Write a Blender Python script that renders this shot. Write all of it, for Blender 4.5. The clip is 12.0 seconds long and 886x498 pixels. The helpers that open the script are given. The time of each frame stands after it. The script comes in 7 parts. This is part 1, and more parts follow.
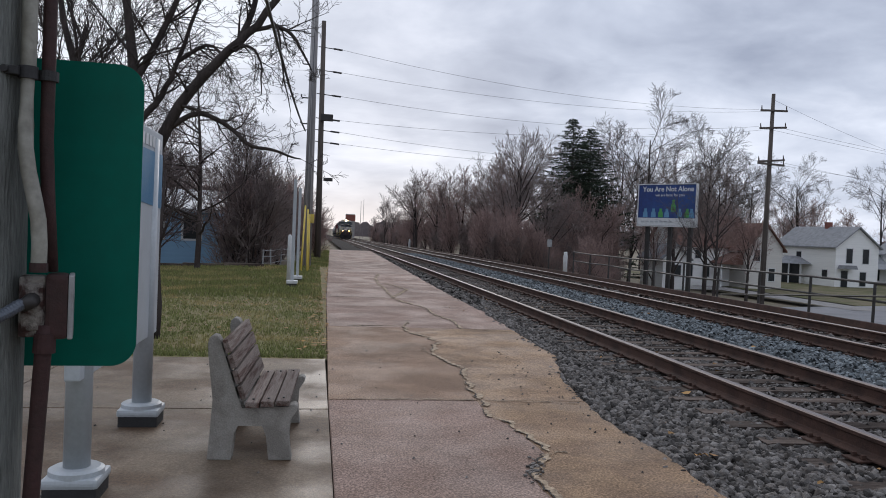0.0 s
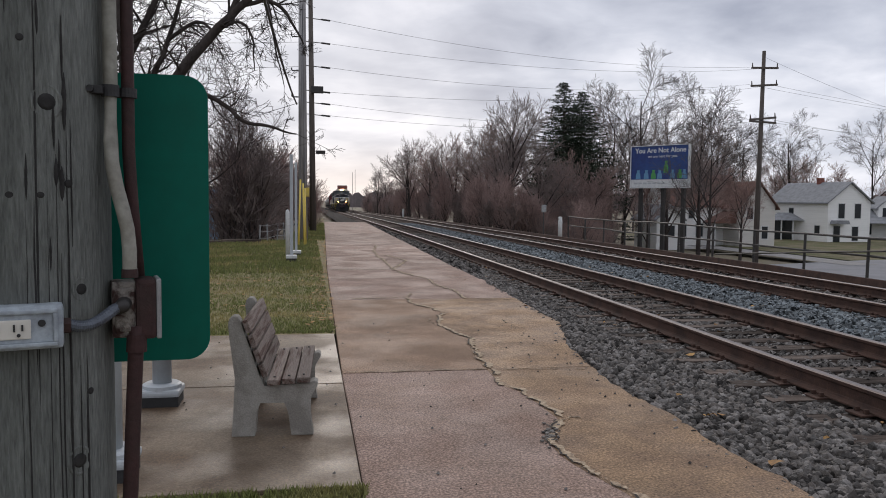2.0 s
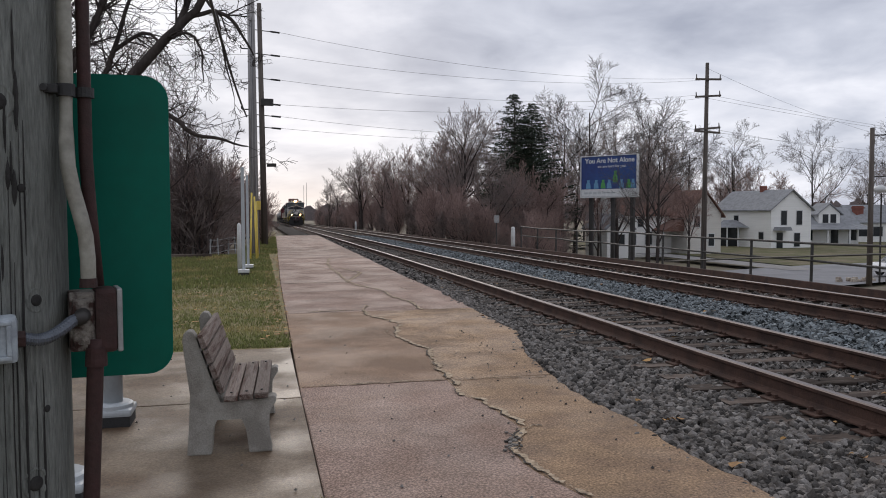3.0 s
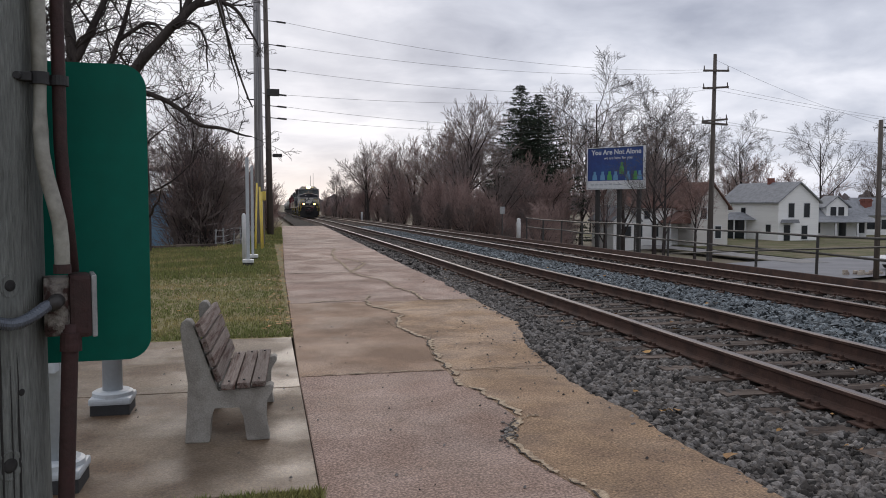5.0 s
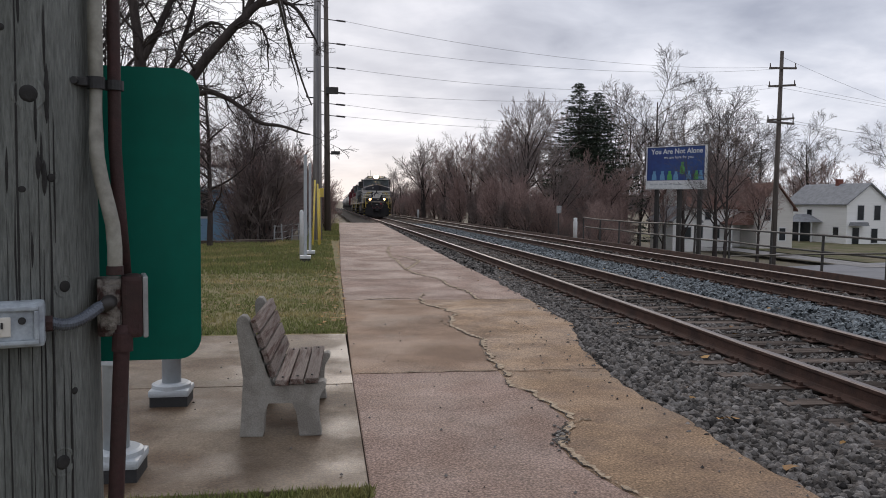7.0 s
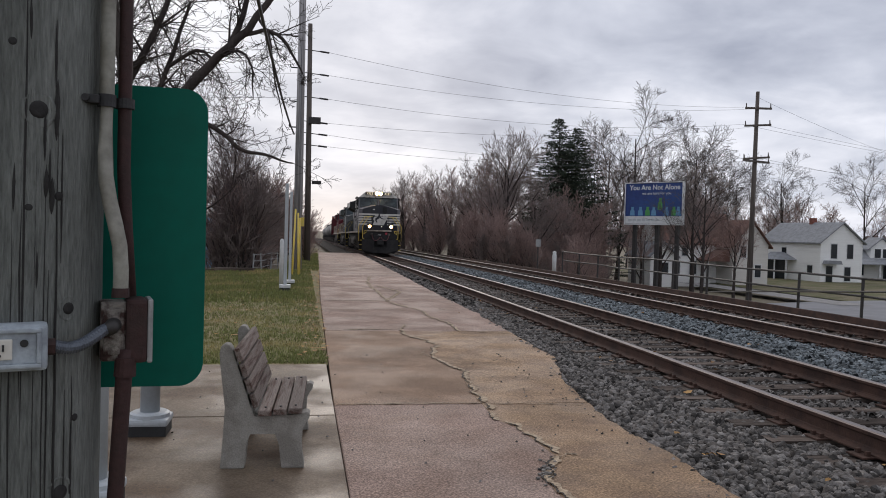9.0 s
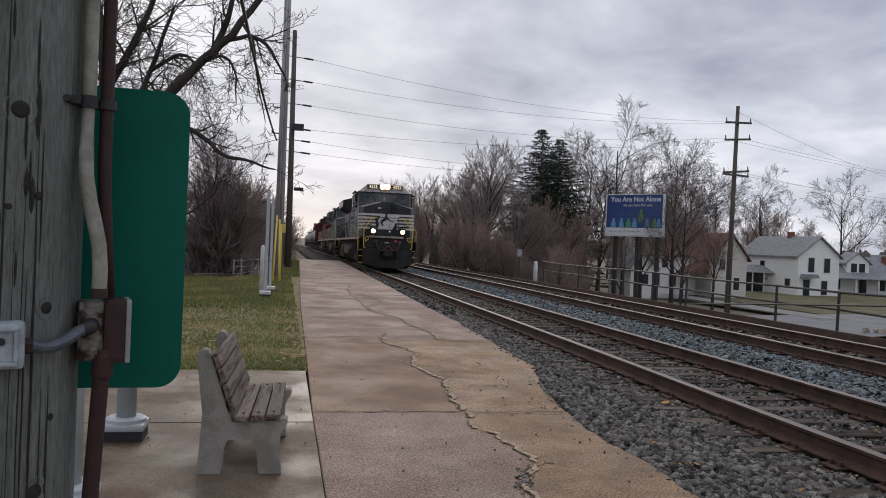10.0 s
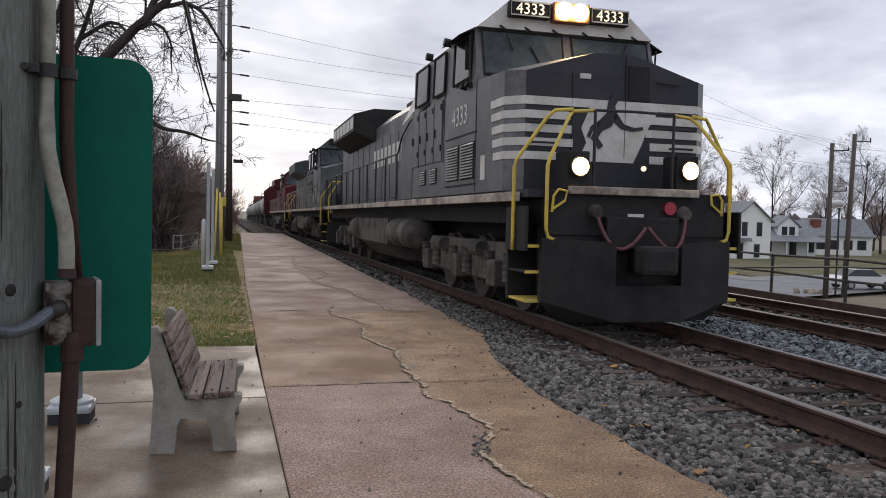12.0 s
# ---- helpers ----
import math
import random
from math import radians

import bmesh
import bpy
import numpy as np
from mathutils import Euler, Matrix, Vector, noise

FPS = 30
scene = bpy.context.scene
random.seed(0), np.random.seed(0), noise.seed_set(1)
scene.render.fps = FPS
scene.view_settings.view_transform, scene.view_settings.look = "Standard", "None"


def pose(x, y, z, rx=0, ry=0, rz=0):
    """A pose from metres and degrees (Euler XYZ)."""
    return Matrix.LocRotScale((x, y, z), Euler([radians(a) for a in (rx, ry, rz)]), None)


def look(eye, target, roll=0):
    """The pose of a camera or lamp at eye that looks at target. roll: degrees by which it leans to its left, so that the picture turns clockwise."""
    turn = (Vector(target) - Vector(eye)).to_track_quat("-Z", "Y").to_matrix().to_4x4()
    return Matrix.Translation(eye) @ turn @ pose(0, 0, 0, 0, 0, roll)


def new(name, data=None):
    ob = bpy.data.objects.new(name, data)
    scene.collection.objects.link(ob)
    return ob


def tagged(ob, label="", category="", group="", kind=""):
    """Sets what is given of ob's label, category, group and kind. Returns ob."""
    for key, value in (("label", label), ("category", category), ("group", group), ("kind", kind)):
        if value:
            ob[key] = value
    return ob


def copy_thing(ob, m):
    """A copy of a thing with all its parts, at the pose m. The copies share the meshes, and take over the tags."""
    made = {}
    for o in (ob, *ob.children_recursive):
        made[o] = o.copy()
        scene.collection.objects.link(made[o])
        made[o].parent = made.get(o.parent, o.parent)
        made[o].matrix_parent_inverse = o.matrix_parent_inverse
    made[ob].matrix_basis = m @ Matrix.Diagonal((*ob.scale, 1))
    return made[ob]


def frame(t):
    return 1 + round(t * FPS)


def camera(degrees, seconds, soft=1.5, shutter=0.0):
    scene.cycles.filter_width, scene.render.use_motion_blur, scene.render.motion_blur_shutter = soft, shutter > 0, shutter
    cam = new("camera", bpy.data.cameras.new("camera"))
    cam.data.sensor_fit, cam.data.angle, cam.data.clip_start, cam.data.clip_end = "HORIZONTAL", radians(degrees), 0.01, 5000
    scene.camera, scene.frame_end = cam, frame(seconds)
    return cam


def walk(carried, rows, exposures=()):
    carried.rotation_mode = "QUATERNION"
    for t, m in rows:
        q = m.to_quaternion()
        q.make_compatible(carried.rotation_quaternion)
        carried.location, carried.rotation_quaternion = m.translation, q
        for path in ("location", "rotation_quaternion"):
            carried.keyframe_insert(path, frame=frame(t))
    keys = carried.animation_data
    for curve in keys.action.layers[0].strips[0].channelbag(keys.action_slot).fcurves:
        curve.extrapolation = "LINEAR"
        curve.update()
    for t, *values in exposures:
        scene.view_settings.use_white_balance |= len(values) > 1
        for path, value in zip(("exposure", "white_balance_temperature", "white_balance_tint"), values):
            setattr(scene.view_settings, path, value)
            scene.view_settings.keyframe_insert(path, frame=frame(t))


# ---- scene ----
cam = camera(58.9, 12.0, soft=0.95)
PATH = [
    (0, (0.091, -1.108, 1.548), (0.41, 0.866, 1.505), 2.4),
    (0.5, (0.067, -1.178, 1.577), (0.461, 0.782, 1.518), 1.8),
    (1, (0.073, -1.255, 1.599), (0.45, 0.707, 1.522), 0.8),
    (1.5, (0.031, -1.256, 1.592), (0.33, 0.719, 1.498), 1.1),
    (2, (-0.049, -1.188, 1.597), (0.288, 0.78, 1.473), 0.5),
    (2.5, (-0.089, -1.132, 1.588), (0.363, 0.814, 1.495), -0.2),
    (4.5, (-0.034, -1.165, 1.569), (0.422, 0.779, 1.461), -0.2),
    (5, (-0.023, -1.163, 1.573), (0.415, 0.785, 1.457), -0.0),
    (5.5, (-0.013, -1.157, 1.569), (0.397, 0.797, 1.451), 0.2),
    (6, (-0.013, -1.156, 1.585), (0.386, 0.8, 1.461), 0.4),
    (6.5, (0.006, -1.159, 1.585), (0.384, 0.802, 1.468), 0.3),
    (7, (-0.004, -1.146, 1.588), (0.295, 0.828, 1.466), 0.6),
    (9, (-0.064, -1.113, 1.577), (0.288, 0.855, 1.537), 1.6),
    (9.5, (-0.056, -1.117, 1.577), (0.327, 0.845, 1.538), 2.4),
    (10, (-0.061, -1.133, 1.571), (0.336, 0.827, 1.555), 2.4),
    (10.5, (-0.118, -1.124, 1.567), (0.322, 0.827, 1.571), 2.5),
    (11, (-0.15, -1.106, 1.55), (0.358, 0.829, 1.534), 1.4),
    (11.5, (-0.138, -1.098, 1.551), (0.388, 0.831, 1.49), 1.4),
    (12, (-0.124, -1.089, 1.57), (0.416, 0.835, 1.483), 1.4),
]
walk(cam, [(t, look(eye, target, roll)) for t, eye, target, roll in PATH],
     exposures=[(0, 0.06, 6080, 9), (0.6, 0.08, 6280, 9), (1.2, 0.10, 6480, 10), (4.5, 0.13, 6480, 10), (6, 0.14, 6480, 10), (7, 0.13, 6480, 10), (9, 0.10, 6450, 10), (9.5, 0.08, 6450, 10), (10, 0.02, 6450, 10), (10.5, 0.02, 6450, 10), (11, 0.17, 6480, 10), (12, 0.30, 6480, 10)])

# ---- light and sky ----
def make_world():
    w = bpy.data.worlds.new("overcast_sky")
    scene.world = w
    w.use_nodes = True
    nt = w.node_tree
    nt.nodes.clear()
    N, L = nt.nodes.new, nt.links.new
    out, bg = N("ShaderNodeOutputWorld"), N("ShaderNodeBackground")
    sky = N("ShaderNodeTexSky")
    sky.sky_type, sky.sun_disc = "NISHITA", False
    sky.sun_elevation, sky.sun_rotation = radians(14), radians(4)
    sky.dust_density = 1.0
    tc, sep = N("ShaderNodeTexCoord"), N("ShaderNodeSeparateXYZ")
    L(tc.outputs["Generated"], sep.inputs[0])

    def math_(op, a, b, clamp=False):
        n = N("ShaderNodeMath")
        n.operation, n.use_clamp = op, clamp
        for i, v in enumerate((a, b)):
            if isinstance(v, (int, float)):
                n.inputs[i].default_value = v
            else:
                L(v, n.inputs[i])
        return n.outputs[0]

    zc = math_("MAXIMUM", sep.outputs["Z"], 0.0)
    den = math_("ADD", zc, 0.24)
    comb = N("ShaderNodeCombineXYZ")
    L(math_("DIVIDE", sep.outputs["X"], den), comb.inputs[0])
    L(math_("DIVIDE", sep.outputs["Y"], den), comb.inputs[1])
    big, small = N("ShaderNodeTexNoise"), N("ShaderNodeTexNoise")
    for n, s, d, r in ((big, 0.95, 5.0, 0.5), (small, 2.8, 6.0, 0.55)):
        n.inputs["Scale"].default_value, n.inputs["Detail"].default_value = s, d
        n.inputs["Roughness"].default_value, n.inputs["Distortion"].default_value = r, 0.35
        L(comb.outputs[0], n.inputs["Vector"])
    mix = math_("ADD", math_("MULTIPLY", big.outputs[0], 0.68), math_("MULTIPLY", small.outputs[0], 0.32))
    ramp = N("ShaderNodeValToRGB")
    e = ramp.color_ramp.elements
    e[0].position, e[0].color = 0.36, (0.40, 0.43, 0.53, 1)
    e[1].position, e[1].color = 0.595, (0.93, 0.94, 1.02, 1)
    m = e.new(0.47)
    m.color = (0.62, 0.65, 0.75, 1)
    L(mix, ramp.inputs[0])
    # the cloud deck thins towards the low sun: a pale warm band at the horizon along the line
    low = N("ShaderNodeMapRange")
    low.inputs["From Min"].default_value, low.inputs["From Max"].default_value = 0.075, 0.0
    L(sep.outputs["Z"], low.inputs["Value"])
    ahead = N("ShaderNodeMapRange")
    ahead.inputs["From Min"].default_value, ahead.inputs["From Max"].default_value = 0.94, 1.0
    L(sep.outputs["Y"], ahead.inputs["Value"])
    band = math_("MULTIPLY", low.outputs[0], ahead.outputs[0])
    warm = N("ShaderNodeMix")
    warm.data_type = "RGBA"
    L(math_("MULTIPLY", band, 0.6, True), warm.inputs["Factor"])
    L(ramp.outputs[0], warm.inputs[6])
    warm.inputs[7].default_value = (1.0, 0.92, 0.87, 1)
    dot = N("ShaderNodeVectorMath")
    dot.operation = "DOT_PRODUCT"
    L(tc.outputs["Generated"], dot.inputs[0])
    dot.inputs[1].default_value = Vector((-0.42, 0.78, 0.46)).normalized()
    near = N("ShaderNodeMapRange")
    near.interpolation_type = "SMOOTHSTEP"
    near.inputs["From Min"].default_value, near.inputs["From Max"].default_value = 0.82, 1.0
    near.inputs["To Max"].default_value = 0.9
    L(dot.outputs["Value"], near.inputs["Value"])
    veil = N("ShaderNodeMix")
    veil.data_type = "RGBA"
    L(near.outputs[0], veil.inputs["Factor"])
    L(warm.outputs[2], veil.inputs[6])
    veil.inputs[7].default_value = (1.10, 1.09, 1.11, 1)
    scale = N("ShaderNodeVectorMath")
    scale.operation = "SCALE"
    L(sky.outputs[0], scale.inputs[0])
    scale.inputs["Scale"].default_value = 0.03
    mx = N("ShaderNodeMix")
    mx.data_type = "RGBA"
    mx.inputs["Factor"].default_value = 0.90
    L(scale.outputs[0], mx.inputs[6])
    L(veil.outputs[2], mx.inputs[7])
    L(mx.outputs[2], bg.inputs[0])
    bg.inputs[1].default_value = 1.0
    L(bg.outputs[0], out.inputs[0])


make_world()
sun = new("sun", bpy.data.lights.new("sun", "SUN"))
sun.data.energy, sun.data.angle, sun.data.color = 0.8, radians(25), (1.0, 0.9, 0.8)
sun.matrix_world = look((0, 0, 60), (-6, -80, 20))


# ---- materials ----
def material(name, base, rough=0.8, metal=0.0, vary=0.25, scale=6.0, fine=60.0, bump=0.3, second=None, wet=0.0,
             stretch=(1, 1, 1), rnd=0.0, spec=0.5, mask=(0.42, 0.62), island=False, stain=0.0, speck=0.0, speck_scale=70.0):
    """A surface with variation at two scales: base colour, a second colour in patches, fine grain and relief."""
    mat = bpy.data.materials.new(name)
    mat.use_nodes = True
    nt = mat.node_tree
    N, L = nt.nodes.new, nt.links.new
    p = nt.nodes["Principled BSDF"]
    tc, mp = N("ShaderNodeTexCoord"), N("ShaderNodeMapping")
    mp.inputs["Scale"].default_value = stretch
    L(tc.outputs["Object"], mp.inputs[0])
    vec = mp.outputs[0]
    if rnd:
        oi = N("ShaderNodeObjectInfo")
        add = N("ShaderNodeVectorMath")
        add.operation = "MULTIPLY_ADD"
        L(oi.outputs["Random"], add.inputs[0])
        add.inputs[1].default_value = (37, 17, 53)
        L(mp.outputs[0], add.inputs[2])
        vec = add.outputs[0]
    a, b = N("ShaderNodeTexNoise"), N("ShaderNodeTexNoise")
    for n, s, d in ((a, scale, 5), (b, fine, 4)):
        n.inputs["Scale"].default_value, n.inputs["Detail"].default_value = s, d
        n.inputs["Roughness"].default_value = 0.62
        L(vec, n.inputs["Vector"])
    r1 = N("ShaderNodeMapRange")
    r1.inputs["From Min"].default_value, r1.inputs["From Max"].default_value = mask
    L(a.outputs[0], r1.inputs["Value"])
    mix = N("ShaderNodeMix")
    mix.data_type = "RGBA"
    L(r1.outputs[0], mix.inputs["Factor"])
    second = second or tuple(c * (1 - vary) for c in base)
    mix.inputs[6].default_value, mix.inputs[7].default_value = (*base, 1), (*second, 1)
    val = N("ShaderNodeMapRange")
    val.inputs["From Min"].default_value, val.inputs["From Max"].default_value = 0.25, 0.75
    val.inputs["To Min"].default_value, val.inputs["To Max"].default_value = 1 - vary, 1 + vary
    L(b.outputs[0], val.inputs["Value"])
    v = val.outputs[0]
    if rnd or island:
        src = N("ShaderNodeNewGeometry").outputs["Random Per Island"] if island else oi.outputs["Random"]
        rr, mm = N("ShaderNodeMapRange"), N("ShaderNodeMath")
        k = rnd or 0.4
        rr.inputs["To Min"].default_value, rr.inputs["To Max"].default_value = 1 - k, 1 + k
        L(src, rr.inputs["Value"])
        mm.operation = "MULTIPLY"
        L(v, mm.inputs[0]), L(rr.outputs[0], mm.inputs[1])
        v = mm.outputs[0]
    if stain:
        st, sr, sm = N("ShaderNodeTexNoise"), N("ShaderNodeMapRange"), N("ShaderNodeMath")
        st.inputs["Scale"].default_value, st.inputs["Detail"].default_value, st.inputs["Roughness"].default_value = 0.8, 8, 0.7
        st.inputs["Distortion"].default_value = 0.6
        L(vec, st.inputs["Vector"])
        sr.inputs["From Min"].default_value, sr.inputs["From Max"].default_value = 0.36, 0.60
        sr.inputs["To Min"].default_value, sr.inputs["To Max"].default_value = 1 - stain, 1.08
        L(st.outputs[0], sr.inputs["Value"])
        sm.operation = "MULTIPLY"
        L(v, sm.inputs[0]), L(sr.outputs[0], sm.inputs[1])
        v = sm.outputs[0]
    if speck:
        sp, sq, sx = N("ShaderNodeTexNoise"), N("ShaderNodeMapRange"), N("ShaderNodeMath")
        sp.inputs["Scale"].default_value, sp.inputs["Detail"].default_value = speck_scale, 1.5
        L(vec, sp.inputs["Vector"])
        sq.inputs["From Min"].default_value, sq.inputs["From Max"].default_value = 0.36, 0.64
        sq.inputs["To Min"].default_value, sq.inputs["To Max"].default_value = 1 - speck, 1 + speck
        L(sp.outputs[0], sq.inputs["Value"])
        sx.operation = "MULTIPLY"
        L(v, sx.inputs[0]), L(sq.outputs[0], sx.inputs[1])
        v = sx.outputs[0]
    hsv = N("ShaderNodeHueSaturation")
    L(mix.outputs[2], hsv.inputs["Color"]), L(v, hsv.inputs["Value"])
    L(hsv.outputs[0], p.inputs["Base Color"])
    p.inputs["Metallic"].default_value = metal
    p.inputs["Specular IOR Level"].default_value = spec
    if wet:
        w = N("ShaderNodeTexNoise")
        w.inputs["Scale"].default_value, w.inputs["Detail"].default_value = 1.1, 4
        L(vec, w.inputs["Vector"])
        wr = N("ShaderNodeMapRange")
        wr.inputs["From Min"].default_value, wr.inputs["From Max"].default_value = 0.44, 0.58
        wr.inputs["To Min"].default_value, wr.inputs["To Max"].default_value = rough, wet
        L(w.outputs[0], wr.inputs["Value"])
        L(wr.outputs[0], p.inputs["Roughness"])
    else:
        rr = N("ShaderNodeMapRange")
        rr.inputs["To Min"].default_value, rr.inputs["To Max"].default_value = max(rough - 0.12, 0.03), min(rough + 0.12, 1)
        L(b.outputs[0], rr.inputs["Value"])
        L(rr.outputs[0], p.inputs["Roughness"])
    if bump:
        bm_ = N("ShaderNodeBump")
        bm_.inputs["Strength"].default_value, bm_.inputs["Distance"].default_value = bump, 0.01
        L(b.outputs[0], bm_.inputs["Height"])
        L(bm_.outputs[0], p.inputs["Normal"])
    return mat


def glow(name, color, strength):
    mat = bpy.data.materials.new(name)
    mat.use_nodes = True
    p = mat.node_tree.nodes["Principled BSDF"]
    p.inputs["Base Color"].default_value = (*color, 1)
    p.inputs["Emission Color"].default_value = (*color, 1)
    p.inputs["Emission Strength"].default_value = strength
    return mat


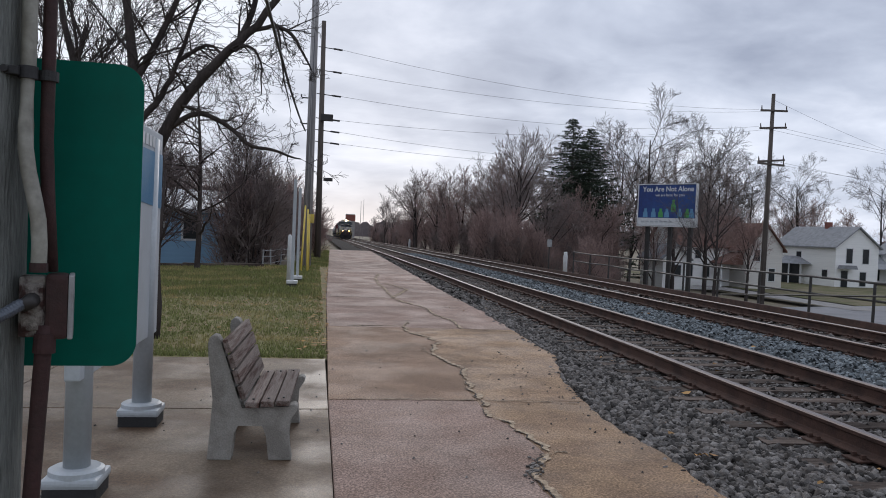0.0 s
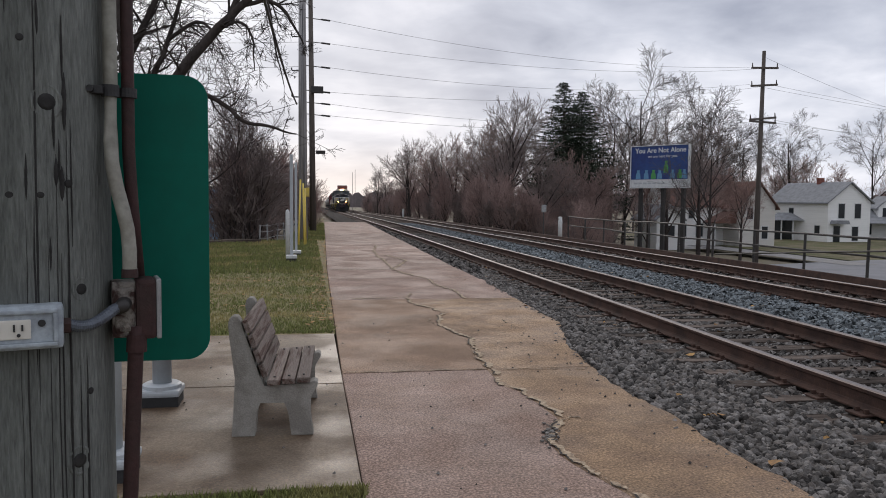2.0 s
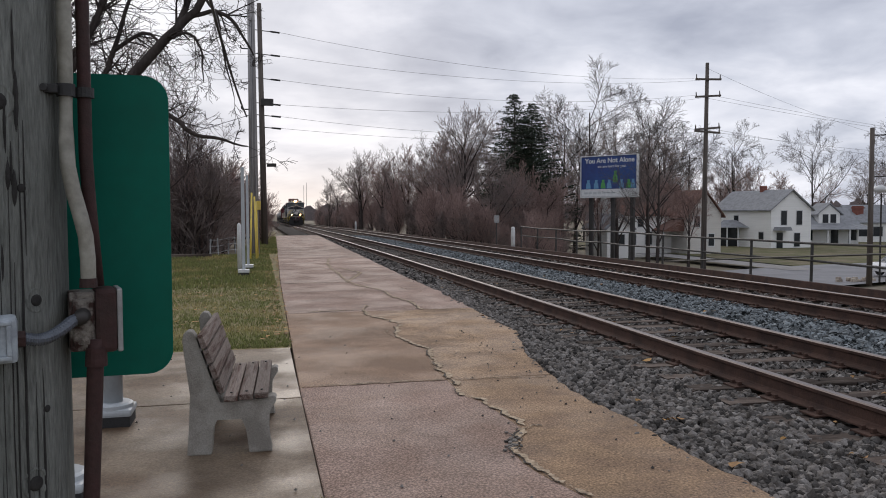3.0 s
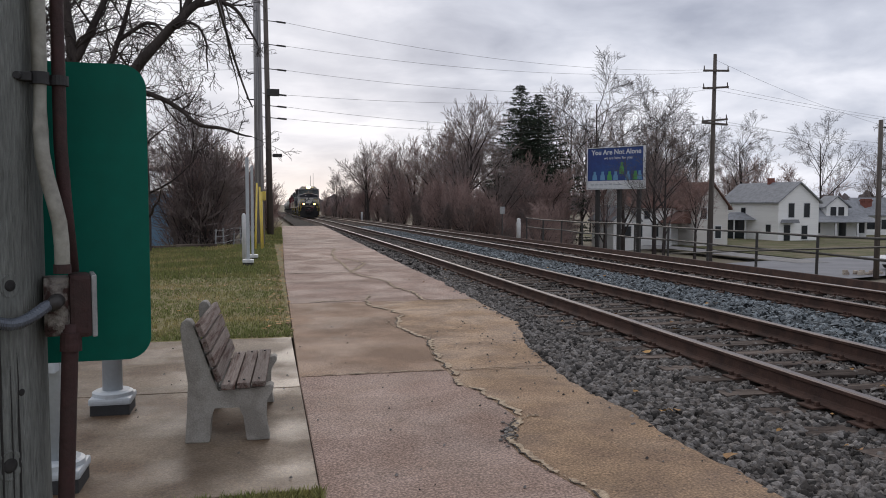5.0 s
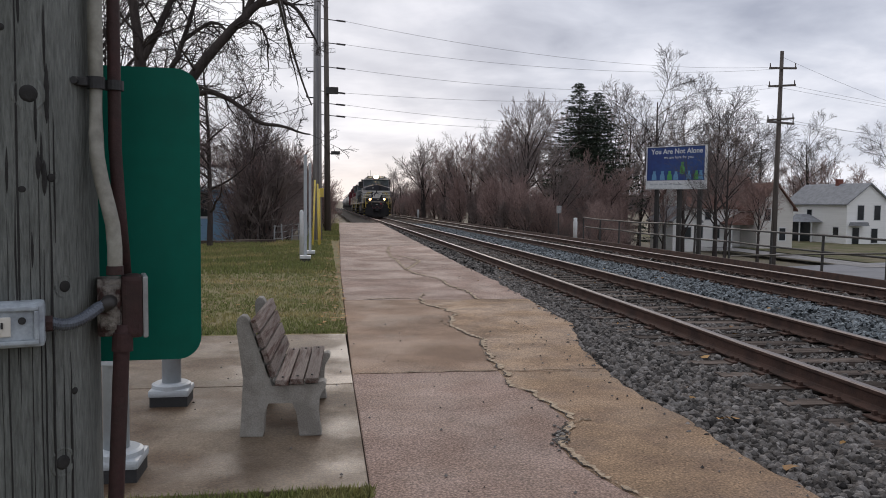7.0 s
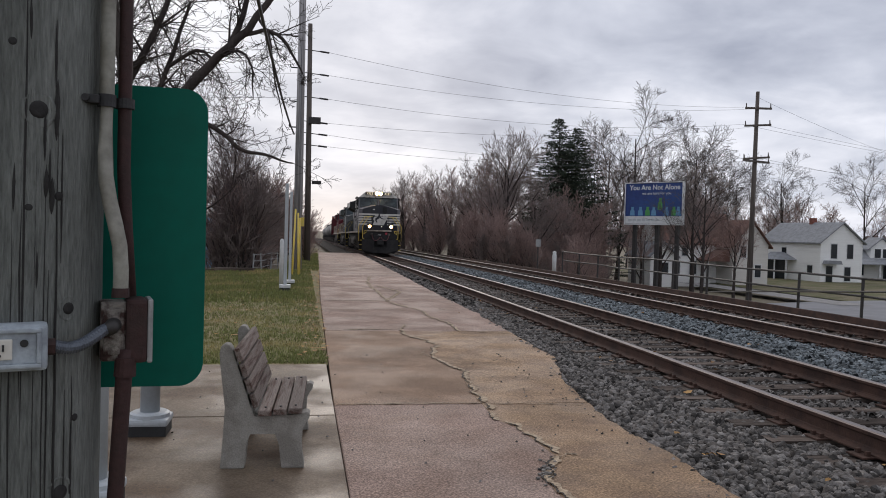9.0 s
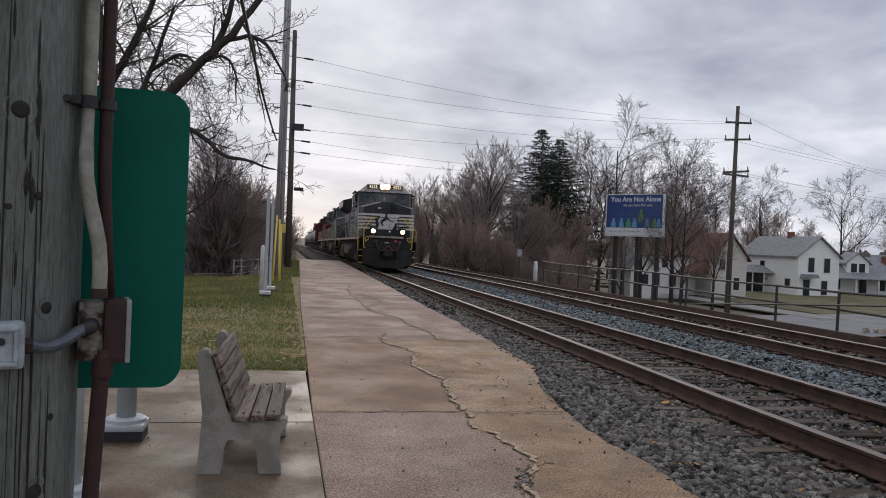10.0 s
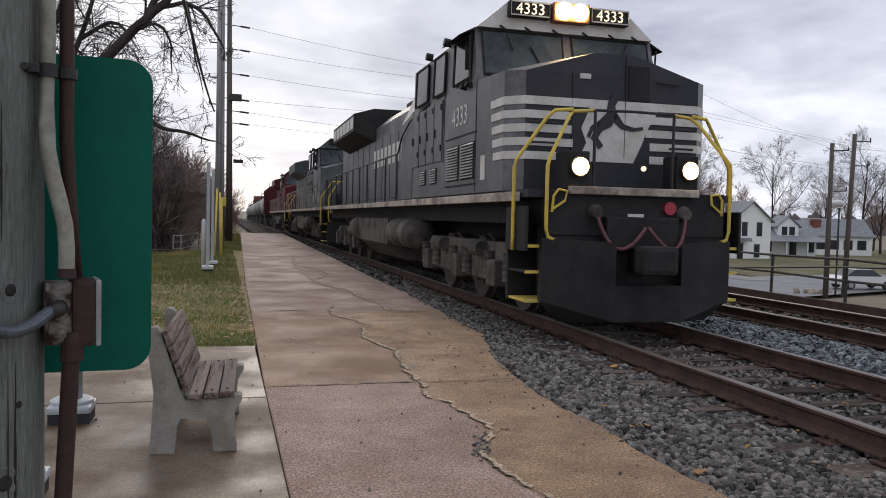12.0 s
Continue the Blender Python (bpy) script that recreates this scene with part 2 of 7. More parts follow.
M = dict(
    slab=material("concrete_slab", (0.285, 0.203, 0.166), 0.85, vary=0.6, scale=1.7, fine=90, bump=0.8, second=(0.225, 0.152, 0.118), wet=0.66, rnd=0.12, spec=0.22, stain=0.20, speck=0.34, speck_scale=60),
    slabtan=material("brown_concrete", (0.295, 0.200, 0.138), 0.85, vary=0.5, scale=1.3, fine=90, bump=0.8, second=(0.215, 0.140, 0.093), wet=0.66, rnd=0.1, spec=0.22, stain=0.22, speck=0.32, speck_scale=60),
    patch=material("tan_concrete", (0.290, 0.194, 0.118), 0.85, vary=0.55, scale=2.6, fine=80, bump=0.8, second=(0.205, 0.135, 0.087), wet=0.66, rnd=0.10, spec=0.22, stain=0.22, speck=0.30, speck_scale=60),
    pad=material("damp_pad_concrete", (0.178, 0.135, 0.095), 0.66, vary=0.35, scale=0.75, fine=80, bump=0.25, second=(0.100, 0.064, 0.038), wet=0.40, mask=(0.45, 0.55), spec=0.26, stain=0.3, speck=0.16, speck_scale=50),
    crack=material("crack_dirt", (0.045, 0.036, 0.03), 0.95, vary=0.4, scale=20, fine=150),
    crumb=material("broken_edge", (0.47, 0.37, 0.26), 0.95, vary=0.4, scale=20, fine=150, second=(0.22, 0.165, 0.115), spec=0.2),
    earth=material("earth", (0.165, 0.138, 0.102), 0.95, vary=0.35, scale=0.5, fine=25, second=(0.150, 0.130, 0.070), bump=0.6),
    lawn=material("lawn_soil", (0.155, 0.14, 0.045), 0.95, vary=0.35, scale=0.9, fine=70, second=(0.21, 0.16, 0.075), bump=0.6),
    grass=material("grass_blades", (0.165, 0.182, 0.052), 0.7, vary=0.3, scale=0.7, fine=30, second=(0.38, 0.30, 0.13), bump=0, island=True, rnd=0.4, mask=(0.49, 0.66)),
    leaf=material("fallen_leaves", (0.36, 0.2, 0.06), 0.8, vary=0.4, scale=3, fine=30, second=(0.20, 0.10, 0.04), bump=0, island=True, rnd=0.4),
    # near-black: the shade in the gaps between stones is put into this colour
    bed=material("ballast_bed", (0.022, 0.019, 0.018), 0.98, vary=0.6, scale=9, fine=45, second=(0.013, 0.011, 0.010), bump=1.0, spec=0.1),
    stone=material("ballast_stone", (0.150, 0.140, 0.131), 0.9, vary=0.3, scale=14, fine=80, second=(0.090, 0.079, 0.070), bump=0.3, island=True, rnd=0.80, spec=0.25, mask=(0.42, 0.60)),
    bluestone=material("blue_ballast_stone", (0.165, 0.185, 0.195), 0.9, vary=0.25, scale=14, fine=80, second=(0.115, 0.125, 0.130), bump=0.2, island=True, rnd=0.72, spec=0.25, mask=(0.42, 0.60)),
    tie=material("weathered_tie", (0.115, 0.093, 0.080), 0.95, vary=0.55, scale=6, fine=50, second=(0.046, 0.036, 0.031), stretch=(0.15, 1, 1), bump=1.0, rnd=0.45, spec=0.1),
    rail=material("rusty_rail", (0.075, 0.043, 0.033), 0.8, vary=0.3, scale=4, fine=60, second=(0.045, 0.028, 0.023), bump=0.3, spec=0.2),
    railtop=material("worn_rail_head", (0.185, 0.155, 0.145), 0.42, metal=0.6, vary=0.15, scale=2, fine=60, second=(0.13, 0.10, 0.09), bump=0.05, stretch=(1, 0.05, 1)),
    pole=material("weathered_pole_wood", (0.205, 0.217, 0.203), 0.95, vary=0.38, scale=9, fine=110, second=(0.132, 0.140, 0.130), stretch=(2.0, 2.0, 0.22), bump=0.9, spec=0.12, mask=(0.30, 0.74), stain=0.35),
    polefar=material("pole_wood", (0.105, 0.088, 0.076), 0.9, vary=0.3, scale=3, fine=14, second=(0.070, 0.058, 0.050), stretch=(2, 2, 0.1), bump=0.5),
    polegrey=material("grey_pole_wood", (0.34, 0.33, 0.33), 0.9, vary=0.35, scale=6, fine=30, second=(0.17, 0.16, 0.155), stretch=(3, 3, 0.05), bump=0.6, spec=0.2),
    knot=material("dark_knot", (0.022, 0.021, 0.020), 0.9, vary=0.4, scale=40, fine=160),
    conduit=material("grey_conduit", (0.28, 0.275, 0.235), 0.55, vary=0.2, scale=10, fine=60, second=(0.17, 0.16, 0.13), bump=0.15, stain=0.3),
    brown=material("rusty_pipe", (0.042, 0.020, 0.019), 0.7, vary=0.3, scale=14, fine=70, second=(0.035, 0.02, 0.018), bump=0.3, spec=0.3),
    galv=material("galvanised_steel", (0.33, 0.34, 0.34), 0.5, metal=0.4, vary=0.2, scale=12, fine=60, second=(0.24, 0.24, 0.24), bump=0.1),
    boxmetal=material("stained_box", (0.19, 0.175, 0.155), 0.7, metal=0.2, vary=0.5, scale=28, fine=90, second=(0.035, 0.018, 0.015), bump=0.5, spec=0.3, mask=(0.44, 0.56)),
    outletbox=material("weatherproof_box_grey", (0.34, 0.385, 0.42), 0.45, vary=0.15, scale=30, fine=90, second=(0.24, 0.27, 0.30), bump=0.1),
    whip=material("corrugated_conduit", (0.10, 0.115, 0.14), 0.4, metal=0.3, vary=0.2, scale=30, fine=90, bump=0.05),
    outlet=material("pale_outlet", (0.62, 0.60, 0.54), 0.4, vary=0.06, scale=20, fine=80, bump=0),
    dark=material("dark_rubber", (0.025, 0.025, 0.026), 0.7, vary=0.3, scale=10, fine=60),
    green=material("green_sign_paint", (0.002, 0.118, 0.082), 0.55, vary=0.08, scale=3, fine=20, second=(0.002, 0.104, 0.073), bump=0.02, spec=0.18),
    white=material("white_paint", (0.62, 0.63, 0.63), 0.5, vary=0.08, scale=4, fine=40, second=(0.54, 0.55, 0.55), bump=0.05),
    grey=material("light_grey_paint", (0.42, 0.45, 0.47), 0.45, vary=0.08, scale=4, fine=40, bump=0.05),
    signblue=material("sign_blue", (0.03, 0.16, 0.30), 0.35, vary=0.05, scale=4, fine=40, bump=0),
    yellow=material("yellow_plastic", (0.62, 0.46, 0.07), 0.55, vary=0.12, scale=4, fine=40, second=(0.52, 0.40, 0.10), bump=0.05),
    benchconc=material("bench_concrete", (0.30, 0.285, 0.255), 0.9, vary=0.22, scale=5, fine=90, second=(0.21, 0.195, 0.172), bump=0.5, spec=0.25),
    benchwood=material("weathered_plank", (0.195, 0.16, 0.14), 0.9, vary=0.4, scale=7, fine=34, second=(0.085, 0.05, 0.04), stretch=(4, 0.2, 4), bump=0.7, rnd=0.2, mask=(0.46, 0.62), spec=0.25),
    bark=material("grey_bark", (0.060, 0.050, 0.046), 0.95, vary=0.35, scale=3, fine=18, second=(0.038, 0.032, 0.030), stretch=(1, 1, 0.3), bump=0.8, spec=0.15),
    twig=material("bare_twigs", (0.25, 0.205, 0.19), 0.95, vary=0.3, scale=2, fine=10, second=(0.185, 0.15, 0.138), bump=0, spec=0.2),
    redtwig=material("reddish_brush", (0.335, 0.238, 0.212), 0.95, vary=0.3, scale=2, fine=10, second=(0.25, 0.18, 0.162), bump=0, spec=0.2),
    thicket=material("purple_brown_twigs", (0.125, 0.097, 0.094), 0.95, vary=0.3, scale=2, fine=10, second=(0.085, 0.066, 0.064), bump=0, spec=0.2),
    darktwig=material("dark_grey_twigs", (0.105, 0.090, 0.084), 0.95, vary=0.3, scale=2, fine=10, second=(0.075, 0.064, 0.060), bump=0, spec=0.2),
    needle=material("dark_needles", (0.024, 0.037, 0.025), 0.85, vary=0.35, scale=1.5, fine=20, second=(0.045, 0.055, 0.032), bump=0, spec=0.25),
    siding=material("white_clapboard", (0.80, 0.80, 0.78), 0.7, vary=0.06, scale=1, fine=12, stretch=(0.2, 0.2, 6), bump=0.25),
    beige=material("cream_clapboard", (0.58, 0.56, 0.52), 0.75, vary=0.08, scale=1, fine=12, stretch=(0.2, 0.2, 6), bump=0.25),
    bluesiding=material("pale_blue_siding", (0.22, 0.38, 0.55), 0.75, vary=0.08, scale=1, fine=12, stretch=(0.2, 0.2, 6), bump=0.25),
    shingle=material("grey_shingle", (0.25, 0.26, 0.275), 0.9, vary=0.25, scale=2, fine=14, bump=0.5),
    redshingle=material("red_brown_shingle", (0.15, 0.078, 0.06), 0.9, vary=0.25, scale=2, fine=14, bump=0.5),
    brick=material("red_brick", (0.22, 0.08, 0.06), 0.9, vary=0.25, scale=4, fine=30, bump=0.4),
    window=material("dark_window_glass", (0.02, 0.025, 0.03), 0.08, vary=0.2, scale=2, fine=10, bump=0),
    yard=material("green_yard", (0.095, 0.100, 0.042), 0.95, vary=0.35, scale=0.35, fine=6, second=(0.170, 0.140, 0.090), bump=0.3, spec=0.2),
    asphalt=material("wet_asphalt", (0.17, 0.165, 0.17), 0.5, vary=0.12, scale=0.4, fine=30, second=(0.12, 0.118, 0.122), bump=0.2),
    bbblue=material("billboard_blue", (0.012, 0.035, 0.16), 0.5, vary=0.25, scale=0.5, fine=3, second=(0.014, 0.055, 0.20), bump=0),
    bbgreen=material("billboard_green", (0.07, 0.30, 0.08), 0.5, vary=0.1, scale=2, fine=10, bump=0),
    bbpale=material("billboard_pale_blue", (0.12, 0.28, 0.46), 0.5, vary=0.1, scale=2, fine=10, bump=0),
    iron=material("dark_iron", (0.05, 0.047, 0.045), 0.6, metal=0.4, vary=0.2, scale=6, fine=40, bump=0.2),
    wire=material("grey_cable", (0.075, 0.075, 0.082), 0.7, vary=0.1, scale=3, fine=10, bump=0),
    black=material("locomotive_black", (0.026, 0.027, 0.033), 0.55, vary=0.25, scale=1.2, fine=12, second=(0.034, 0.034, 0.04), bump=0.05, spec=0.28),
    # same black paint, its sky reflection put into the colour as grey
    locoskygrey=material("locomotive_black_sky_grey", (0.132, 0.128, 0.138), 0.5, vary=0.3, scale=0.9, fine=9, second=(0.095, 0.092, 0.098), bump=0.05, spec=0.45, stain=0.35),
    locogreen=material("locomotive_greenish_grey", (0.062, 0.072, 0.070), 0.55, vary=0.25, scale=0.9, fine=9, bump=0.05, spec=0.3),
    locolight=material("locomotive_silver_grey", (0.105, 0.113, 0.113), 0.5, vary=0.3, scale=0.9, fine=9, second=(0.068, 0.073, 0.073), bump=0.05, spec=0.35, stain=0.3),
    locored=material("locomotive_red", (0.095, 0.010, 0.017), 0.65, vary=0.3, scale=0.9, fine=9, second=(0.055, 0.009, 0.012), bump=0.05, spec=0.25),
    stripe=material("white_stripe", (0.58, 0.56, 0.53), 0.5, vary=0.1, scale=3, fine=30, second=(0.48, 0.46, 0.42), bump=0.03),
    sill=material("dusty_sill", (0.48, 0.42, 0.35), 0.8, vary=0.3, scale=2, fine=20, second=(0.20, 0.165, 0.14), bump=0.1, spec=0.25),
    truck=material("dusty_truck_steel", (0.115, 0.103, 0.090), 0.9, vary=0.4, scale=2.5, fine=20, second=(0.05, 0.045, 0.040), bump=0.4, spec=0.25),
    plow=material("plow_black", (0.016, 0.015, 0.016), 0.7, vary=0.3, scale=2, fine=15, second=(0.026, 0.025, 0.024), bump=0.15, spec=0.25),
    wheel=material("wheel_steel", (0.075, 0.062, 0.054), 0.7, metal=0.2, vary=0.2, scale=5, fine=30, bump=0.1),
    glass=material("tinted_windows", (0.02, 0.028, 0.03), 0.12, vary=0.2, scale=1, fine=5, bump=0, spec=0.12),
    windshield=material("tinted_windshield", (0.070, 0.086, 0.092), 0.12, vary=0.3, scale=1.2, fine=5, second=(0.040, 0.048, 0.052), bump=0, spec=0.10),
    tank=material("tank_car_grey", (0.20, 0.19, 0.185), 0.55, vary=0.22, scale=0.7, fine=8, second=(0.12, 0.115, 0.11), bump=0.05),
    tankblack=material("tank_car_black", (0.04, 0.04, 0.042), 0.5, vary=0.25, scale=0.7, fine=8, bump=0.05),
    hose=material("maroon_hose", (0.12, 0.04, 0.045), 0.6, vary=0.15, scale=10, fine=40, bump=0.1),
    redpaint=material("red_disc", (0.35, 0.03, 0.05), 0.5, vary=0.1, scale=10, fine=40, bump=0),
    amber=material("amber_housing", (0.20, 0.085, 0.035), 0.6, vary=0.2, scale=10, fine=40, bump=0),
    haze=material("distant_woods", (0.17, 0.145, 0.145), 1.0, vary=0.2, scale=0.1, fine=1.0, bump=0),
    concrete=material("grey_concrete", (0.26, 0.25, 0.24), 0.9, vary=0.15, scale=0.5, fine=10, bump=0.2),
    carpaint=material("white_car_paint", (0.68, 0.68, 0.68), 0.25, vary=0.04, scale=1, fine=10, bump=0),
)
M["lamp"] = glow("headlamp", (1.0, 0.64, 0.30), 110.0)
M["ditch"] = glow("ditch_lamp", (1.0, 0.54, 0.18), 13.0)
M["board"] = glow("number_board", (1.0, 0.90, 0.66), 0.55)


# ---- building helpers ----
def part(name, bm, mat, parent=None, label="", smooth=False, kind=""):
    me = bpy.data.meshes.new(name)
    bmesh.ops.recalc_face_normals(bm, faces=bm.faces[:])
    bm.to_mesh(me)
    bm.free()
    if smooth:
        me.polygons.foreach_set("use_smooth", [True] * len(me.polygons))
    for m in (mat if isinstance(mat, (list, tuple)) else (mat,)):
        me.materials.append(m)
    ob = new(name, me)
    if parent is not None:
        ob.parent = parent
    return tagged(ob, label, "", "", kind)


def raw(name, verts, faces, mat, parent=None, label="", kind="", smooth=False):
    me = bpy.data.meshes.new(name)
    me.from_pydata(verts, [], faces)
    for m in (mat if isinstance(mat, (list, tuple)) else (mat,)):
        me.materials.append(m)
    if smooth:
        me.polygons.foreach_set("use_smooth", [True] * len(me.polygons))
    ob = new(name, me)
    if parent is not None:
        ob.parent = parent
    return tagged(ob, label, "", "", kind)


def thing(name, m, label, category, group="", kind=""):
    ob = new(name)
    ob.matrix_basis = m
    return tagged(ob, label, category, group, kind)


def box(bm, x0, x1, y0, y1, z0, z1, bevel=0.0, mi=0, m=None):
    vs = [bm.verts.new((x, y, z)) for z in (z0, z1) for y in (y0, y1) for x in (x0, x1)]
    fs = [bm.faces.new([vs[i] for i in f]) for f in ((0, 2, 3, 1), (4, 5, 7, 6), (0, 1, 5, 4), (2, 6, 7, 3), (0, 4, 6, 2), (1, 3, 7, 5))]
    for f in fs:
        f.material_index = mi
    if bevel:
        es = {e for f in fs for e in f.edges}
        r = bmesh.ops.bevel(bm, geom=list(es), offset=bevel, segments=2, affect="EDGES", profile=0.6)
        vs = list({v for f in r["faces"] for v in f.verts} | {v for v in vs if v.is_valid})
    if m is not None:
        bmesh.ops.transform(bm, matrix=m, verts=[v for v in vs if v.is_valid])
    return vs


def prism(bm, poly, axis, a, b, mi=0, bevel=0.0):
    """A polygon in the plane across axis, drawn from a to b. poly: pairs in the order of the two other axes."""
    def put(u, v, w):
        return {"x": (w, u, v), "y": (u, w, v), "z": (u, v, w)}[axis]
    lo = [bm.verts.new(put(u, v, a)) for u, v in poly]
    hi = [bm.verts.new(put(u, v, b)) for u, v in poly]
    n = len(poly)
    fs = [bm.faces.new(lo[::-1]), bm.faces.new(hi)] + [bm.faces.new((lo[i], lo[(i + 1) % n], hi[(i + 1) % n], hi[i])) for i in range(n)]
    for f in fs:
        f.material_index = mi
    if bevel:
        bmesh.ops.bevel(bm, geom=list({e for f in fs for e in f.edges}), offset=bevel, segments=2, affect="EDGES", profile=0.6)
    return lo + hi


def rings(bm, pts, radii, seg=8, caps=True, mi=0):
    """A tube along points."""
    P = [Vector(p) for p in pts]
    prev, up = None, Vector((0.13, 0.31, 0.94))
    loops = []
    for i, p in enumerate(P):
        d = (P[min(i + 1, len(P) - 1)] - P[max(i - 1, 0)])
        d = d.normalized() if d.length else Vector((0, 0, 1))
        u = d.cross(up if abs(d.dot(up)) < 0.95 else Vector((1, 0, 0))).normalized()
        if prev is not None and u.dot(prev) < 0:
            u = -u
        prev = u
        v = d.cross(u)
        r = radii[i] if isinstance(radii, (list, tuple)) else radii
        loops.append([bm.verts.new(p + r * (math.cos(k * 2 * math.pi / seg) * u + math.sin(k * 2 * math.pi / seg) * v)) for k in range(seg)])
    for a, b in zip(loops, loops[1:]):
        for k in range(seg):
            bm.faces.new((a[k], a[(k + 1) % seg], b[(k + 1) % seg], b[k])).material_index = mi
    if caps:
        bm.faces.new(loops[0][::-1]).material_index = mi
        bm.faces.new(loops[-1]).material_index = mi


def cyl(bm, p0, p1, r0, r1=None, seg=16, mi=0):
    rings(bm, (p0, p1), (r0, r0 if r1 is None else r1), seg, True, mi)


def words(name, text, size, m, mat, parent, depth=0.004, align="CENTER", label="", bold=0.0):
    cu = bpy.data.curves.new(name, "FONT")
    cu.body, cu.size, cu.extrude, cu.align_x, cu.align_y = text, size, depth, align, "CENTER"
    cu.offset = bold
    tmp = bpy.data.objects.new("tmp", cu)
    scene.collection.objects.link(tmp)
    bpy.context.view_layer.update()
    me = bpy.data.meshes.new_from_object(tmp.evaluated_get(bpy.context.evaluated_depsgraph_get()))
    bpy.data.objects.remove(tmp)
    me.materials.clear()
    me.materials.append(mat)
    ob = new(name, me)
    ob.parent = parent
    ob.matrix_basis = m
    return tagged(ob, label)


# the line bends gently to the right and falls away in the distance
def tx(y):
    return float(np.interp(y, (-50, 40, 48, 82, 96, 137, 171, 420), (0, 0, 0.10, 0.45, 0.62, 1.05, 1.6, 6.5)))


def tz(y):
    return float(np.interp(y, (-50, 25, 48, 82, 96, 137, 171, 420), (0, 0, -0.06, -0.19, -0.26, -0.42, -0.6, -1.6)))


# the railway itself runs straight, a little to the right and gently downhill
def rx(y):
    return float(np.interp(y, (6, 110, 200, 420), (0, 1.09, 2.2, 4.6)))


def rz(y):
    return float(np.interp(y, (8, 24, 40, 56, 86, 108, 150, 190, 420), (0, -0.08, -0.18, -0.29, -0.50, -0.68, -1.02, -1.32, -2.9)))


TRACK = 4.93
TRACK_2 = 8.70
RAIL_TOP = 0.19


# ---- ground ----
def ground_height(x, y):
    far = tz(y) + (rz(y) - tz(y)) * min(1.0, max(0.0, (x - 2.5) / 1.0))
    bank = float(np.interp(x, (-60, -14, -9, 11.8, 13.0, 16.0, 20.0, 23, 3000), (-2.6, -2.0, -0.35, -0.35, -0.42, -0.55, -2.6, -3.1, -3.1)))
    if x < -1 and y > 27:
        bank = min(bank, float(np.interp(y, (27, 34), (-0.35, -1.6))) * min(1.0, (-1 - x) / 3) + (-0.35) * max(0.0, 1 - (-1 - x) / 3))
    return bank + far


def build_ground():
    xs = [-3000, -900, -300, -120, -60, -40, -28, -20, -14, -9, -6, -4, -2.5, -1.2, 0.5, 3, 6, 9, 11.8, 13.0, 14.2, 15.5, 16.5, 18, 20, 23, 32, 45, 60, 80, 120, 200, 400, 1000, 3000]
    ys = [-200, -60, -20, -6, 0, 6, 12, 18, 24, 27, 30, 34, 40, 48, 56, 66, 80, 95, 110, 130, 150, 190, 240, 320, 420, 700, 1500, 4500]
    verts = [(x, y, ground_height(x, y) + 0.05 * noise.noise((x * 0.13, y * 0.13, 0))) for y in ys for x in xs]
    n = len(xs)
    faces = [(j * n + i, j * n + i + 1, (j + 1) * n + i + 1, (j + 1) * n + i) for j in range(len(ys) - 1) for i in range(n - 1)]
    tagged(raw("ground", verts, faces, M["earth"], smooth=True), "brown earth with dry weeds and thin grass", "ground", kind="structure")


def sheet(name, rows, cols, f, mat, label, category, parent=None, kind="structure"):
    verts = [f(r, c) for r in rows for c in cols]
    n = len(cols)
    faces = [(j * n + i, j * n + i + 1, (j + 1) * n + i + 1, (j + 1) * n + i) for j in range(len(rows) - 1) for i in range(n - 1)]
    return tagged(raw(name, verts, faces, mat, parent, smooth=True), label, category if parent is None else "", kind=kind)


def lawn_height(x, y):
    return tz(y) - 0.012 + 0.03 * noise.noise((x * 0.5, y * 0.5, 3)) - max(0.0, -x - 2.5) * 0.03 - max(0.0, -x - 7) * 0.12


def platform_left(y):
    return float(np.interp(y, (-10, 3, 6, 17, 52, 70), (0.25, 0.25, 0.25, 0.36, 0.98, 1.3)))


def platform_right(y):
    base = float(np.interp(y, (-10, 2.7, 5.4, 7.0, 7.8, 8.7, 10.4, 14.2, 20, 31.5, 52, 70), (2.6, 2.67, 2.60, 2.78, 2.99, 3.21, 3.27, 3.40, 3.42, 3.62, 4.0, 4.3)))
    return base + 0.06 * noise.noise((y * 1.3, 4, 0)) + 0.05 * noise.noise((y * 5.0, 9, 0))


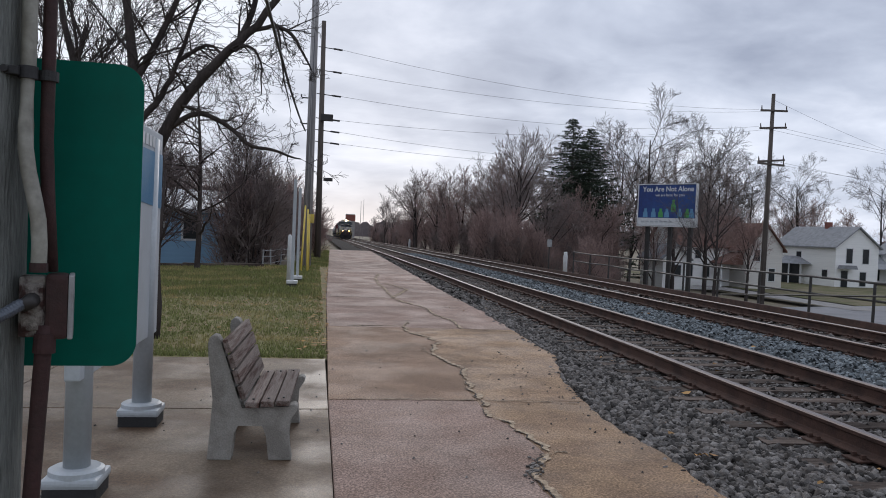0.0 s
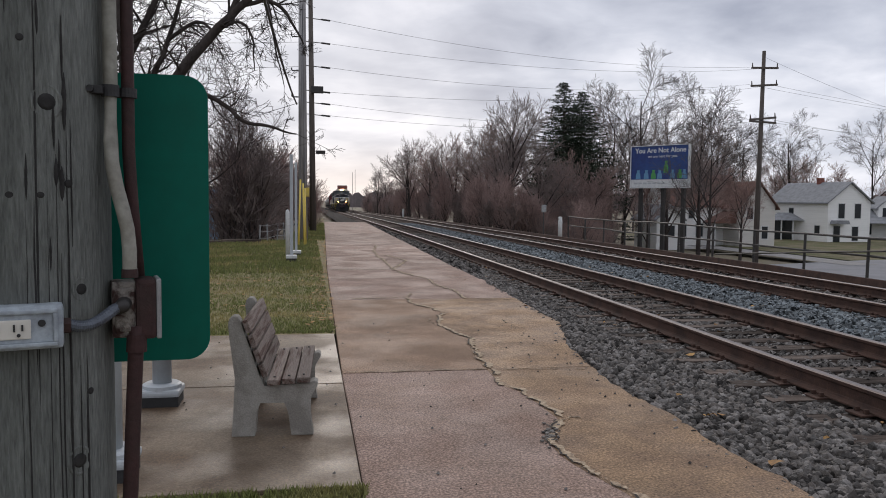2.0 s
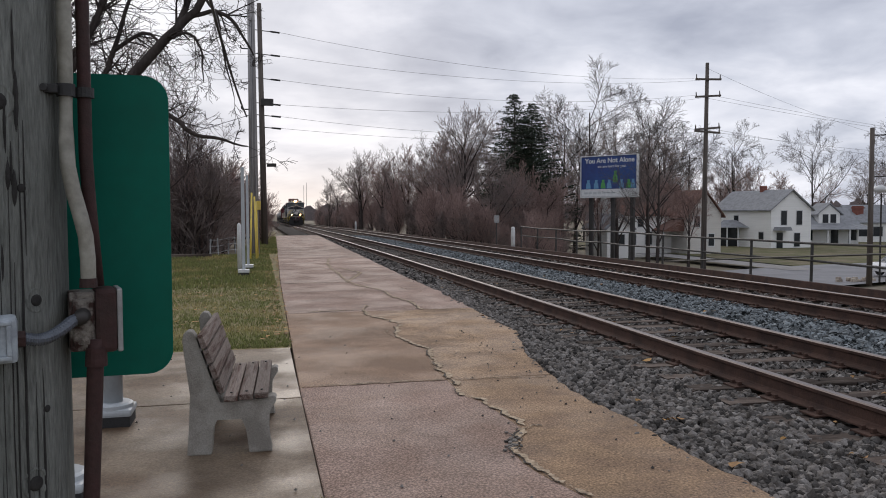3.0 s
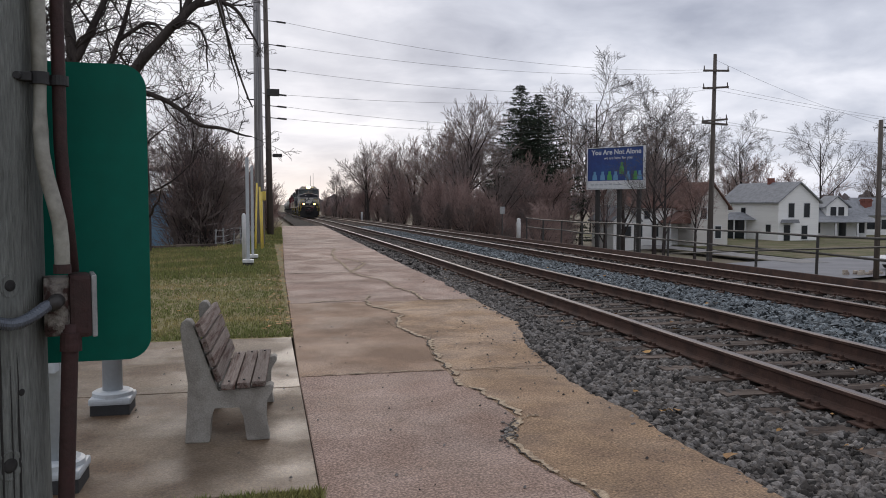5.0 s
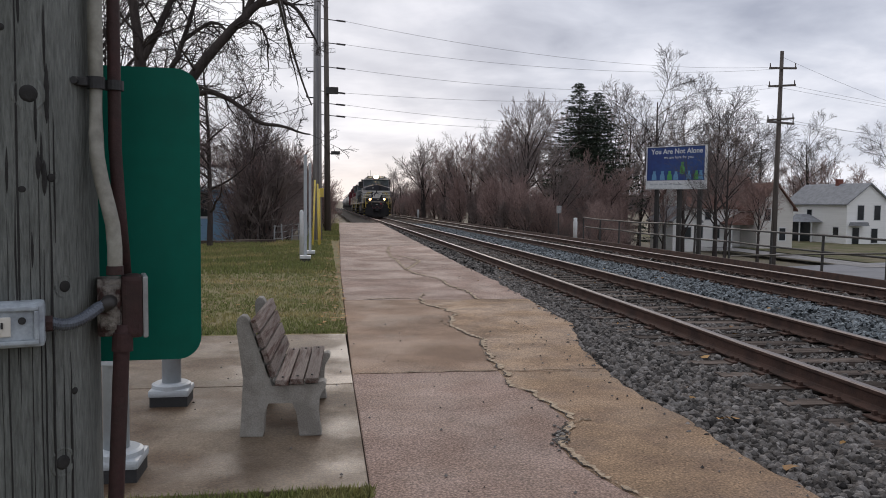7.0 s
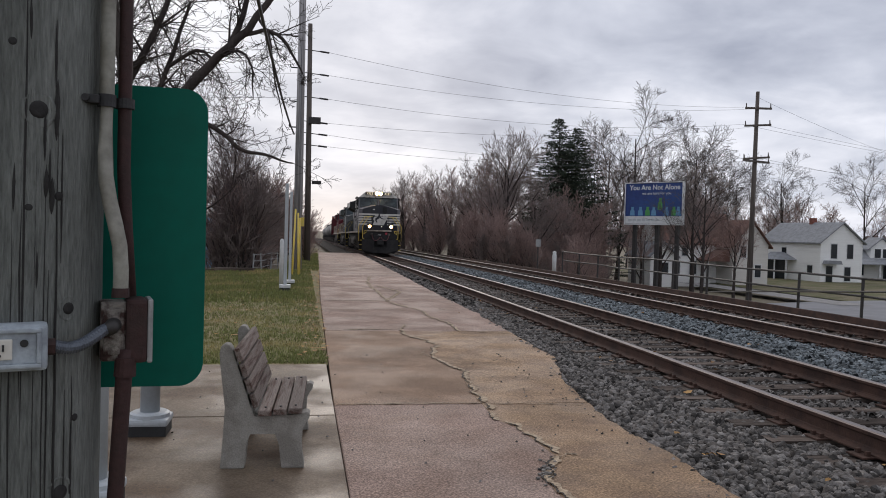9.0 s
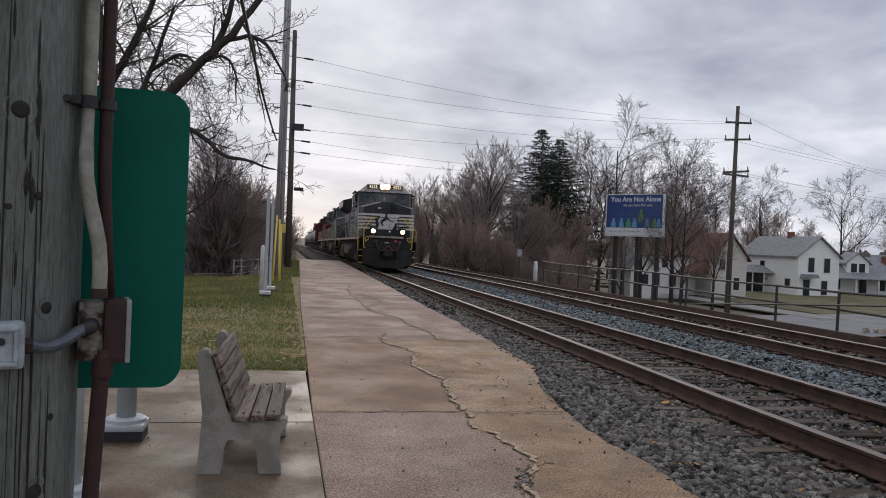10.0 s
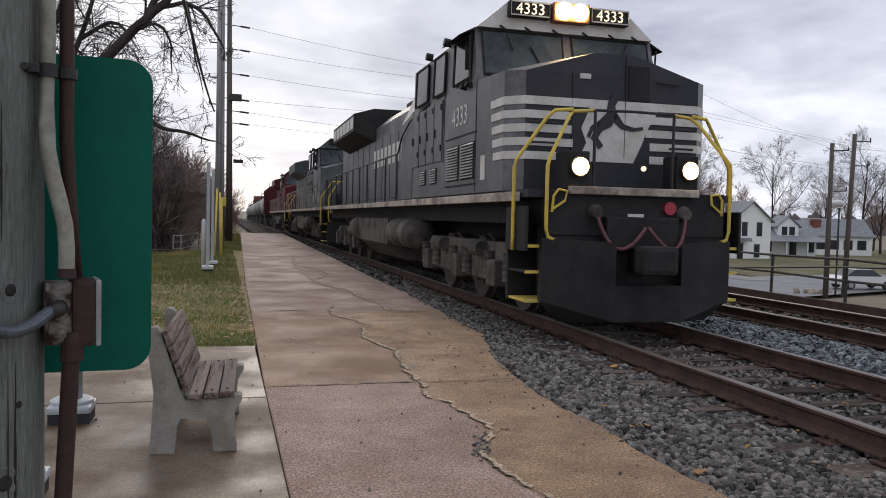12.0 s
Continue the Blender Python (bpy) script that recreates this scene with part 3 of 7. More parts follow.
def build_lawn():
    lo = list(np.linspace(8.22, 30, 30))
    sheet("lawn", lo, list(np.linspace(0, 1, 24)), lambda y, c: (-14 + c * (14 + platform_left(y) - 0.01), y, lawn_height(-14 + c * 14.3, y)), M["lawn"],
          "short green and straw-coloured lawn with fallen leaves", "lawn")
    sheet("lawn_front", list(np.linspace(-6, 3.12, 10)), list(np.linspace(-8, 0.23, 12)), lambda y, x: (x, y, lawn_height(x, y) - 0.01), M["lawn"],
          "worn strip of earth and grass before the pad", "lawn")
    sheet("verge", list(np.linspace(30, 75, 12)), list(np.linspace(0, 1, 6)), lambda y, c: (platform_left(y) - 1.6 + c * 1.6, y, tz(y) - 0.03), M["lawn"],
          "narrow verge of dry grass beside the platform", "lawn")
    rng = np.random.default_rng(5)
    # blades: three leaning triangles a tuft
    n = 46000
    y = 8.3 + 21.5 * rng.random(n) ** 1.5
    x = -7.5 + 7.75 * rng.random(n) ** 0.85
    x = np.minimum(x, np.interp(y, (3, 17, 52), (0.24, 0.35, 0.95)) + 0.03 * rng.random(n))
    k = 2600
    y[:k] = 3.1 - 1.2 * rng.random(k) ** 2
    x[:k] = -2.0 + 2.25 * rng.random(k)
    k2 = 5000
    y[k:k + k2] = 30 + 25 * rng.random(k2)
    x[k:k + k2] = np.interp(y[k:k + k2], (3, 17, 52), (0.24, 0.35, 0.95)) - 1.5 * rng.random(k2)
    z = np.array([lawn_height(a, b) for a, b in zip(x, y)])
    big = 1 + (y > 16) * 0.7
    verts, faces = np.zeros((n, 9, 3)), np.arange(n * 9).reshape(-1, 3)
    for t in range(3):
        ang = rng.random(n) * 6.283
        h, w = (0.022 + 0.035 * rng.random(n)) * big, (0.004 + 0.004 * rng.random(n)) * big
        ox, oy = (rng.random(n) - 0.5) * 0.05, (rng.random(n) - 0.5) * 0.05
        lx, ly = (rng.random(n) - 0.5) * 0.05, (rng.random(n) - 0.5) * 0.05
        c, s = np.cos(ang) * w, np.sin(ang) * w
        verts[:, t * 3] = np.stack([x + ox - c, y + oy - s, z - 0.005], 1)
        verts[:, t * 3 + 1] = np.stack([x + ox + c, y + oy + s, z - 0.005], 1)
        verts[:, t * 3 + 2] = np.stack([x + ox + lx, y + oy + ly, z + h], 1)
    tagged(raw("grass", verts.reshape(-1, 3).tolist(), faces.tolist(), M["grass"]), "short grass, green with straw-coloured patches", "grass", kind="stuff")
    n = 1500
    y = 8.5 + 21 * rng.random(n)
    x = -8 + 8.2 * rng.random(n)
    x = np.where(rng.random(n) < 0.35, np.interp(y, (3, 17, 52), (0.24, 0.35, 0.95)) - 0.35 * rng.random(n) ** 2, x)
    y[:450] = 25.2 + 3.2 * rng.random(450)
    x[:450] = -7 + 6.6 * rng.random(450)
    verts, faces = [], []
    for a, b in zip(x, y):
        zz, r, th = lawn_height(a, b) + 0.02 + 0.02 * rng.random(), 0.02 + 0.03 * rng.random(), rng.random() * 6.28
        i = len(verts)
        for q in range(5):
            rr = r * (1.0, 0.7, 0.9, 0.75, 0.95)[q]
            verts.append((a + rr * math.cos(th + q * 1.257), b + rr * math.sin(th + q * 1.257), zz + 0.012 * rng.random()))
        faces.append(tuple(range(i, i + 5)))
    tagged(raw("fallen_leaves", verts, faces, M["leaf"]), "yellow and brown fallen leaves on the lawn", "leaves", kind="stuff")


def build_platform():
    plat = thing("platform", Matrix(), "old cracked concrete platform of long damp slabs", "platform", kind="structure")
    joints = [-8, -3.2, 0.9, 6.0, 11.32, 16.7, 21.4, 26.4, 31.4, 36.6, 41.8, 47, 52.2, 58]
    # the long crack runs down the slabs; what lies to its right is a tan repair
    crack = [(2.30, 14.4), (2.27, 13.6), (2.33, 13.15), (2.47, 12.45), (2.43, 11.3), (1.54, 11.5), (1.48, 10.75), (1.71, 10.2), (1.83, 9.7), (1.66, 9.25), (1.58, 8.6),
             (1.70, 7.95), (1.78, 7.6), (1.68, 7.1), (1.62, 6.5), (1.61, 5.8), (1.59, 5.35), (1.69, 5.14), (1.73, 4.76), (1.76, 4.22), (1.65, 4.05), (1.53, 3.88),
             (1.51, 3.47), (1.55, 3.22), (1.60, 3.05), (1.68, 2.75), (1.62, 2.0), (1.7, 0.5)]

    def split(y):
        pts = sorted(crack, key=lambda p: p[1])
        return float(np.interp(y, [p[1] for p in pts], [p[0] for p in pts]))

    for y0, y1 in zip(joints, joints[1:]):
        g = 0.008
        ys = np.linspace(y0 + g, y1 - g, 44)
        halves = ((0, 1),) if y0 > 11 or y1 < 1 else ((0, 0.5), (0.5, 1))
        for h0, h1 in halves:
            bm = bmesh.new()
            lines = []
            for y in ys:
                l, r = platform_left(y), platform_right(y)
                mid = split(y)
                a = l if h0 == 0 else mid + 0.001
                b = r if h1 == 1 else mid - 0.001
                ea, eb = (0.006 if h0 == 0 else 0.0005), (0.012 if h1 == 1 else 0.0005)
                zt = tz(y) + 0.005 * noise.noise((y * 0.4, 0, 2))
                lines.append([bm.verts.new(p) for p in ((a, y, zt - 0.22), (a, y, zt - ea), (a + ea * 1.3, y, zt), (b - eb, y, zt), (b, y, zt - eb), (b, y, zt - 0.22))])
            for p, q in zip(lines, lines[1:]):
                for i in range(5):
                    bm.faces.new((p[i], p[i + 1], q[i + 1], q[i]))
            for e in (lines[0], lines[-1]):
                bm.faces.new(e)
            part("slab", bm, M["patch"] if h0 else M["slabtan"] if 5 < y0 < 8 else M["slab"], plat)
    rng = random.Random(8)

    def ribbon(name, pts, w, mat, zoff, jag=0.02, side=0.0, sub=26, gaps=False):
        """A ragged strip along a broken line. side: how far it lies to the right of the line; gaps: it thins out to nothing in places."""
        fine = []
        for a, b in zip(pts, pts[1:]):
            for k in range(sub):
                t = k / sub
                fine.append((a[0] + (b[0] - a[0]) * t, a[1] + (b[1] - a[1]) * t))
        fine.append(pts[-1])
        run, vs = 0.0, []
        for i, (x, y) in enumerate(fine):
            p, q = fine[max(i - 1, 0)], fine[min(i + 1, len(fine) - 1)]
            dx, dy = q[0] - p[0], q[1] - p[1]
            n = math.hypot(dx, dy) or 1
            run += n / 2
            off = jag * (noise.noise((run * 4.0, pts[0][0], 7)) * 1.3 + 0.8 * noise.noise((run * 17.0, pts[0][1], 3)) + 0.5 * noise.noise((run * 52.0, 5, pts[0][0])))
            ww = w * max(0.12 if not gaps else 0.02, 0.62 + 1.1 * noise.noise((run * 7.0, pts[0][0] * 3, 1)) + 0.5 * noise.noise((run * 31.0, 2, pts[0][1])))
            nx, ny = -dy / n, dx / n
            for sgn in (1, -1):
                d = off + sgn * ww + side * w
                vs.append((x + nx * d, y + ny * d, tz(y) + zoff))
        fs = [(2 * i, 2 * i + 1, 2 * i + 3, 2 * i + 2) for i in range(len(fine) - 1)]
        raw(name, vs, fs, mat, plat, smooth=False)

    near = crack[5:]
    far = crack[:5]
    ribbon("crumbled_edge", near, 0.036, M["crumb"], 0.0085, 0.035, 0.75, gaps=True)
    ribbon("crack", near, 0.0078, M["crack"], 0.0105, 0.035)
    ribbon("crumbled_edge", far, 0.045, M["crumb"], 0.0085, 0.03, 0.4, gaps=True)
    ribbon("crack", far, 0.0085, M["crack"], 0.0105, 0.03, gaps=True)
    for pts, w in (([(2.45, 11.44), (2.75, 11.2), (3.25, 11.05)], 0.008), ([(0.62, 11.42), (1.0, 11.45), (1.50, 11.5)], 0.022), ([(1.49, 11.46), (1.62, 11.8), (1.70, 12.3)], 0.012),
                   ([(2.27, 26.4), (1.95, 23.6), (1.86, 21.4), (1.88, 19.3), (1.84, 16.9)], 0.03), ([(2.05, 21.5), (2.25, 20.7), (2.46, 19.4), (2.22, 18.3), (1.84, 16.8)], 0.035),
                   ([(0.3, 6.02), (0.7, 6.0), (1.62, 6.0)], 0.013), ([(1.62, 5.98), (2.1, 5.95), (2.55, 5.9)], 0.006), ([(1.84, 16.75), (1.98, 15.7), (2.31, 14.6)], 0.035),
                   ([(0.45, 16.72), (1.1, 16.68), (1.84, 16.72)], 0.02), ([(1.75, 4.2), (1.86, 4.3), (1.93, 4.28)], 0.007), ([(1.72, 7.5), (1.83, 7.75)], 0.007), ([(1.58, 8.6), (1.50, 8.9), (1.55, 9.2)], 0.006)):
        ribbon("crumbled_edge", pts, w * 1.7, M["crumb"], 0.0075, 0.03, 0.3, gaps=True)
        ribbon("crack", pts, min(w * 0.42, 0.0065), M["crack"], 0.0095, 0.03, gaps=w > 0.025)
    # spalled hollow with loose pieces
    bm = bmesh.new()
    for k in range(70):
        t = rng.gauss(0, 1)
        x, y = 1.585 + 0.035 * t + rng.gauss(0, 0.028), 3.90 + 0.09 * t + rng.gauss(0, 0.03)
        r = rng.uniform(0.004, 0.013)
        box(bm, x - r, x + r, y - r * 0.8, y + r * 0.8, 0.004, 0.007 + r * 0.6, m=None)
    part("rubble", bm, M["stone"], plat)

    pad = thing("pad", Matrix(), "damp concrete pad with shallow puddles", "pavement", kind="structure")
    for x0, x1 in ((-6.0, -2.52), (-2.51, 0.244)):
        for y0, y1 in ((3.14, 5.62), (5.64, 8.2)):
            bm = bmesh.new()
            box(bm, x0, x1, y0, y1, -0.18, -0.004, 0.008)
            part("slab", bm, M["pad"], pad)
    bm = bmesh.new()
    box(bm, -6, 0.24, 3.15, 8.19, -0.3, -0.06)
    part("joint_fill", bm, M["crack"], pad)
    # pebbles on the paving
    vs, fs = [], []
    for k in range(150):
        x, y = (rng.uniform(-2, 2.4), rng.uniform(2.5, 9)) if k < 90 else (platform_right(5) - abs(rng.gauss(0, 0.12)), rng.uniform(2.6, 9))
        if y > 6:
            x = min(x, 2.5)
        r, i = rng.uniform(0.004, 0.014), len(vs)
        zt = 0.004
        vs += [(x - r, y, zt), (x, y - r, zt), (x + r, y, zt), (x, y + r, zt), (x + r * 0.2, y, zt + r * 1.1)]
        fs += [(i, i + 1, i + 4), (i + 1, i + 2, i + 4), (i + 2, i + 3, i + 4), (i + 3, i, i + 4)]
    tagged(raw("pebbles", vs, fs, M["stone"]), "loose pebbles scattered on the paving", "pebbles", kind="stuff")


# ---- railway ----
def bed_height(x):
    """The ballast's surface across the line."""
    top = RAIL_TOP - 0.235
    return float(np.interp(x, (2.2, 2.7, 3.4, 3.9, 6.0, 6.5, 6.95, 7.3, 7.7, 9.8, 10.9, 12.2),
                           (-0.09, -0.055, top - 0.005, top, top, top + 0.06, top + 0.08, top + 0.05, top, top, top - 0.06, top - 0.36)))


def side_share(x):
    """How far a place across the bed follows the rails (1) and not the platform's edge (0)."""
    return min(1.0, max(0.0, (x - 2.7) / 1.2))


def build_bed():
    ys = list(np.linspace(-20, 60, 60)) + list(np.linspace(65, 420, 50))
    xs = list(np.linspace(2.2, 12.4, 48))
    # bed sheet coloured near-black, so gaps between the stones look shaded
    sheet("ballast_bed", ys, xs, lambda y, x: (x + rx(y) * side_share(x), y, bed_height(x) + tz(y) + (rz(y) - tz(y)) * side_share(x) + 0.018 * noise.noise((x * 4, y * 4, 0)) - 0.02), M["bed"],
          "crushed stone bed under the tracks, coloured near-black as shade between stones", "ballast")


def stones(name, area, size, mat, seed, label, keep=None, round_=False):
    """Crushed stones strewn over the bed: irregular lumps, all of one kind."""
    rng = np.random.default_rng(seed)
    x0, x1, y0, y1, n, power = area
    x = x0 + (x1 - x0) * rng.random(n)
    y = y0 + (y1 - y0) * rng.random(n) ** power
    if keep is not None:
        ok = keep(x, y, rng)
        x, y = x[ok], y[ok]
        n = len(x)
    if round_:
        g = (1 + 5 ** 0.5) / 2
        base = np.array([(-1, g, 0), (1, g, 0), (-1, -g, 0), (1, -g, 0), (0, -1, g), (0, 1, g), (0, -1, -g), (0, 1, -g), (g, 0, -1), (g, 0, 1), (-g, 0, -1), (-g, 0, 1)]) * 0.29
        quads = np.array([(0, 11, 5), (0, 5, 1), (0, 1, 7), (0, 7, 10), (0, 10, 11), (1, 5, 9), (5, 11, 4), (11, 10, 2), (10, 7, 6), (7, 1, 8),
                          (3, 9, 4), (3, 4, 2), (3, 2, 6), (3, 6, 8), (3, 8, 9), (4, 9, 5), (2, 4, 11), (6, 2, 10), (8, 6, 7), (9, 8, 1)])
    else:
        base = np.array([(-1, -1, -.6), (1, -1, -.6), (1, 1, -.6), (-1, 1, -.6), (-.75, -.65, .7), (.7, -.8, .6), (.8, .6, .75), (-.6, .75, .6)]) * 0.5
        quads = np.array([(0, 1, 5, 4), (1, 2, 6, 5), (2, 3, 7, 6), (3, 0, 4, 7), (4, 5, 6, 7)])
    k = len(base)
    s = size * (0.6 + 0.8 * rng.random(n)) * (1 + np.maximum(y - 14, 0) * 0.02)
    v = base[None] * (0.75 + 0.5 * rng.random((n, k, 3))) * s[:, None, None] * np.stack([0.8 + 0.6 * rng.random(n), 0.8 + 0.6 * rng.random(n), 0.65 + 0.4 * rng.random(n)], 1)[:, None]
    ax = rng.normal(size=(n, 3))
    ax /= np.linalg.norm(ax, axis=1)[:, None]
    th = rng.random(n) * 2.2
    c, si = np.cos(th)[:, None, None], np.sin(th)[:, None, None]
    a = ax[:, None, :]
    v = v * c + np.cross(np.broadcast_to(a, v.shape), v) * si + a * (v * a).sum(2, keepdims=True) * (1 - c)
    spin = rng.random(n) * 6.283
    cs, sn = np.cos(spin)[:, None], np.sin(spin)[:, None]
    vx, vy = v[:, :, 0] * cs - v[:, :, 1] * sn, v[:, :, 0] * sn + v[:, :, 1] * cs
    v[:, :, 0], v[:, :, 1] = vx, vy
    z = np.array([bed_height(p) + tz(q) + (rz(q) - tz(q)) * side_share(p) for p, q in zip(x, y)]) + size * 0.02 + 0.78 * size * rng.random(n) ** 1.8
    x = x + np.array([rx(q) * side_share(p) for p, q in zip(x, y)])
    v += np.stack([x, y, z], 1)[:, None]
    f = quads[None] + (np.arange(n) * k)[:, None, None]
    tagged(raw(name, v.reshape(-1, 3).tolist(), f.reshape(-1, quads.shape[1]).tolist(), mat), label, "ballast", kind="stuff")


def build_track(name, cx, label, far_rail_up=0.0):
    t = thing(name, Matrix(), label, "railway track", "railway tracks", "structure")
    half = 0.7525
    ys = list(np.arange(-20, 60, 2.0)) + list(np.arange(60, 425, 6.0))
    prof = [(-0.07, -0.17), (0.07, -0.17), (0.07, -0.158), (0.02, -0.14), (0.012, -0.125), (0.012, -0.05), (0.034, -0.036), (0.036, -0.01), (0.028, 0.0),
            (-0.028, 0.0), (-0.036, -0.01), (-0.034, -0.036), (-0.012, -0.05), (-0.012, -0.125), (-0.02, -0.14), (-0.07, -0.158)]
    for side, up in ((-1, 0.0), (1, far_rail_up)):
        bm = bmesh.new()
        lines = [[bm.verts.new((cx + side * half + px + rx(y), y, RAIL_TOP + up + pz + rz(y))) for px, pz in prof] for y in ys]
        for a, b in zip(lines, lines[1:]):
            for i in range(len(prof)):
                f = bm.faces.new((a[i], a[(i + 1) % len(prof)], b[(i + 1) % len(prof)], b[i]))
                f.material_index = 1 if i in (7, 8, 9) else 0
        bm.faces.new(lines[0]), bm.faces.new(lines[-1])
        part("rail", bm, (M["rail"], M["railtop"]), t)
    # ties: each its own piece where the camera passes, joined further off
    rng = random.Random(int(cx * 10))
    shapes = []
    for k in range(4):
        bm = bmesh.new()
        box(bm, -1.3, 1.3, -0.115, 0.115, -0.17, 0, 0.012)
        for v in bm.verts:
            v.co += Vector((rng.uniform(-0.03, 0.03), rng.uniform(-0.008, 0.008), rng.uniform(-0.012, 0.006)))
        me = bpy.data.meshes.new("tie")
        bmesh.ops.recalc_face_normals(bm, faces=bm.faces[:])
        bm.to_mesh(me)
        bm.free()
        me.materials.append(M["tie"])
        shapes.append(me)
    bm = bmesh.new()
    box(bm, -0.17, 0.17, -0.095, 0.095, 0, 0.016, 0.004)
    for sx in (-0.10, 0.10):
        for sy in (-0.05, 0.05):
            box(bm, sx - 0.018, sx + 0.018, sy - 0.014, sy + 0.014, 0.016, 0.05, 0.004)
    plate = bpy.data.meshes.new("tie_plate")
    bm.to_mesh(plate)
    bm.free()
    plate.materials.append(M["rail"])
    bmj = bmesh.new()
    for k in range(500):
        y = 0.4 + 0.52 * k + rng.uniform(-0.025, 0.025)
        zt = RAIL_TOP - 0.187 + rz(y)
        m = pose(cx + rx(y) + rng.uniform(-0.05, 0.05), y, zt + rng.uniform(-0.012, 0.004), 0, rng.uniform(-0.4, 0.4), rng.uniform(-1.6, 1.6))
        if y < 52:
            o = new("tie", rng.choice(shapes))
            o.parent, o.matrix_basis = t, m
            if y < 24:
                for side in (-1, 1):
                    q = new("tie_plate", plate)
                    q.parent, q.matrix_basis = t, pose(cx + rx(y) + side * half, y, zt + 0.002)
        else:
            box(bmj, -1.3, 1.3, -0.115, 0.115, -0.1, 0.01, m=m)
    part("distant_ties", bmj, M["tie"], t, kind="stuff")
    return t


def build_railway():
    build_bed()
    build_track("railway_track", TRACK, "brown steel rails on weathered wooden ties, worn bright on top", 0.0)
    build_track("railway_track", TRACK_2, "second line of brown steel rails on weathered wooden ties", 0.0)
    def clear(x, y, rng, cx, share):
        on_tie = np.abs(np.mod(y - 0.4 + 0.26, 0.52) - 0.26) < 0.10
        return ~((np.abs(x - cx) < 1.30) & on_tie & (rng.random(len(x)) < share))

    between = lambda x, y, rng: clear(x, y, rng, TRACK, 0.72)
    beyond = lambda x, y, rng: clear(x, y, rng, TRACK_2, 0.6)
    edge = lambda x, y, rng: clear(x, y, rng, TRACK, 0.86) & (x > np.interp(y, (2.7, 5.4, 7.0, 7.8, 8.7, 10.4, 14.2, 20, 31.5, 52), (2.65, 2.58, 2.76, 2.97, 3.19, 3.25, 3.38, 3.40, 3.60, 3.98)) - 0.20 * rng.random(len(x)) ** 2.2)
    stones("ballast", (2.45, 4.08, 1.5, 16, 33000, 1.35), 0.049, M["stone"], 1, "grey crushed stone ballast beside the platform", edge, True)
    stones("ballast", (2.8, 4.1, 16, 60, 12000, 1.6), 0.06, M["stone"], 2, "grey crushed stone ballast further along the platform", edge)
    stones("ballast", (4.26, 5.6, 2, 40, 22000, 1.7), 0.042, M["stone"], 3, "dirty crushed stone between the rails", between)
    stones("ballast", (5.76, 7.86, 3, 60, 42000, 1.8), 0.050, M["bluestone"], 4, "fresh blue-grey crushed stone between the two tracks", None)
    stones("ballast", (8.03, 11.7, 4, 60, 16000, 1.7), 0.065, M["stone"], 5, "grey crushed stone along the far track", beyond)
    # a spare rail lying along the far shoulder
    bm = bmesh.new()
    pts = [(11.2 + rx(y), y, RAIL_TOP - 0.14 + rz(y)) for y in np.arange(6, 130, 4.0)]
    vs = []
    for p in pts:
        vs.append([bm.verts.new((p[0] + dx, p[1], p[2] + dz)) for dx, dz in ((-0.07, -0.12), (0.07, -0.12), (0.04, 0.05), (-0.04, 0.05))])
    for a, b in zip(vs, vs[1:]):
        for i in range(4):
            bm.faces.new((a[i], a[(i + 1) % 4], b[(i + 1) % 4], b[i]))
    bm.faces.new(vs[0]), bm.faces.new(vs[-1])
    tagged(part("spare_rail", bm, M["rail"]), "rusty spare rail lying on the ballast shoulder", "rail")
    # leaves caught in the stones
    vs, fs = [], []
    rng = random.Random(4)
    for k in range(60):
        x, y = rng.uniform(2.7, 6.8), 3 + 14 * rng.random() ** 1.4
        if k < 4:
            x, y = ((3.85, 6.3), (2.75, 3.1), (3.8, 8.2), (4.9, 7.6))[k]
        r, th, i = rng.uniform(0.02, 0.045) if k > 3 else 0.06, rng.random() * 6.28, len(vs)
        z = bed_height(x) + 0.06
        for q in range(6):
            rr = r * (1.0, 0.55, 0.9, 0.6, 1.0, 0.5)[q]
            vs.append((x + rr * math.cos(th + q * 1.047), y + rr * math.sin(th + q * 1.047), z + rng.uniform(0, 0.03)))
        fs.append(tuple(range(i, i + 6)))
    tagged(raw("fallen_leaves", vs, fs, M["leaf"]), "dry orange leaves caught in the ballast", "leaves", kind="stuff")


build_ground()
build_lawn()
build_platform()
build_railway()


# ---- beside the camera: the pole and its fittings ----
PX, PY = -0.565, 0.365


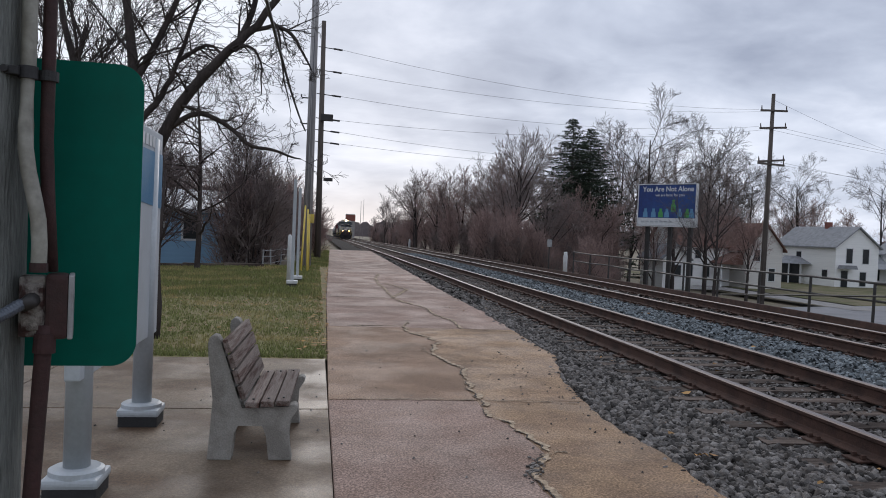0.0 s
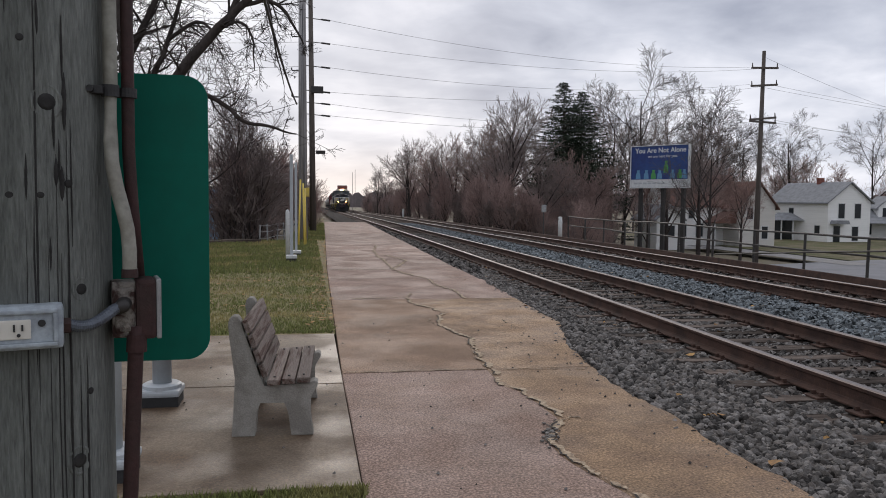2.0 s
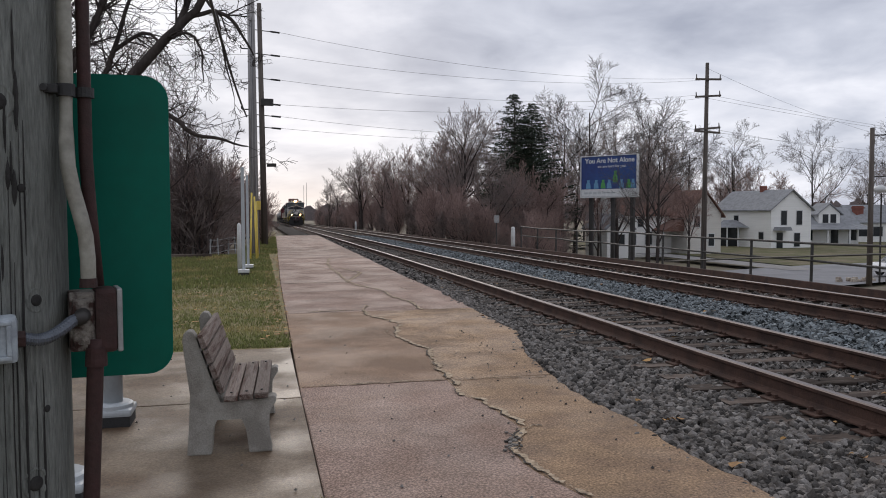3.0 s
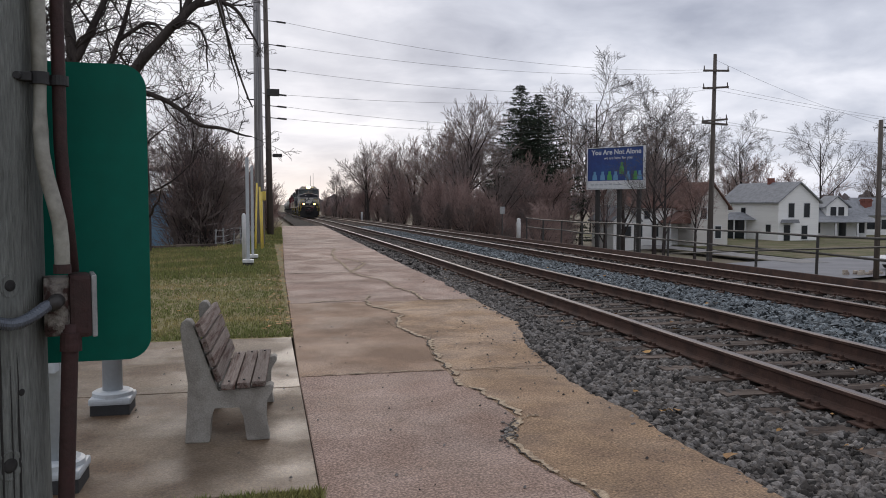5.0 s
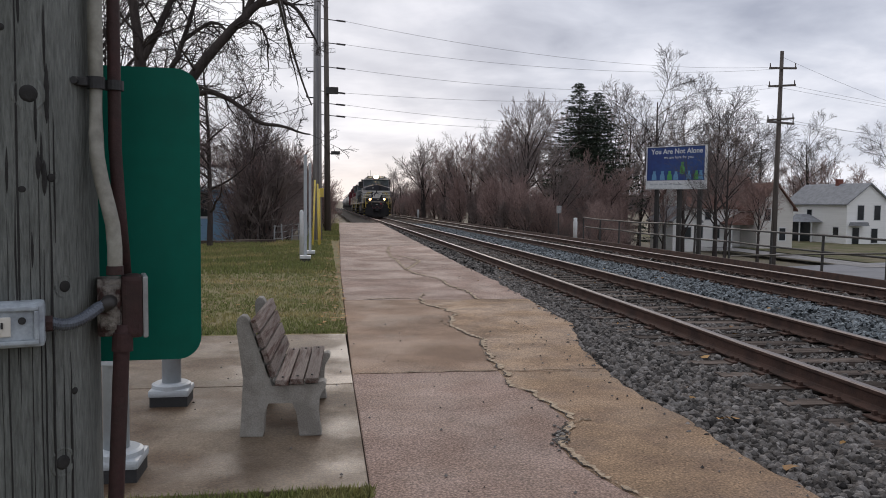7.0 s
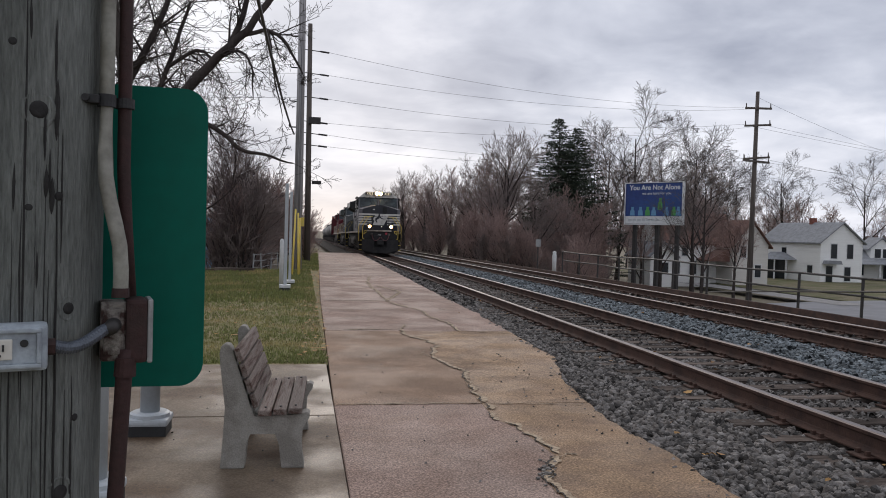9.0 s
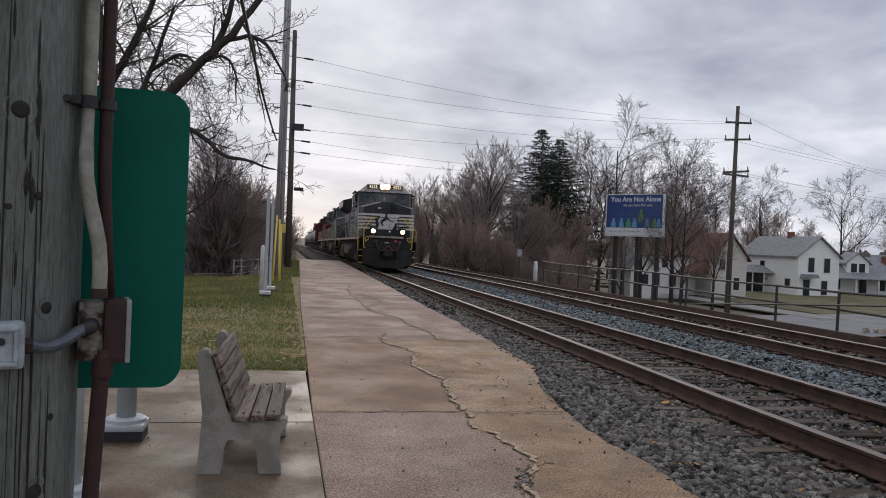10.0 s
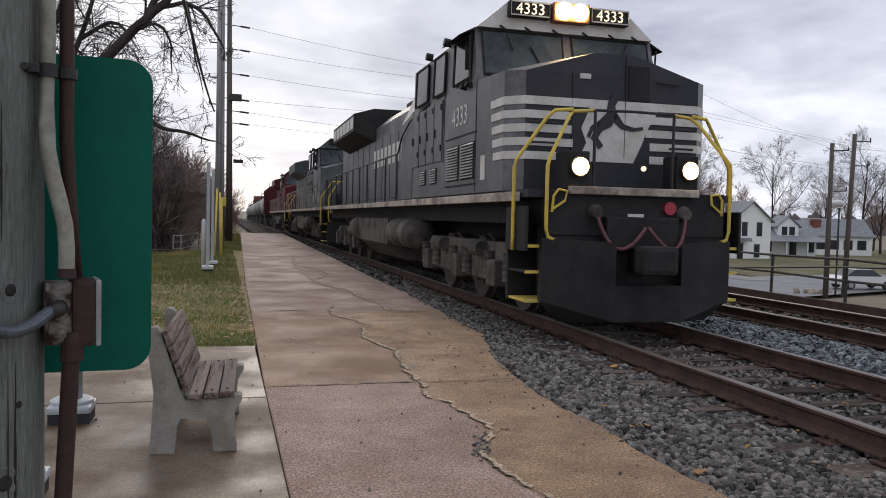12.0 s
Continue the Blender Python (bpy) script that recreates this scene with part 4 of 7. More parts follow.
def build_near_pole():
    pole = thing("utility_pole", pose(PX, PY, 0), "weathered grey wooden utility pole with knots and cracks", "utility pole", "utility poles")
    bm = bmesh.new()
    rng = random.Random(3)
    grooves = [(rng.uniform(0, 6.283), rng.uniform(0.02, 0.045), rng.uniform(0, 9)) for _ in range(11)]
    seg, loops = 128, []
    zs = list(np.linspace(-0.3, 3.2, 90)) + [5.5, 8.5]
    for z in zs:
        ring = []
        for k in range(seg):
            a = 2 * math.pi * k / seg
            r = 0.153 - 0.0030 * z + 0.002 * noise.noise((math.cos(a) * 3, math.sin(a) * 3, z * 0.5))
            for g, w, ph in grooves:
                d = (a - g - 0.05 * noise.noise((z * 0.7, ph, 0)) + math.pi) % (2 * math.pi) - math.pi
                if abs(d) < w * 2:
                    r -= 0.0048 * max(0, 1 - abs(d) / w) * max(0.0, 0.35 + noise.noise((z * 0.9, ph, 5)) * 1.6)
            ring.append(bm.verts.new((r * math.cos(a), r * math.sin(a), z)))
        loops.append(ring)
    for a, b in zip(loops, loops[1:]):
        for k in range(seg):
            bm.faces.new((a[k], a[(k + 1) % seg], b[(k + 1) % seg], b[k]))
    bm.faces.new(loops[-1])
    part("shaft", bm, M["pole"], pole, smooth=True)
    for ang, z, rr in ((-57, 1.757, 0.016), (-36, 1.435, 0.011), (-44, 1.62, 0.008), (-80, 1.60, 0.009), (-40, 1.13, 0.014), (-72, 1.86, 0.007), (-62, 1.60, 0.007), (-95, 1.3, 0.01), (-50, 1.95, 0.008), (-30, 1.25, 0.007)):
        bm = bmesh.new()
        c = Vector((math.cos(radians(ang)), math.sin(radians(ang)), 0))
        s = 0.153 - 0.0030 * z
        rings(bm, [c * (s - 0.01) + Vector((0, 0, z)), c * (s + 0.0005) + Vector((0, 0, z)), c * (s + 0.0012) + Vector((0, 0, z))],
              [rr * 1.0, rr * 0.9, rr * 0.5], 14)
        part("knot", bm, M["knot"], pole, smooth=True)
        # the raised collar of grain round the knot
        bm = bmesh.new()
        u, up = Vector((-c.y, c.x, 0)), Vector((0, 0, 1))
        loop = [c * (s - 0.0035) + Vector((0, 0, z)) + rr * (1.45 * math.cos(q * math.pi / 8) * u + 1.75 * math.sin(q * math.pi / 8) * up) for q in range(17)]
        rings(bm, loop, 0.0036 + 0.05 * rr, 7, False)
        part("knot_collar", bm, M["pole"], pole, smooth=True)
    for ang, z, ln, w in ((-45, 1.30, 0.80, 0.0045), (-64.5, 1.62, 0.9, 0.004), (-33, 1.12, 0.4, 0.0045), (-71, 1.15, 0.9, 0.0035), (-52.5, 1.22, 0.9, 0.0025), (-58, 1.3, 0.8, 0.002), (-48.5, 1.62, 0.06, 0.009), (-46, 1.76, 0.10, 0.009), (-52, 1.64, 0.05, 0.008), (-66, 1.45, 0.35, 0.0035), (-50, 1.25, 0.5, 0.003), (-42, 1.62, 0.22, 0.003), (-88, 1.7, 0.6, 0.003), (-60, 1.0, 0.4, 0.003), (-53, 1.72, 0.09, 0.005), (-50, 1.66, 0.07, 0.0045), (-70, 1.63, 0.08, 0.005), (-47, 1.85, 0.11, 0.0045), (-62, 1.9, 0.07, 0.005), (-45, 1.5, 0.5, 0.002), (-75, 1.2, 0.6, 0.0025), (-38, 1.15, 0.3, 0.0025), (-57, 1.5, 0.06, 0.0045), (-80, 1.95, 0.12, 0.004)):
        bm = bmesh.new()
        pts = []
        for k in range(9):
            zz = z - ln / 2 + ln * k / 8
            a = radians(ang + 0.7 * noise.noise((zz * 9, ang, 0)))
            r = 0.153 - 0.0030 * zz + 0.0002
            pts.append((r * math.cos(a), r * math.sin(a), zz))
        rings(bm, pts, [0.0004] + [w * q for q in (0.3, 0.4, 0.5, 0.45, 0.5, 0.35, 0.25)] + [0.0004], 5)
        part("split", bm, M["knot"], pole)

    grey = thing("conduit", pose(0, 0, 0), "grey plastic conduit strapped to the wooden pole", "conduit")
    bm = bmesh.new()
    rings(bm, [(-0.402, 0.325, 5.0), (-0.402, 0.325, 1.80), (-0.402, 0.322, 1.70), (-0.400, 0.318, 1.66), (-0.392, 0.312, 1.62), (-0.380, 0.307, 1.575), (-0.372, 0.305, 1.54), (-0.369, 0.304, 1.50), (-0.369, 0.304, 1.455)], 0.0125, 16, False)
    part("pipe", bm, M["conduit"], grey, smooth=True)
    bm = bmesh.new()
    cyl(bm, (-0.369, 0.304, 1.452), (-0.369, 0.304, 1.468), 0.0148, 0.0142)
    part("fitting", bm, M["brown"], grey, "rusty threaded fitting")
    bm = bmesh.new()
    cyl(bm, (-0.402, 0.325, 1.778), (-0.402, 0.325, 1.799), 0.0155)
    box(bm, -0.436, -0.41, 0.300, 0.325, 1.781, 1.796, 0.002)
    cyl(bm, (-0.429, 0.292, 1.789), (-0.429, 0.302, 1.789), 0.006)
    cyl(bm, (-0.378, 0.352, 1.780), (-0.378, 0.352, 1.797), 0.0165)
    part("strap", bm, M["dark"], grey, "dark steel strap")

    red = thing("pipe", pose(0, 0, 0), "rust-brown steel pipe running up the wooden pole", "pipe", "brown pipes")
    bm = bmesh.new()
    rings(bm, [(-0.378, 0.352, 5.0), (-0.378, 0.352, 1.68), (-0.373, 0.352, 1.58), (-0.364, 0.352, 1.45)], 0.0115, 14, True)
    part("tube", bm, M["brown"], red, smooth=True)
    low = thing("pipe", pose(0, 0, 0), "rust-brown steel pipe from the junction box to the ground", "pipe", "brown pipes")
    bm = bmesh.new()
    rings(bm, [(-0.364, 0.330, 1.36), (-0.367, 0.330, 1.3), (-0.386, 0.328, 0.9), (-0.425, 0.325, -0.05)], 0.0138, 14, True)
    part("tube", bm, M["brown"], low, smooth=True)
    bm = bmesh.new()
    cyl(bm, (-0.365, 0.330, 1.312), (-0.364, 0.330, 1.345), 0.0185, 0.0175)
    part("coupling", bm, M["brown"], low)

    jb = thing("junction_box", pose(-0.379, 0.352, 1.391, 0, 0, 15), "rusty electrical junction box with a pale worn cover", "junction box")
    bm = bmesh.new()
    box(bm, -0.033, 0.009, -0.030, 0.030, -0.052, 0.052, 0.005)
    box(bm, -0.028, 0.005, -0.034, -0.027, -0.04, 0.04, 0.003)
    part("body", bm, M["boxmetal"], jb)
    bm = bmesh.new()
    box(bm, 0.007, 0.044, -0.036, 0.037, -0.056, 0.056, 0.008)
    part("rim", bm, M["brown"], jb)
    bm = bmesh.new()
    box(bm, 0.043, 0.052, -0.036, 0.037, -0.056, 0.056, 0.003)
    part("cover", bm, M["galv"], jb, "pale scuffed steel cover")
    bm = bmesh.new()
    rings(bm, [(-0.012, -0.030, 0.012), (-0.016, -0.048, 0.010), (-0.026, -0.056, 0.004)], [0.0135, 0.0130, 0.0105], 14)
    part("elbow", bm, M["iron"], jb, smooth=True)

    out = thing("outlet_box", pose(-0.514, 0.213, 1.380, 0, 0, 17), "grey weatherproof outlet box with a pale socket", "outlet")
    bm = bmesh.new()
    box(bm, -0.075, 0.055, -0.022, 0.045, -0.037, 0.037, 0.008)
    part("housing", bm, M["outletbox"], out)
    bm = bmesh.new()
    for a0, a1, b0, b1 in ((-0.07, 0.046, 0.024, 0.031), (-0.07, 0.046, -0.031, -0.024), (0.039, 0.046, -0.024, 0.024)):
        box(bm, a0, a1, -0.029, -0.0215, b0, b1, 0.002)
    part("cover_frame", bm, M["outletbox"], out)
    bm = bmesh.new()
    box(bm, -0.068, 0.0385, -0.0235, -0.0222, -0.0235, 0.0235)
    part("recess", bm, M["outletbox"], out)
    bm = bmesh.new()
    box(bm, -0.06, 0.006, -0.027, -0.021, -0.017, 0.015, 0.002)
    part("socket", bm, M["outlet"], out, "pale plastic socket")
    bm = bmesh.new()
    for x in (-0.046, -0.012):
        box(bm, x - 0.008, x - 0.005, -0.030, -0.026, -0.004, 0.008)
        box(bm, x + 0.004, x + 0.007, -0.030, -0.026, -0.003, 0.007)
        cyl(bm, (x, -0.030, -0.010), (x, -0.026, -0.010), 0.003, None, 8)
    cyl(bm, (0.022, -0.026, 0.008), (0.022, -0.021, 0.008), 0.006, None, 10)
    part("slots", bm, M["dark"], out)
    bm = bmesh.new()
    cyl(bm, (0.053, 0.0, -0.002), (0.066, 0.0, -0.002), 0.014, None, 6)
    part("nut", bm, M["brown"], out)
    whip = thing("flexible_conduit", pose(0, 0, 0), "grey flexible conduit between outlet and junction box", "conduit")
    bm = bmesh.new()
    a, b = Vector((-0.453, 0.231, 1.379)), Vector((-0.388, 0.298, 1.398))
    n = 46
    pts = [a.lerp(b, k / n) + Vector((0, -0.012 * math.sin(math.pi * k / n), -0.012 * math.sin(math.pi * min(1, k / n * 1.1)))) for k in range(n + 1)]
    rings(bm, pts, [0.0098 + 0.0009 * (k % 2) for k in range(n + 1)], 12)
    part("hose", bm, M["whip"], whip)

    sign = thing("metal_sign", pose(-0.4795, 0.525, 1.553, 0, 0, 3), "plain dark green sheet-metal sign with rounded corners", "sign")
    poly, w, h, r = [], 0.222, 0.299, 0.048
    for cx, cz, a0 in ((w - r, h - r, 0), (-w + r, h - r, 90), (-w + r, -h + r, 180), (w - r, -h + r, 270)):
        poly += [(cx + r * math.cos(radians(a0 + q * 9)), cz + r * math.sin(radians(a0 + q * 9))) for q in range(11)]
    bm = bmesh.new()
    prism(bm, poly, "y", -0.0016, 0.0016)
    part("plate", bm, M["green"], sign)
    for z in (0.2, -0.2):
        bm = bmesh.new()
        cyl(bm, (0, -0.008, z), (0, 0.008, z), 0.008, None, 6)
        part("bolt", bm, M["galv"], sign)


def build_bench():
    bench = thing("park_bench", pose(-0.275, 4.70, -0.004, 0, 0, -2), "park bench of weathered planks on grey concrete ends", "bench")
    side = [(-0.27, 0), (-0.115, 0), (-0.10, 0.17), (-0.085, 0.235), (0.085, 0.235), (0.105, 0.16), (0.125, 0), (0.275, 0), (0.245, 0.15), (0.25, 0.26), (0.30, 0.33), (0.305, 0.36), (0.285, 0.375),
            (0.25, 0.365), (0.24, 0.35), (-0.06, 0.335), (-0.085, 0.42), (-0.190, 0.735), (-0.205, 0.785), (-0.225, 0.815), (-0.255, 0.82), (-0.28, 0.80), (-0.288, 0.76), (-0.28, 0.68), (-0.245, 0.40), (-0.255, 0.2)]
    for y in (-0.50, 0.50):
        bm = bmesh.new()
        prism(bm, side, "y", y - 0.055, y + 0.055, bevel=0.008)
        part("concrete_end", bm, M["benchconc"], bench)
    bm = bmesh.new()
    box(bm, -0.09, 0.09, -0.45, 0.45, 0.22, 0.30, 0.01)
    part("stretcher", bm, M["benchconc"], bench)
    for k in range(3):
        bm = bmesh.new()
        x = 0.012 + k * 0.098
        box(bm, x - 0.044, x + 0.044, -0.585, 0.585, 0.352 + 0.007 * k, 0.390 + 0.007 * k, 0.006)
        part("seat_plank", bm, M["benchwood"], bench)
    for k in range(4):
        bm = bmesh.new()
        box(bm, -0.018, 0.018, -0.585, 0.585, -0.045, 0.045, 0.006)
        ob = part("back_plank", bm, M["benchwood"], bench)
        t = k / 3
        ob.matrix_basis = pose(-0.058 - 0.104 * t, 0, 0.452 + 0.300 * t, 0, -19, 0)
    for y in (-0.50, 0.50):
        for x in (0.012, 0.110, 0.208):
            bm = bmesh.new()
            cyl(bm, (x, y, 0.385), (x, y, 0.3985 + 0.007 * round((x - 0.012) / 0.098)), 0.008, None, 8)
            part("bolt", bm, M["iron"], bench)


def footing(bm, x, y, z=0.0, s=0.14):
    box(bm, x - s, x + s, y - s, y + s, z - 0.10, z + 0.075, 0.01)


def build_info_sign():
    ob = thing("station_sign", pose(-1.18, 4.35, 0), "grey and blue station information board on two posts with concrete footings", "sign", "station signs")
    for y in (-0.85, 0.79):
        bm = bmesh.new()
        footing(bm, 0, y)
        part("footing", bm, M["dark"], ob, "dark painted footing")
        bm = bmesh.new()
        box(bm, -0.15, 0.15, y - 0.15, y + 0.15, 0.07, 0.125, 0.02)
        rings(bm, [(0, y, 0.11), (0, y, 0.150), (0, y, 0.162)], [0.148, 0.146, 0.125], 24)
        part("cap", bm, M["grey"], ob)
        bm = bmesh.new()
        cyl(bm, (0, y, 0.14), (0, y, 2.16), 0.072, 0.068, 24)
        part("post", bm, M["grey"], ob, smooth=True)
    bm = bmesh.new()
    box(bm, -0.04, 0.04, -1.0, 1.06, 0.66, 2.22, 0.008)
    part("panel", bm, M["grey"], ob)
    bm = bmesh.new()
    prism(bm, [(-1.0, 1.74), (1.05, 1.64), (1.05, 2.06), (-1.0, 2.06)], "x", 0.041, 0.046)
    part("blue_field", bm, M["signblue"], ob)
    bm = bmesh.new()
    for k in range(6):
        box(bm, 0.041, 0.047, 0.30 + k * 0.12, 0.38 + k * 0.12, 2.09, 2.17)
    part("lettering", bm, M["white"], ob, "row of pale plain bars")


def build_posts():
    for x, y, top, g in ((-0.49, 19.4, 2.74, 0.042), (-0.405, 21.3, 2.62, 0.036)):
        ob = thing("sign_post", pose(x, y, 0), "tall white metal sign post seen edge-on, on a dark footing", "post", "white posts")
        bm = bmesh.new()
        footing(bm, 0, 0, 0, 0.13)
        part("footing", bm, M["dark"], ob)
        bm = bmesh.new()
        box(bm, -0.14, 0.14, -0.14, 0.14, 0.07, 0.15, 0.012)
        part("cap", bm, M["white"], ob)
        bm = bmesh.new()
        box(bm, -g, g, -0.03, 0.03, 0.14, top, 0.008)
        part("post", bm, M["grey"], ob)
    ob = thing("bollard", pose(-0.62, 20.6, -0.02), "short white round-topped bollard in the grass", "bollard")
    bm = bmesh.new()
    rings(bm, [(0, 0, 0), (0, 0, 1.26), (0, 0, 1.31), (0, 0, 1.33)], [0.055, 0.055, 0.04, 0.012], 14)
    part("tube", bm, M["white"], ob, smooth=True)
    sap = thing("sapling", pose(-1.95, 9.7, -0.08), "thin bare sapling with a dark stem in the lawn", "sapling")
    bm = bmesh.new()
    rings(bm, [(0, 0, 0), (0.02, 0, 0.5), (-0.02, 0.01, 1.0), (0.0, 0, 1.6), (0.05, 0, 2.3)], [0.045, 0.04, 0.036, 0.03, 0.012], 8)
    rings(bm, [(-0.01, 0, 1.0), (-0.15, 0.05, 1.5), (-0.2, 0.05, 2.1)], [0.02, 0.015, 0.006], 6)
    rings(bm, [(0, 0, 1.3), (0.14, -0.05, 1.7), (0.25, -0.1, 2.2)], [0.016, 0.012, 0.005], 6)
    part("trunk", bm, M["bark"], sap, smooth=True)


def cable(name, a, b, sag, r, label, mat="wire"):
    A, B = Vector(a), Vector(b)
    pts = [A.lerp(B, k / 24) - Vector((0, 0, sag * 4 * (k / 24) * (1 - k / 24))) for k in range(25)]
    bm = bmesh.new()
    rings(bm, pts, r, 5)
    return tagged(part(name, bm, M[mat], smooth=True), label, "cable", "overhead cables")


def build_left_poles():
    a = thing("utility_pole", pose(-0.27, 30, -0.06), "tall grey wooden utility pole with guy wires", "utility pole", "utility poles")
    bm = bmesh.new()
    cyl(bm, (0, 0, -0.2), (-0.02, 0, 10.9), 0.185, 0.13, 20)
    part("shaft", bm, M["polegrey"], a, smooth=True)
    bm = bmesh.new()
    box(bm, 0.10, 0.24, -0.30, -0.17, 1.75, 2.1, 0.02)
    part("meter", bm, M["yellow"], a)
    for z in (5.6, 6.6, 7.9, 9.1):
        bm = bmesh.new()
        rings(bm, [(-0.12, 0, z), (-0.38, 0, z), (-0.42, 0, z + 0.03), (-0.42, 0, z + 0.12)], 0.025, 6)
        part("insulator_arm", bm, M["iron"], a)
    b = thing("utility_pole", pose(0.17, 40, -0.12), "tall dark wooden utility pole with insulators and floodlights", "utility pole", "utility poles")
    bm = bmesh.new()
    cyl(bm, (0, 0, -0.2), (-0.12, 0, 12.25), 0.17, 0.11, 20)
    part("shaft", bm, M["polefar"], b, smooth=True)
    for z in (10.9, 9.72, 8.5, 7.25, 6.65, 6.05):
        bm = bmesh.new()
        rings(bm, [(-0.35, 0, z + 0.03), (0.0, 0, z), (0.40, 0, z - 0.03), (0.45, 0, z - 0.03), (0.88, 0.05, z - 0.06)], [0.02, 0.022, 0.022, 0.045, 0.045], 6)
        part("insulator_arm", bm, M["iron"], b)
    for z, x0, x1, hh in ((7.28, -0.1, 0.52, 0.34), (4.12, 0.15, 0.62, 0.17)):
        bm = bmesh.new()
        box(bm, x0, x1, -0.38, -0.16, z - hh / 2, z + hh / 2, 0.02)
        part("floodlight", bm, M["iron"], b, "black floodlight housing")
    for (x, y, z), (u, v, w) in (((-0.40, 26.3, -0.02), (-0.34, 27.3, 2.28)), ((-0.20, 26.5, -0.02), (-0.25, 27.5, 2.15)), ((-0.16, 26.9, -0.02), (-0.19, 27.6, 1.98))):
        g = thing("guy_wire_guard", pose(0, 0, 0), "yellow plastic guard on a leaning guy wire", "guy guard", "yellow guy guards")
        bm = bmesh.new()
        cyl(bm, (x, y, z), (u, v, w), 0.032, 0.032, 12)
        part("sleeve", bm, M["yellow"], g, smooth=True)
        bm = bmesh.new()
        cyl(bm, (u, v, w), (-0.28, 30, 9.4), 0.008, 0.008, 5)
        part("wire", bm, M["wire"], g)
    # the spans that cross the line to the pole on the far side
    for z0, x1, z1 in ((10.87, 31.6, 11.45), (9.69, 33.2, 11.45), (8.47, 31.5, 10.2), (7.22, 33.3, 10.2), (6.62, 31.5, 7.7), (6.02, 33.3, 7.7)):
        cable("cable", (0.95, 40.05, z0 - 0.12), (x1, 52, z1), 0.75, 0.008, "thin power cable spanning over the tracks")
        if z0 > 8:
            cable("cable", (-0.25, 40, z0 - 0.1), (-22, 34, z0 - 0.8), 0.5, 0.008, "thin power cable running off behind the trees")
    cable("cable", (-0.50, 30, 5.26), (-0.95, 4.0, 5.4), 0.38, 0.03, "black service cable hanging down to the pole")
    cable("cable", (-0.42, 30, 5.32), (-14, 44, 4.3), 0.5, 0.011, "thin cable from the pole to the houses behind")
    for z in (9.1,):
        cable("cable", (-0.65, 30, z), (-22, 27, z + 0.4), 0.5, 0.009, "thin cable running off behind the trees")


build_near_pole()
build_bench()
build_info_sign()
build_posts()
build_left_poles()


# ---- the train ----
def hull(bm, pts, mi=0):
    vs = [bm.verts.new(p) for p in pts]
    r = bmesh.ops.convex_hull(bm, input=vs)
    for g in r["geom"]:
        if isinstance(g, bmesh.types.BMFace):
            g.material_index = mi
    bad = [g for g in r["geom_interior"] if isinstance(g, bmesh.types.BMVert)]
    if bad:
        bmesh.ops.delete(bm, geom=bad, context="VERTS")


def both(pts):
    return [(s * x, y, z) for x, y, z in pts for s in (-1, 1)]


def wheelset(parent, y, r=0.53):
    bm = bmesh.new()
    for s in (-1, 1):
        rings(bm, [(s * 0.68, 0, 0), (s * 0.70, 0, 0), (s * 0.72, 0, 0), (s * 0.82, 0, 0)], [r + 0.028, r + 0.028, r, r - 0.005], 28)
        for k in range(5):
            a = k * 2 * math.pi / 5
            cyl(bm, (s * 0.80, 0.28 * math.cos(a), 0.28 * math.sin(a)), (s * 0.835, 0.28 * math.cos(a), 0.28 * math.sin(a)), 0.05, None, 8)
    cyl(bm, (-0.95, 0, 0), (0.95, 0, 0), 0.09, None, 12)
    w = part("wheelset", bm, M["wheel"], parent)
    w.matrix_basis = pose(0, y, r)
    return w


def bogie(parent, y0, axles, name="truck"):
    for s in (-1, 1):
        bm = bmesh.new()
        x0, x1 = (0.98, 1.16) if s > 0 else (-1.16, -0.98)
        a, b = axles[0] - 0.45, axles[-1] + 0.45
        prism(bm, [(a, 0.52), (a + 0.15, 0.40), (b - 0.15, 0.40), (b, 0.52), (b, 0.86), (b - 0.3, 1.0), (a + 0.3, 1.0), (a, 0.86)], "x", x0, x1, bevel=0.02)
        for ay in axles:
            box(bm, s * 1.22 - 0.12, s * 1.22 + 0.12, ay - 0.19, ay + 0.19, 0.36, 0.74, 0.03)
            for d in (-0.42, 0.42):
                rings(bm, [(s * 1.2, ay + d, 0.46 + 0.05 * q) for q in range(9)], [0.085 if q % 2 else 0.1 for q in range(9)], 10)
        for ay in (axles[0] + 0.9, axles[-1] - 0.9):
            cyl(bm, (s * 1.24, ay - 0.2, 0.88), (s * 1.24, ay + 0.2, 0.88), 0.12, None, 12)
        part("truck_frame", bm, M["truck"], parent)


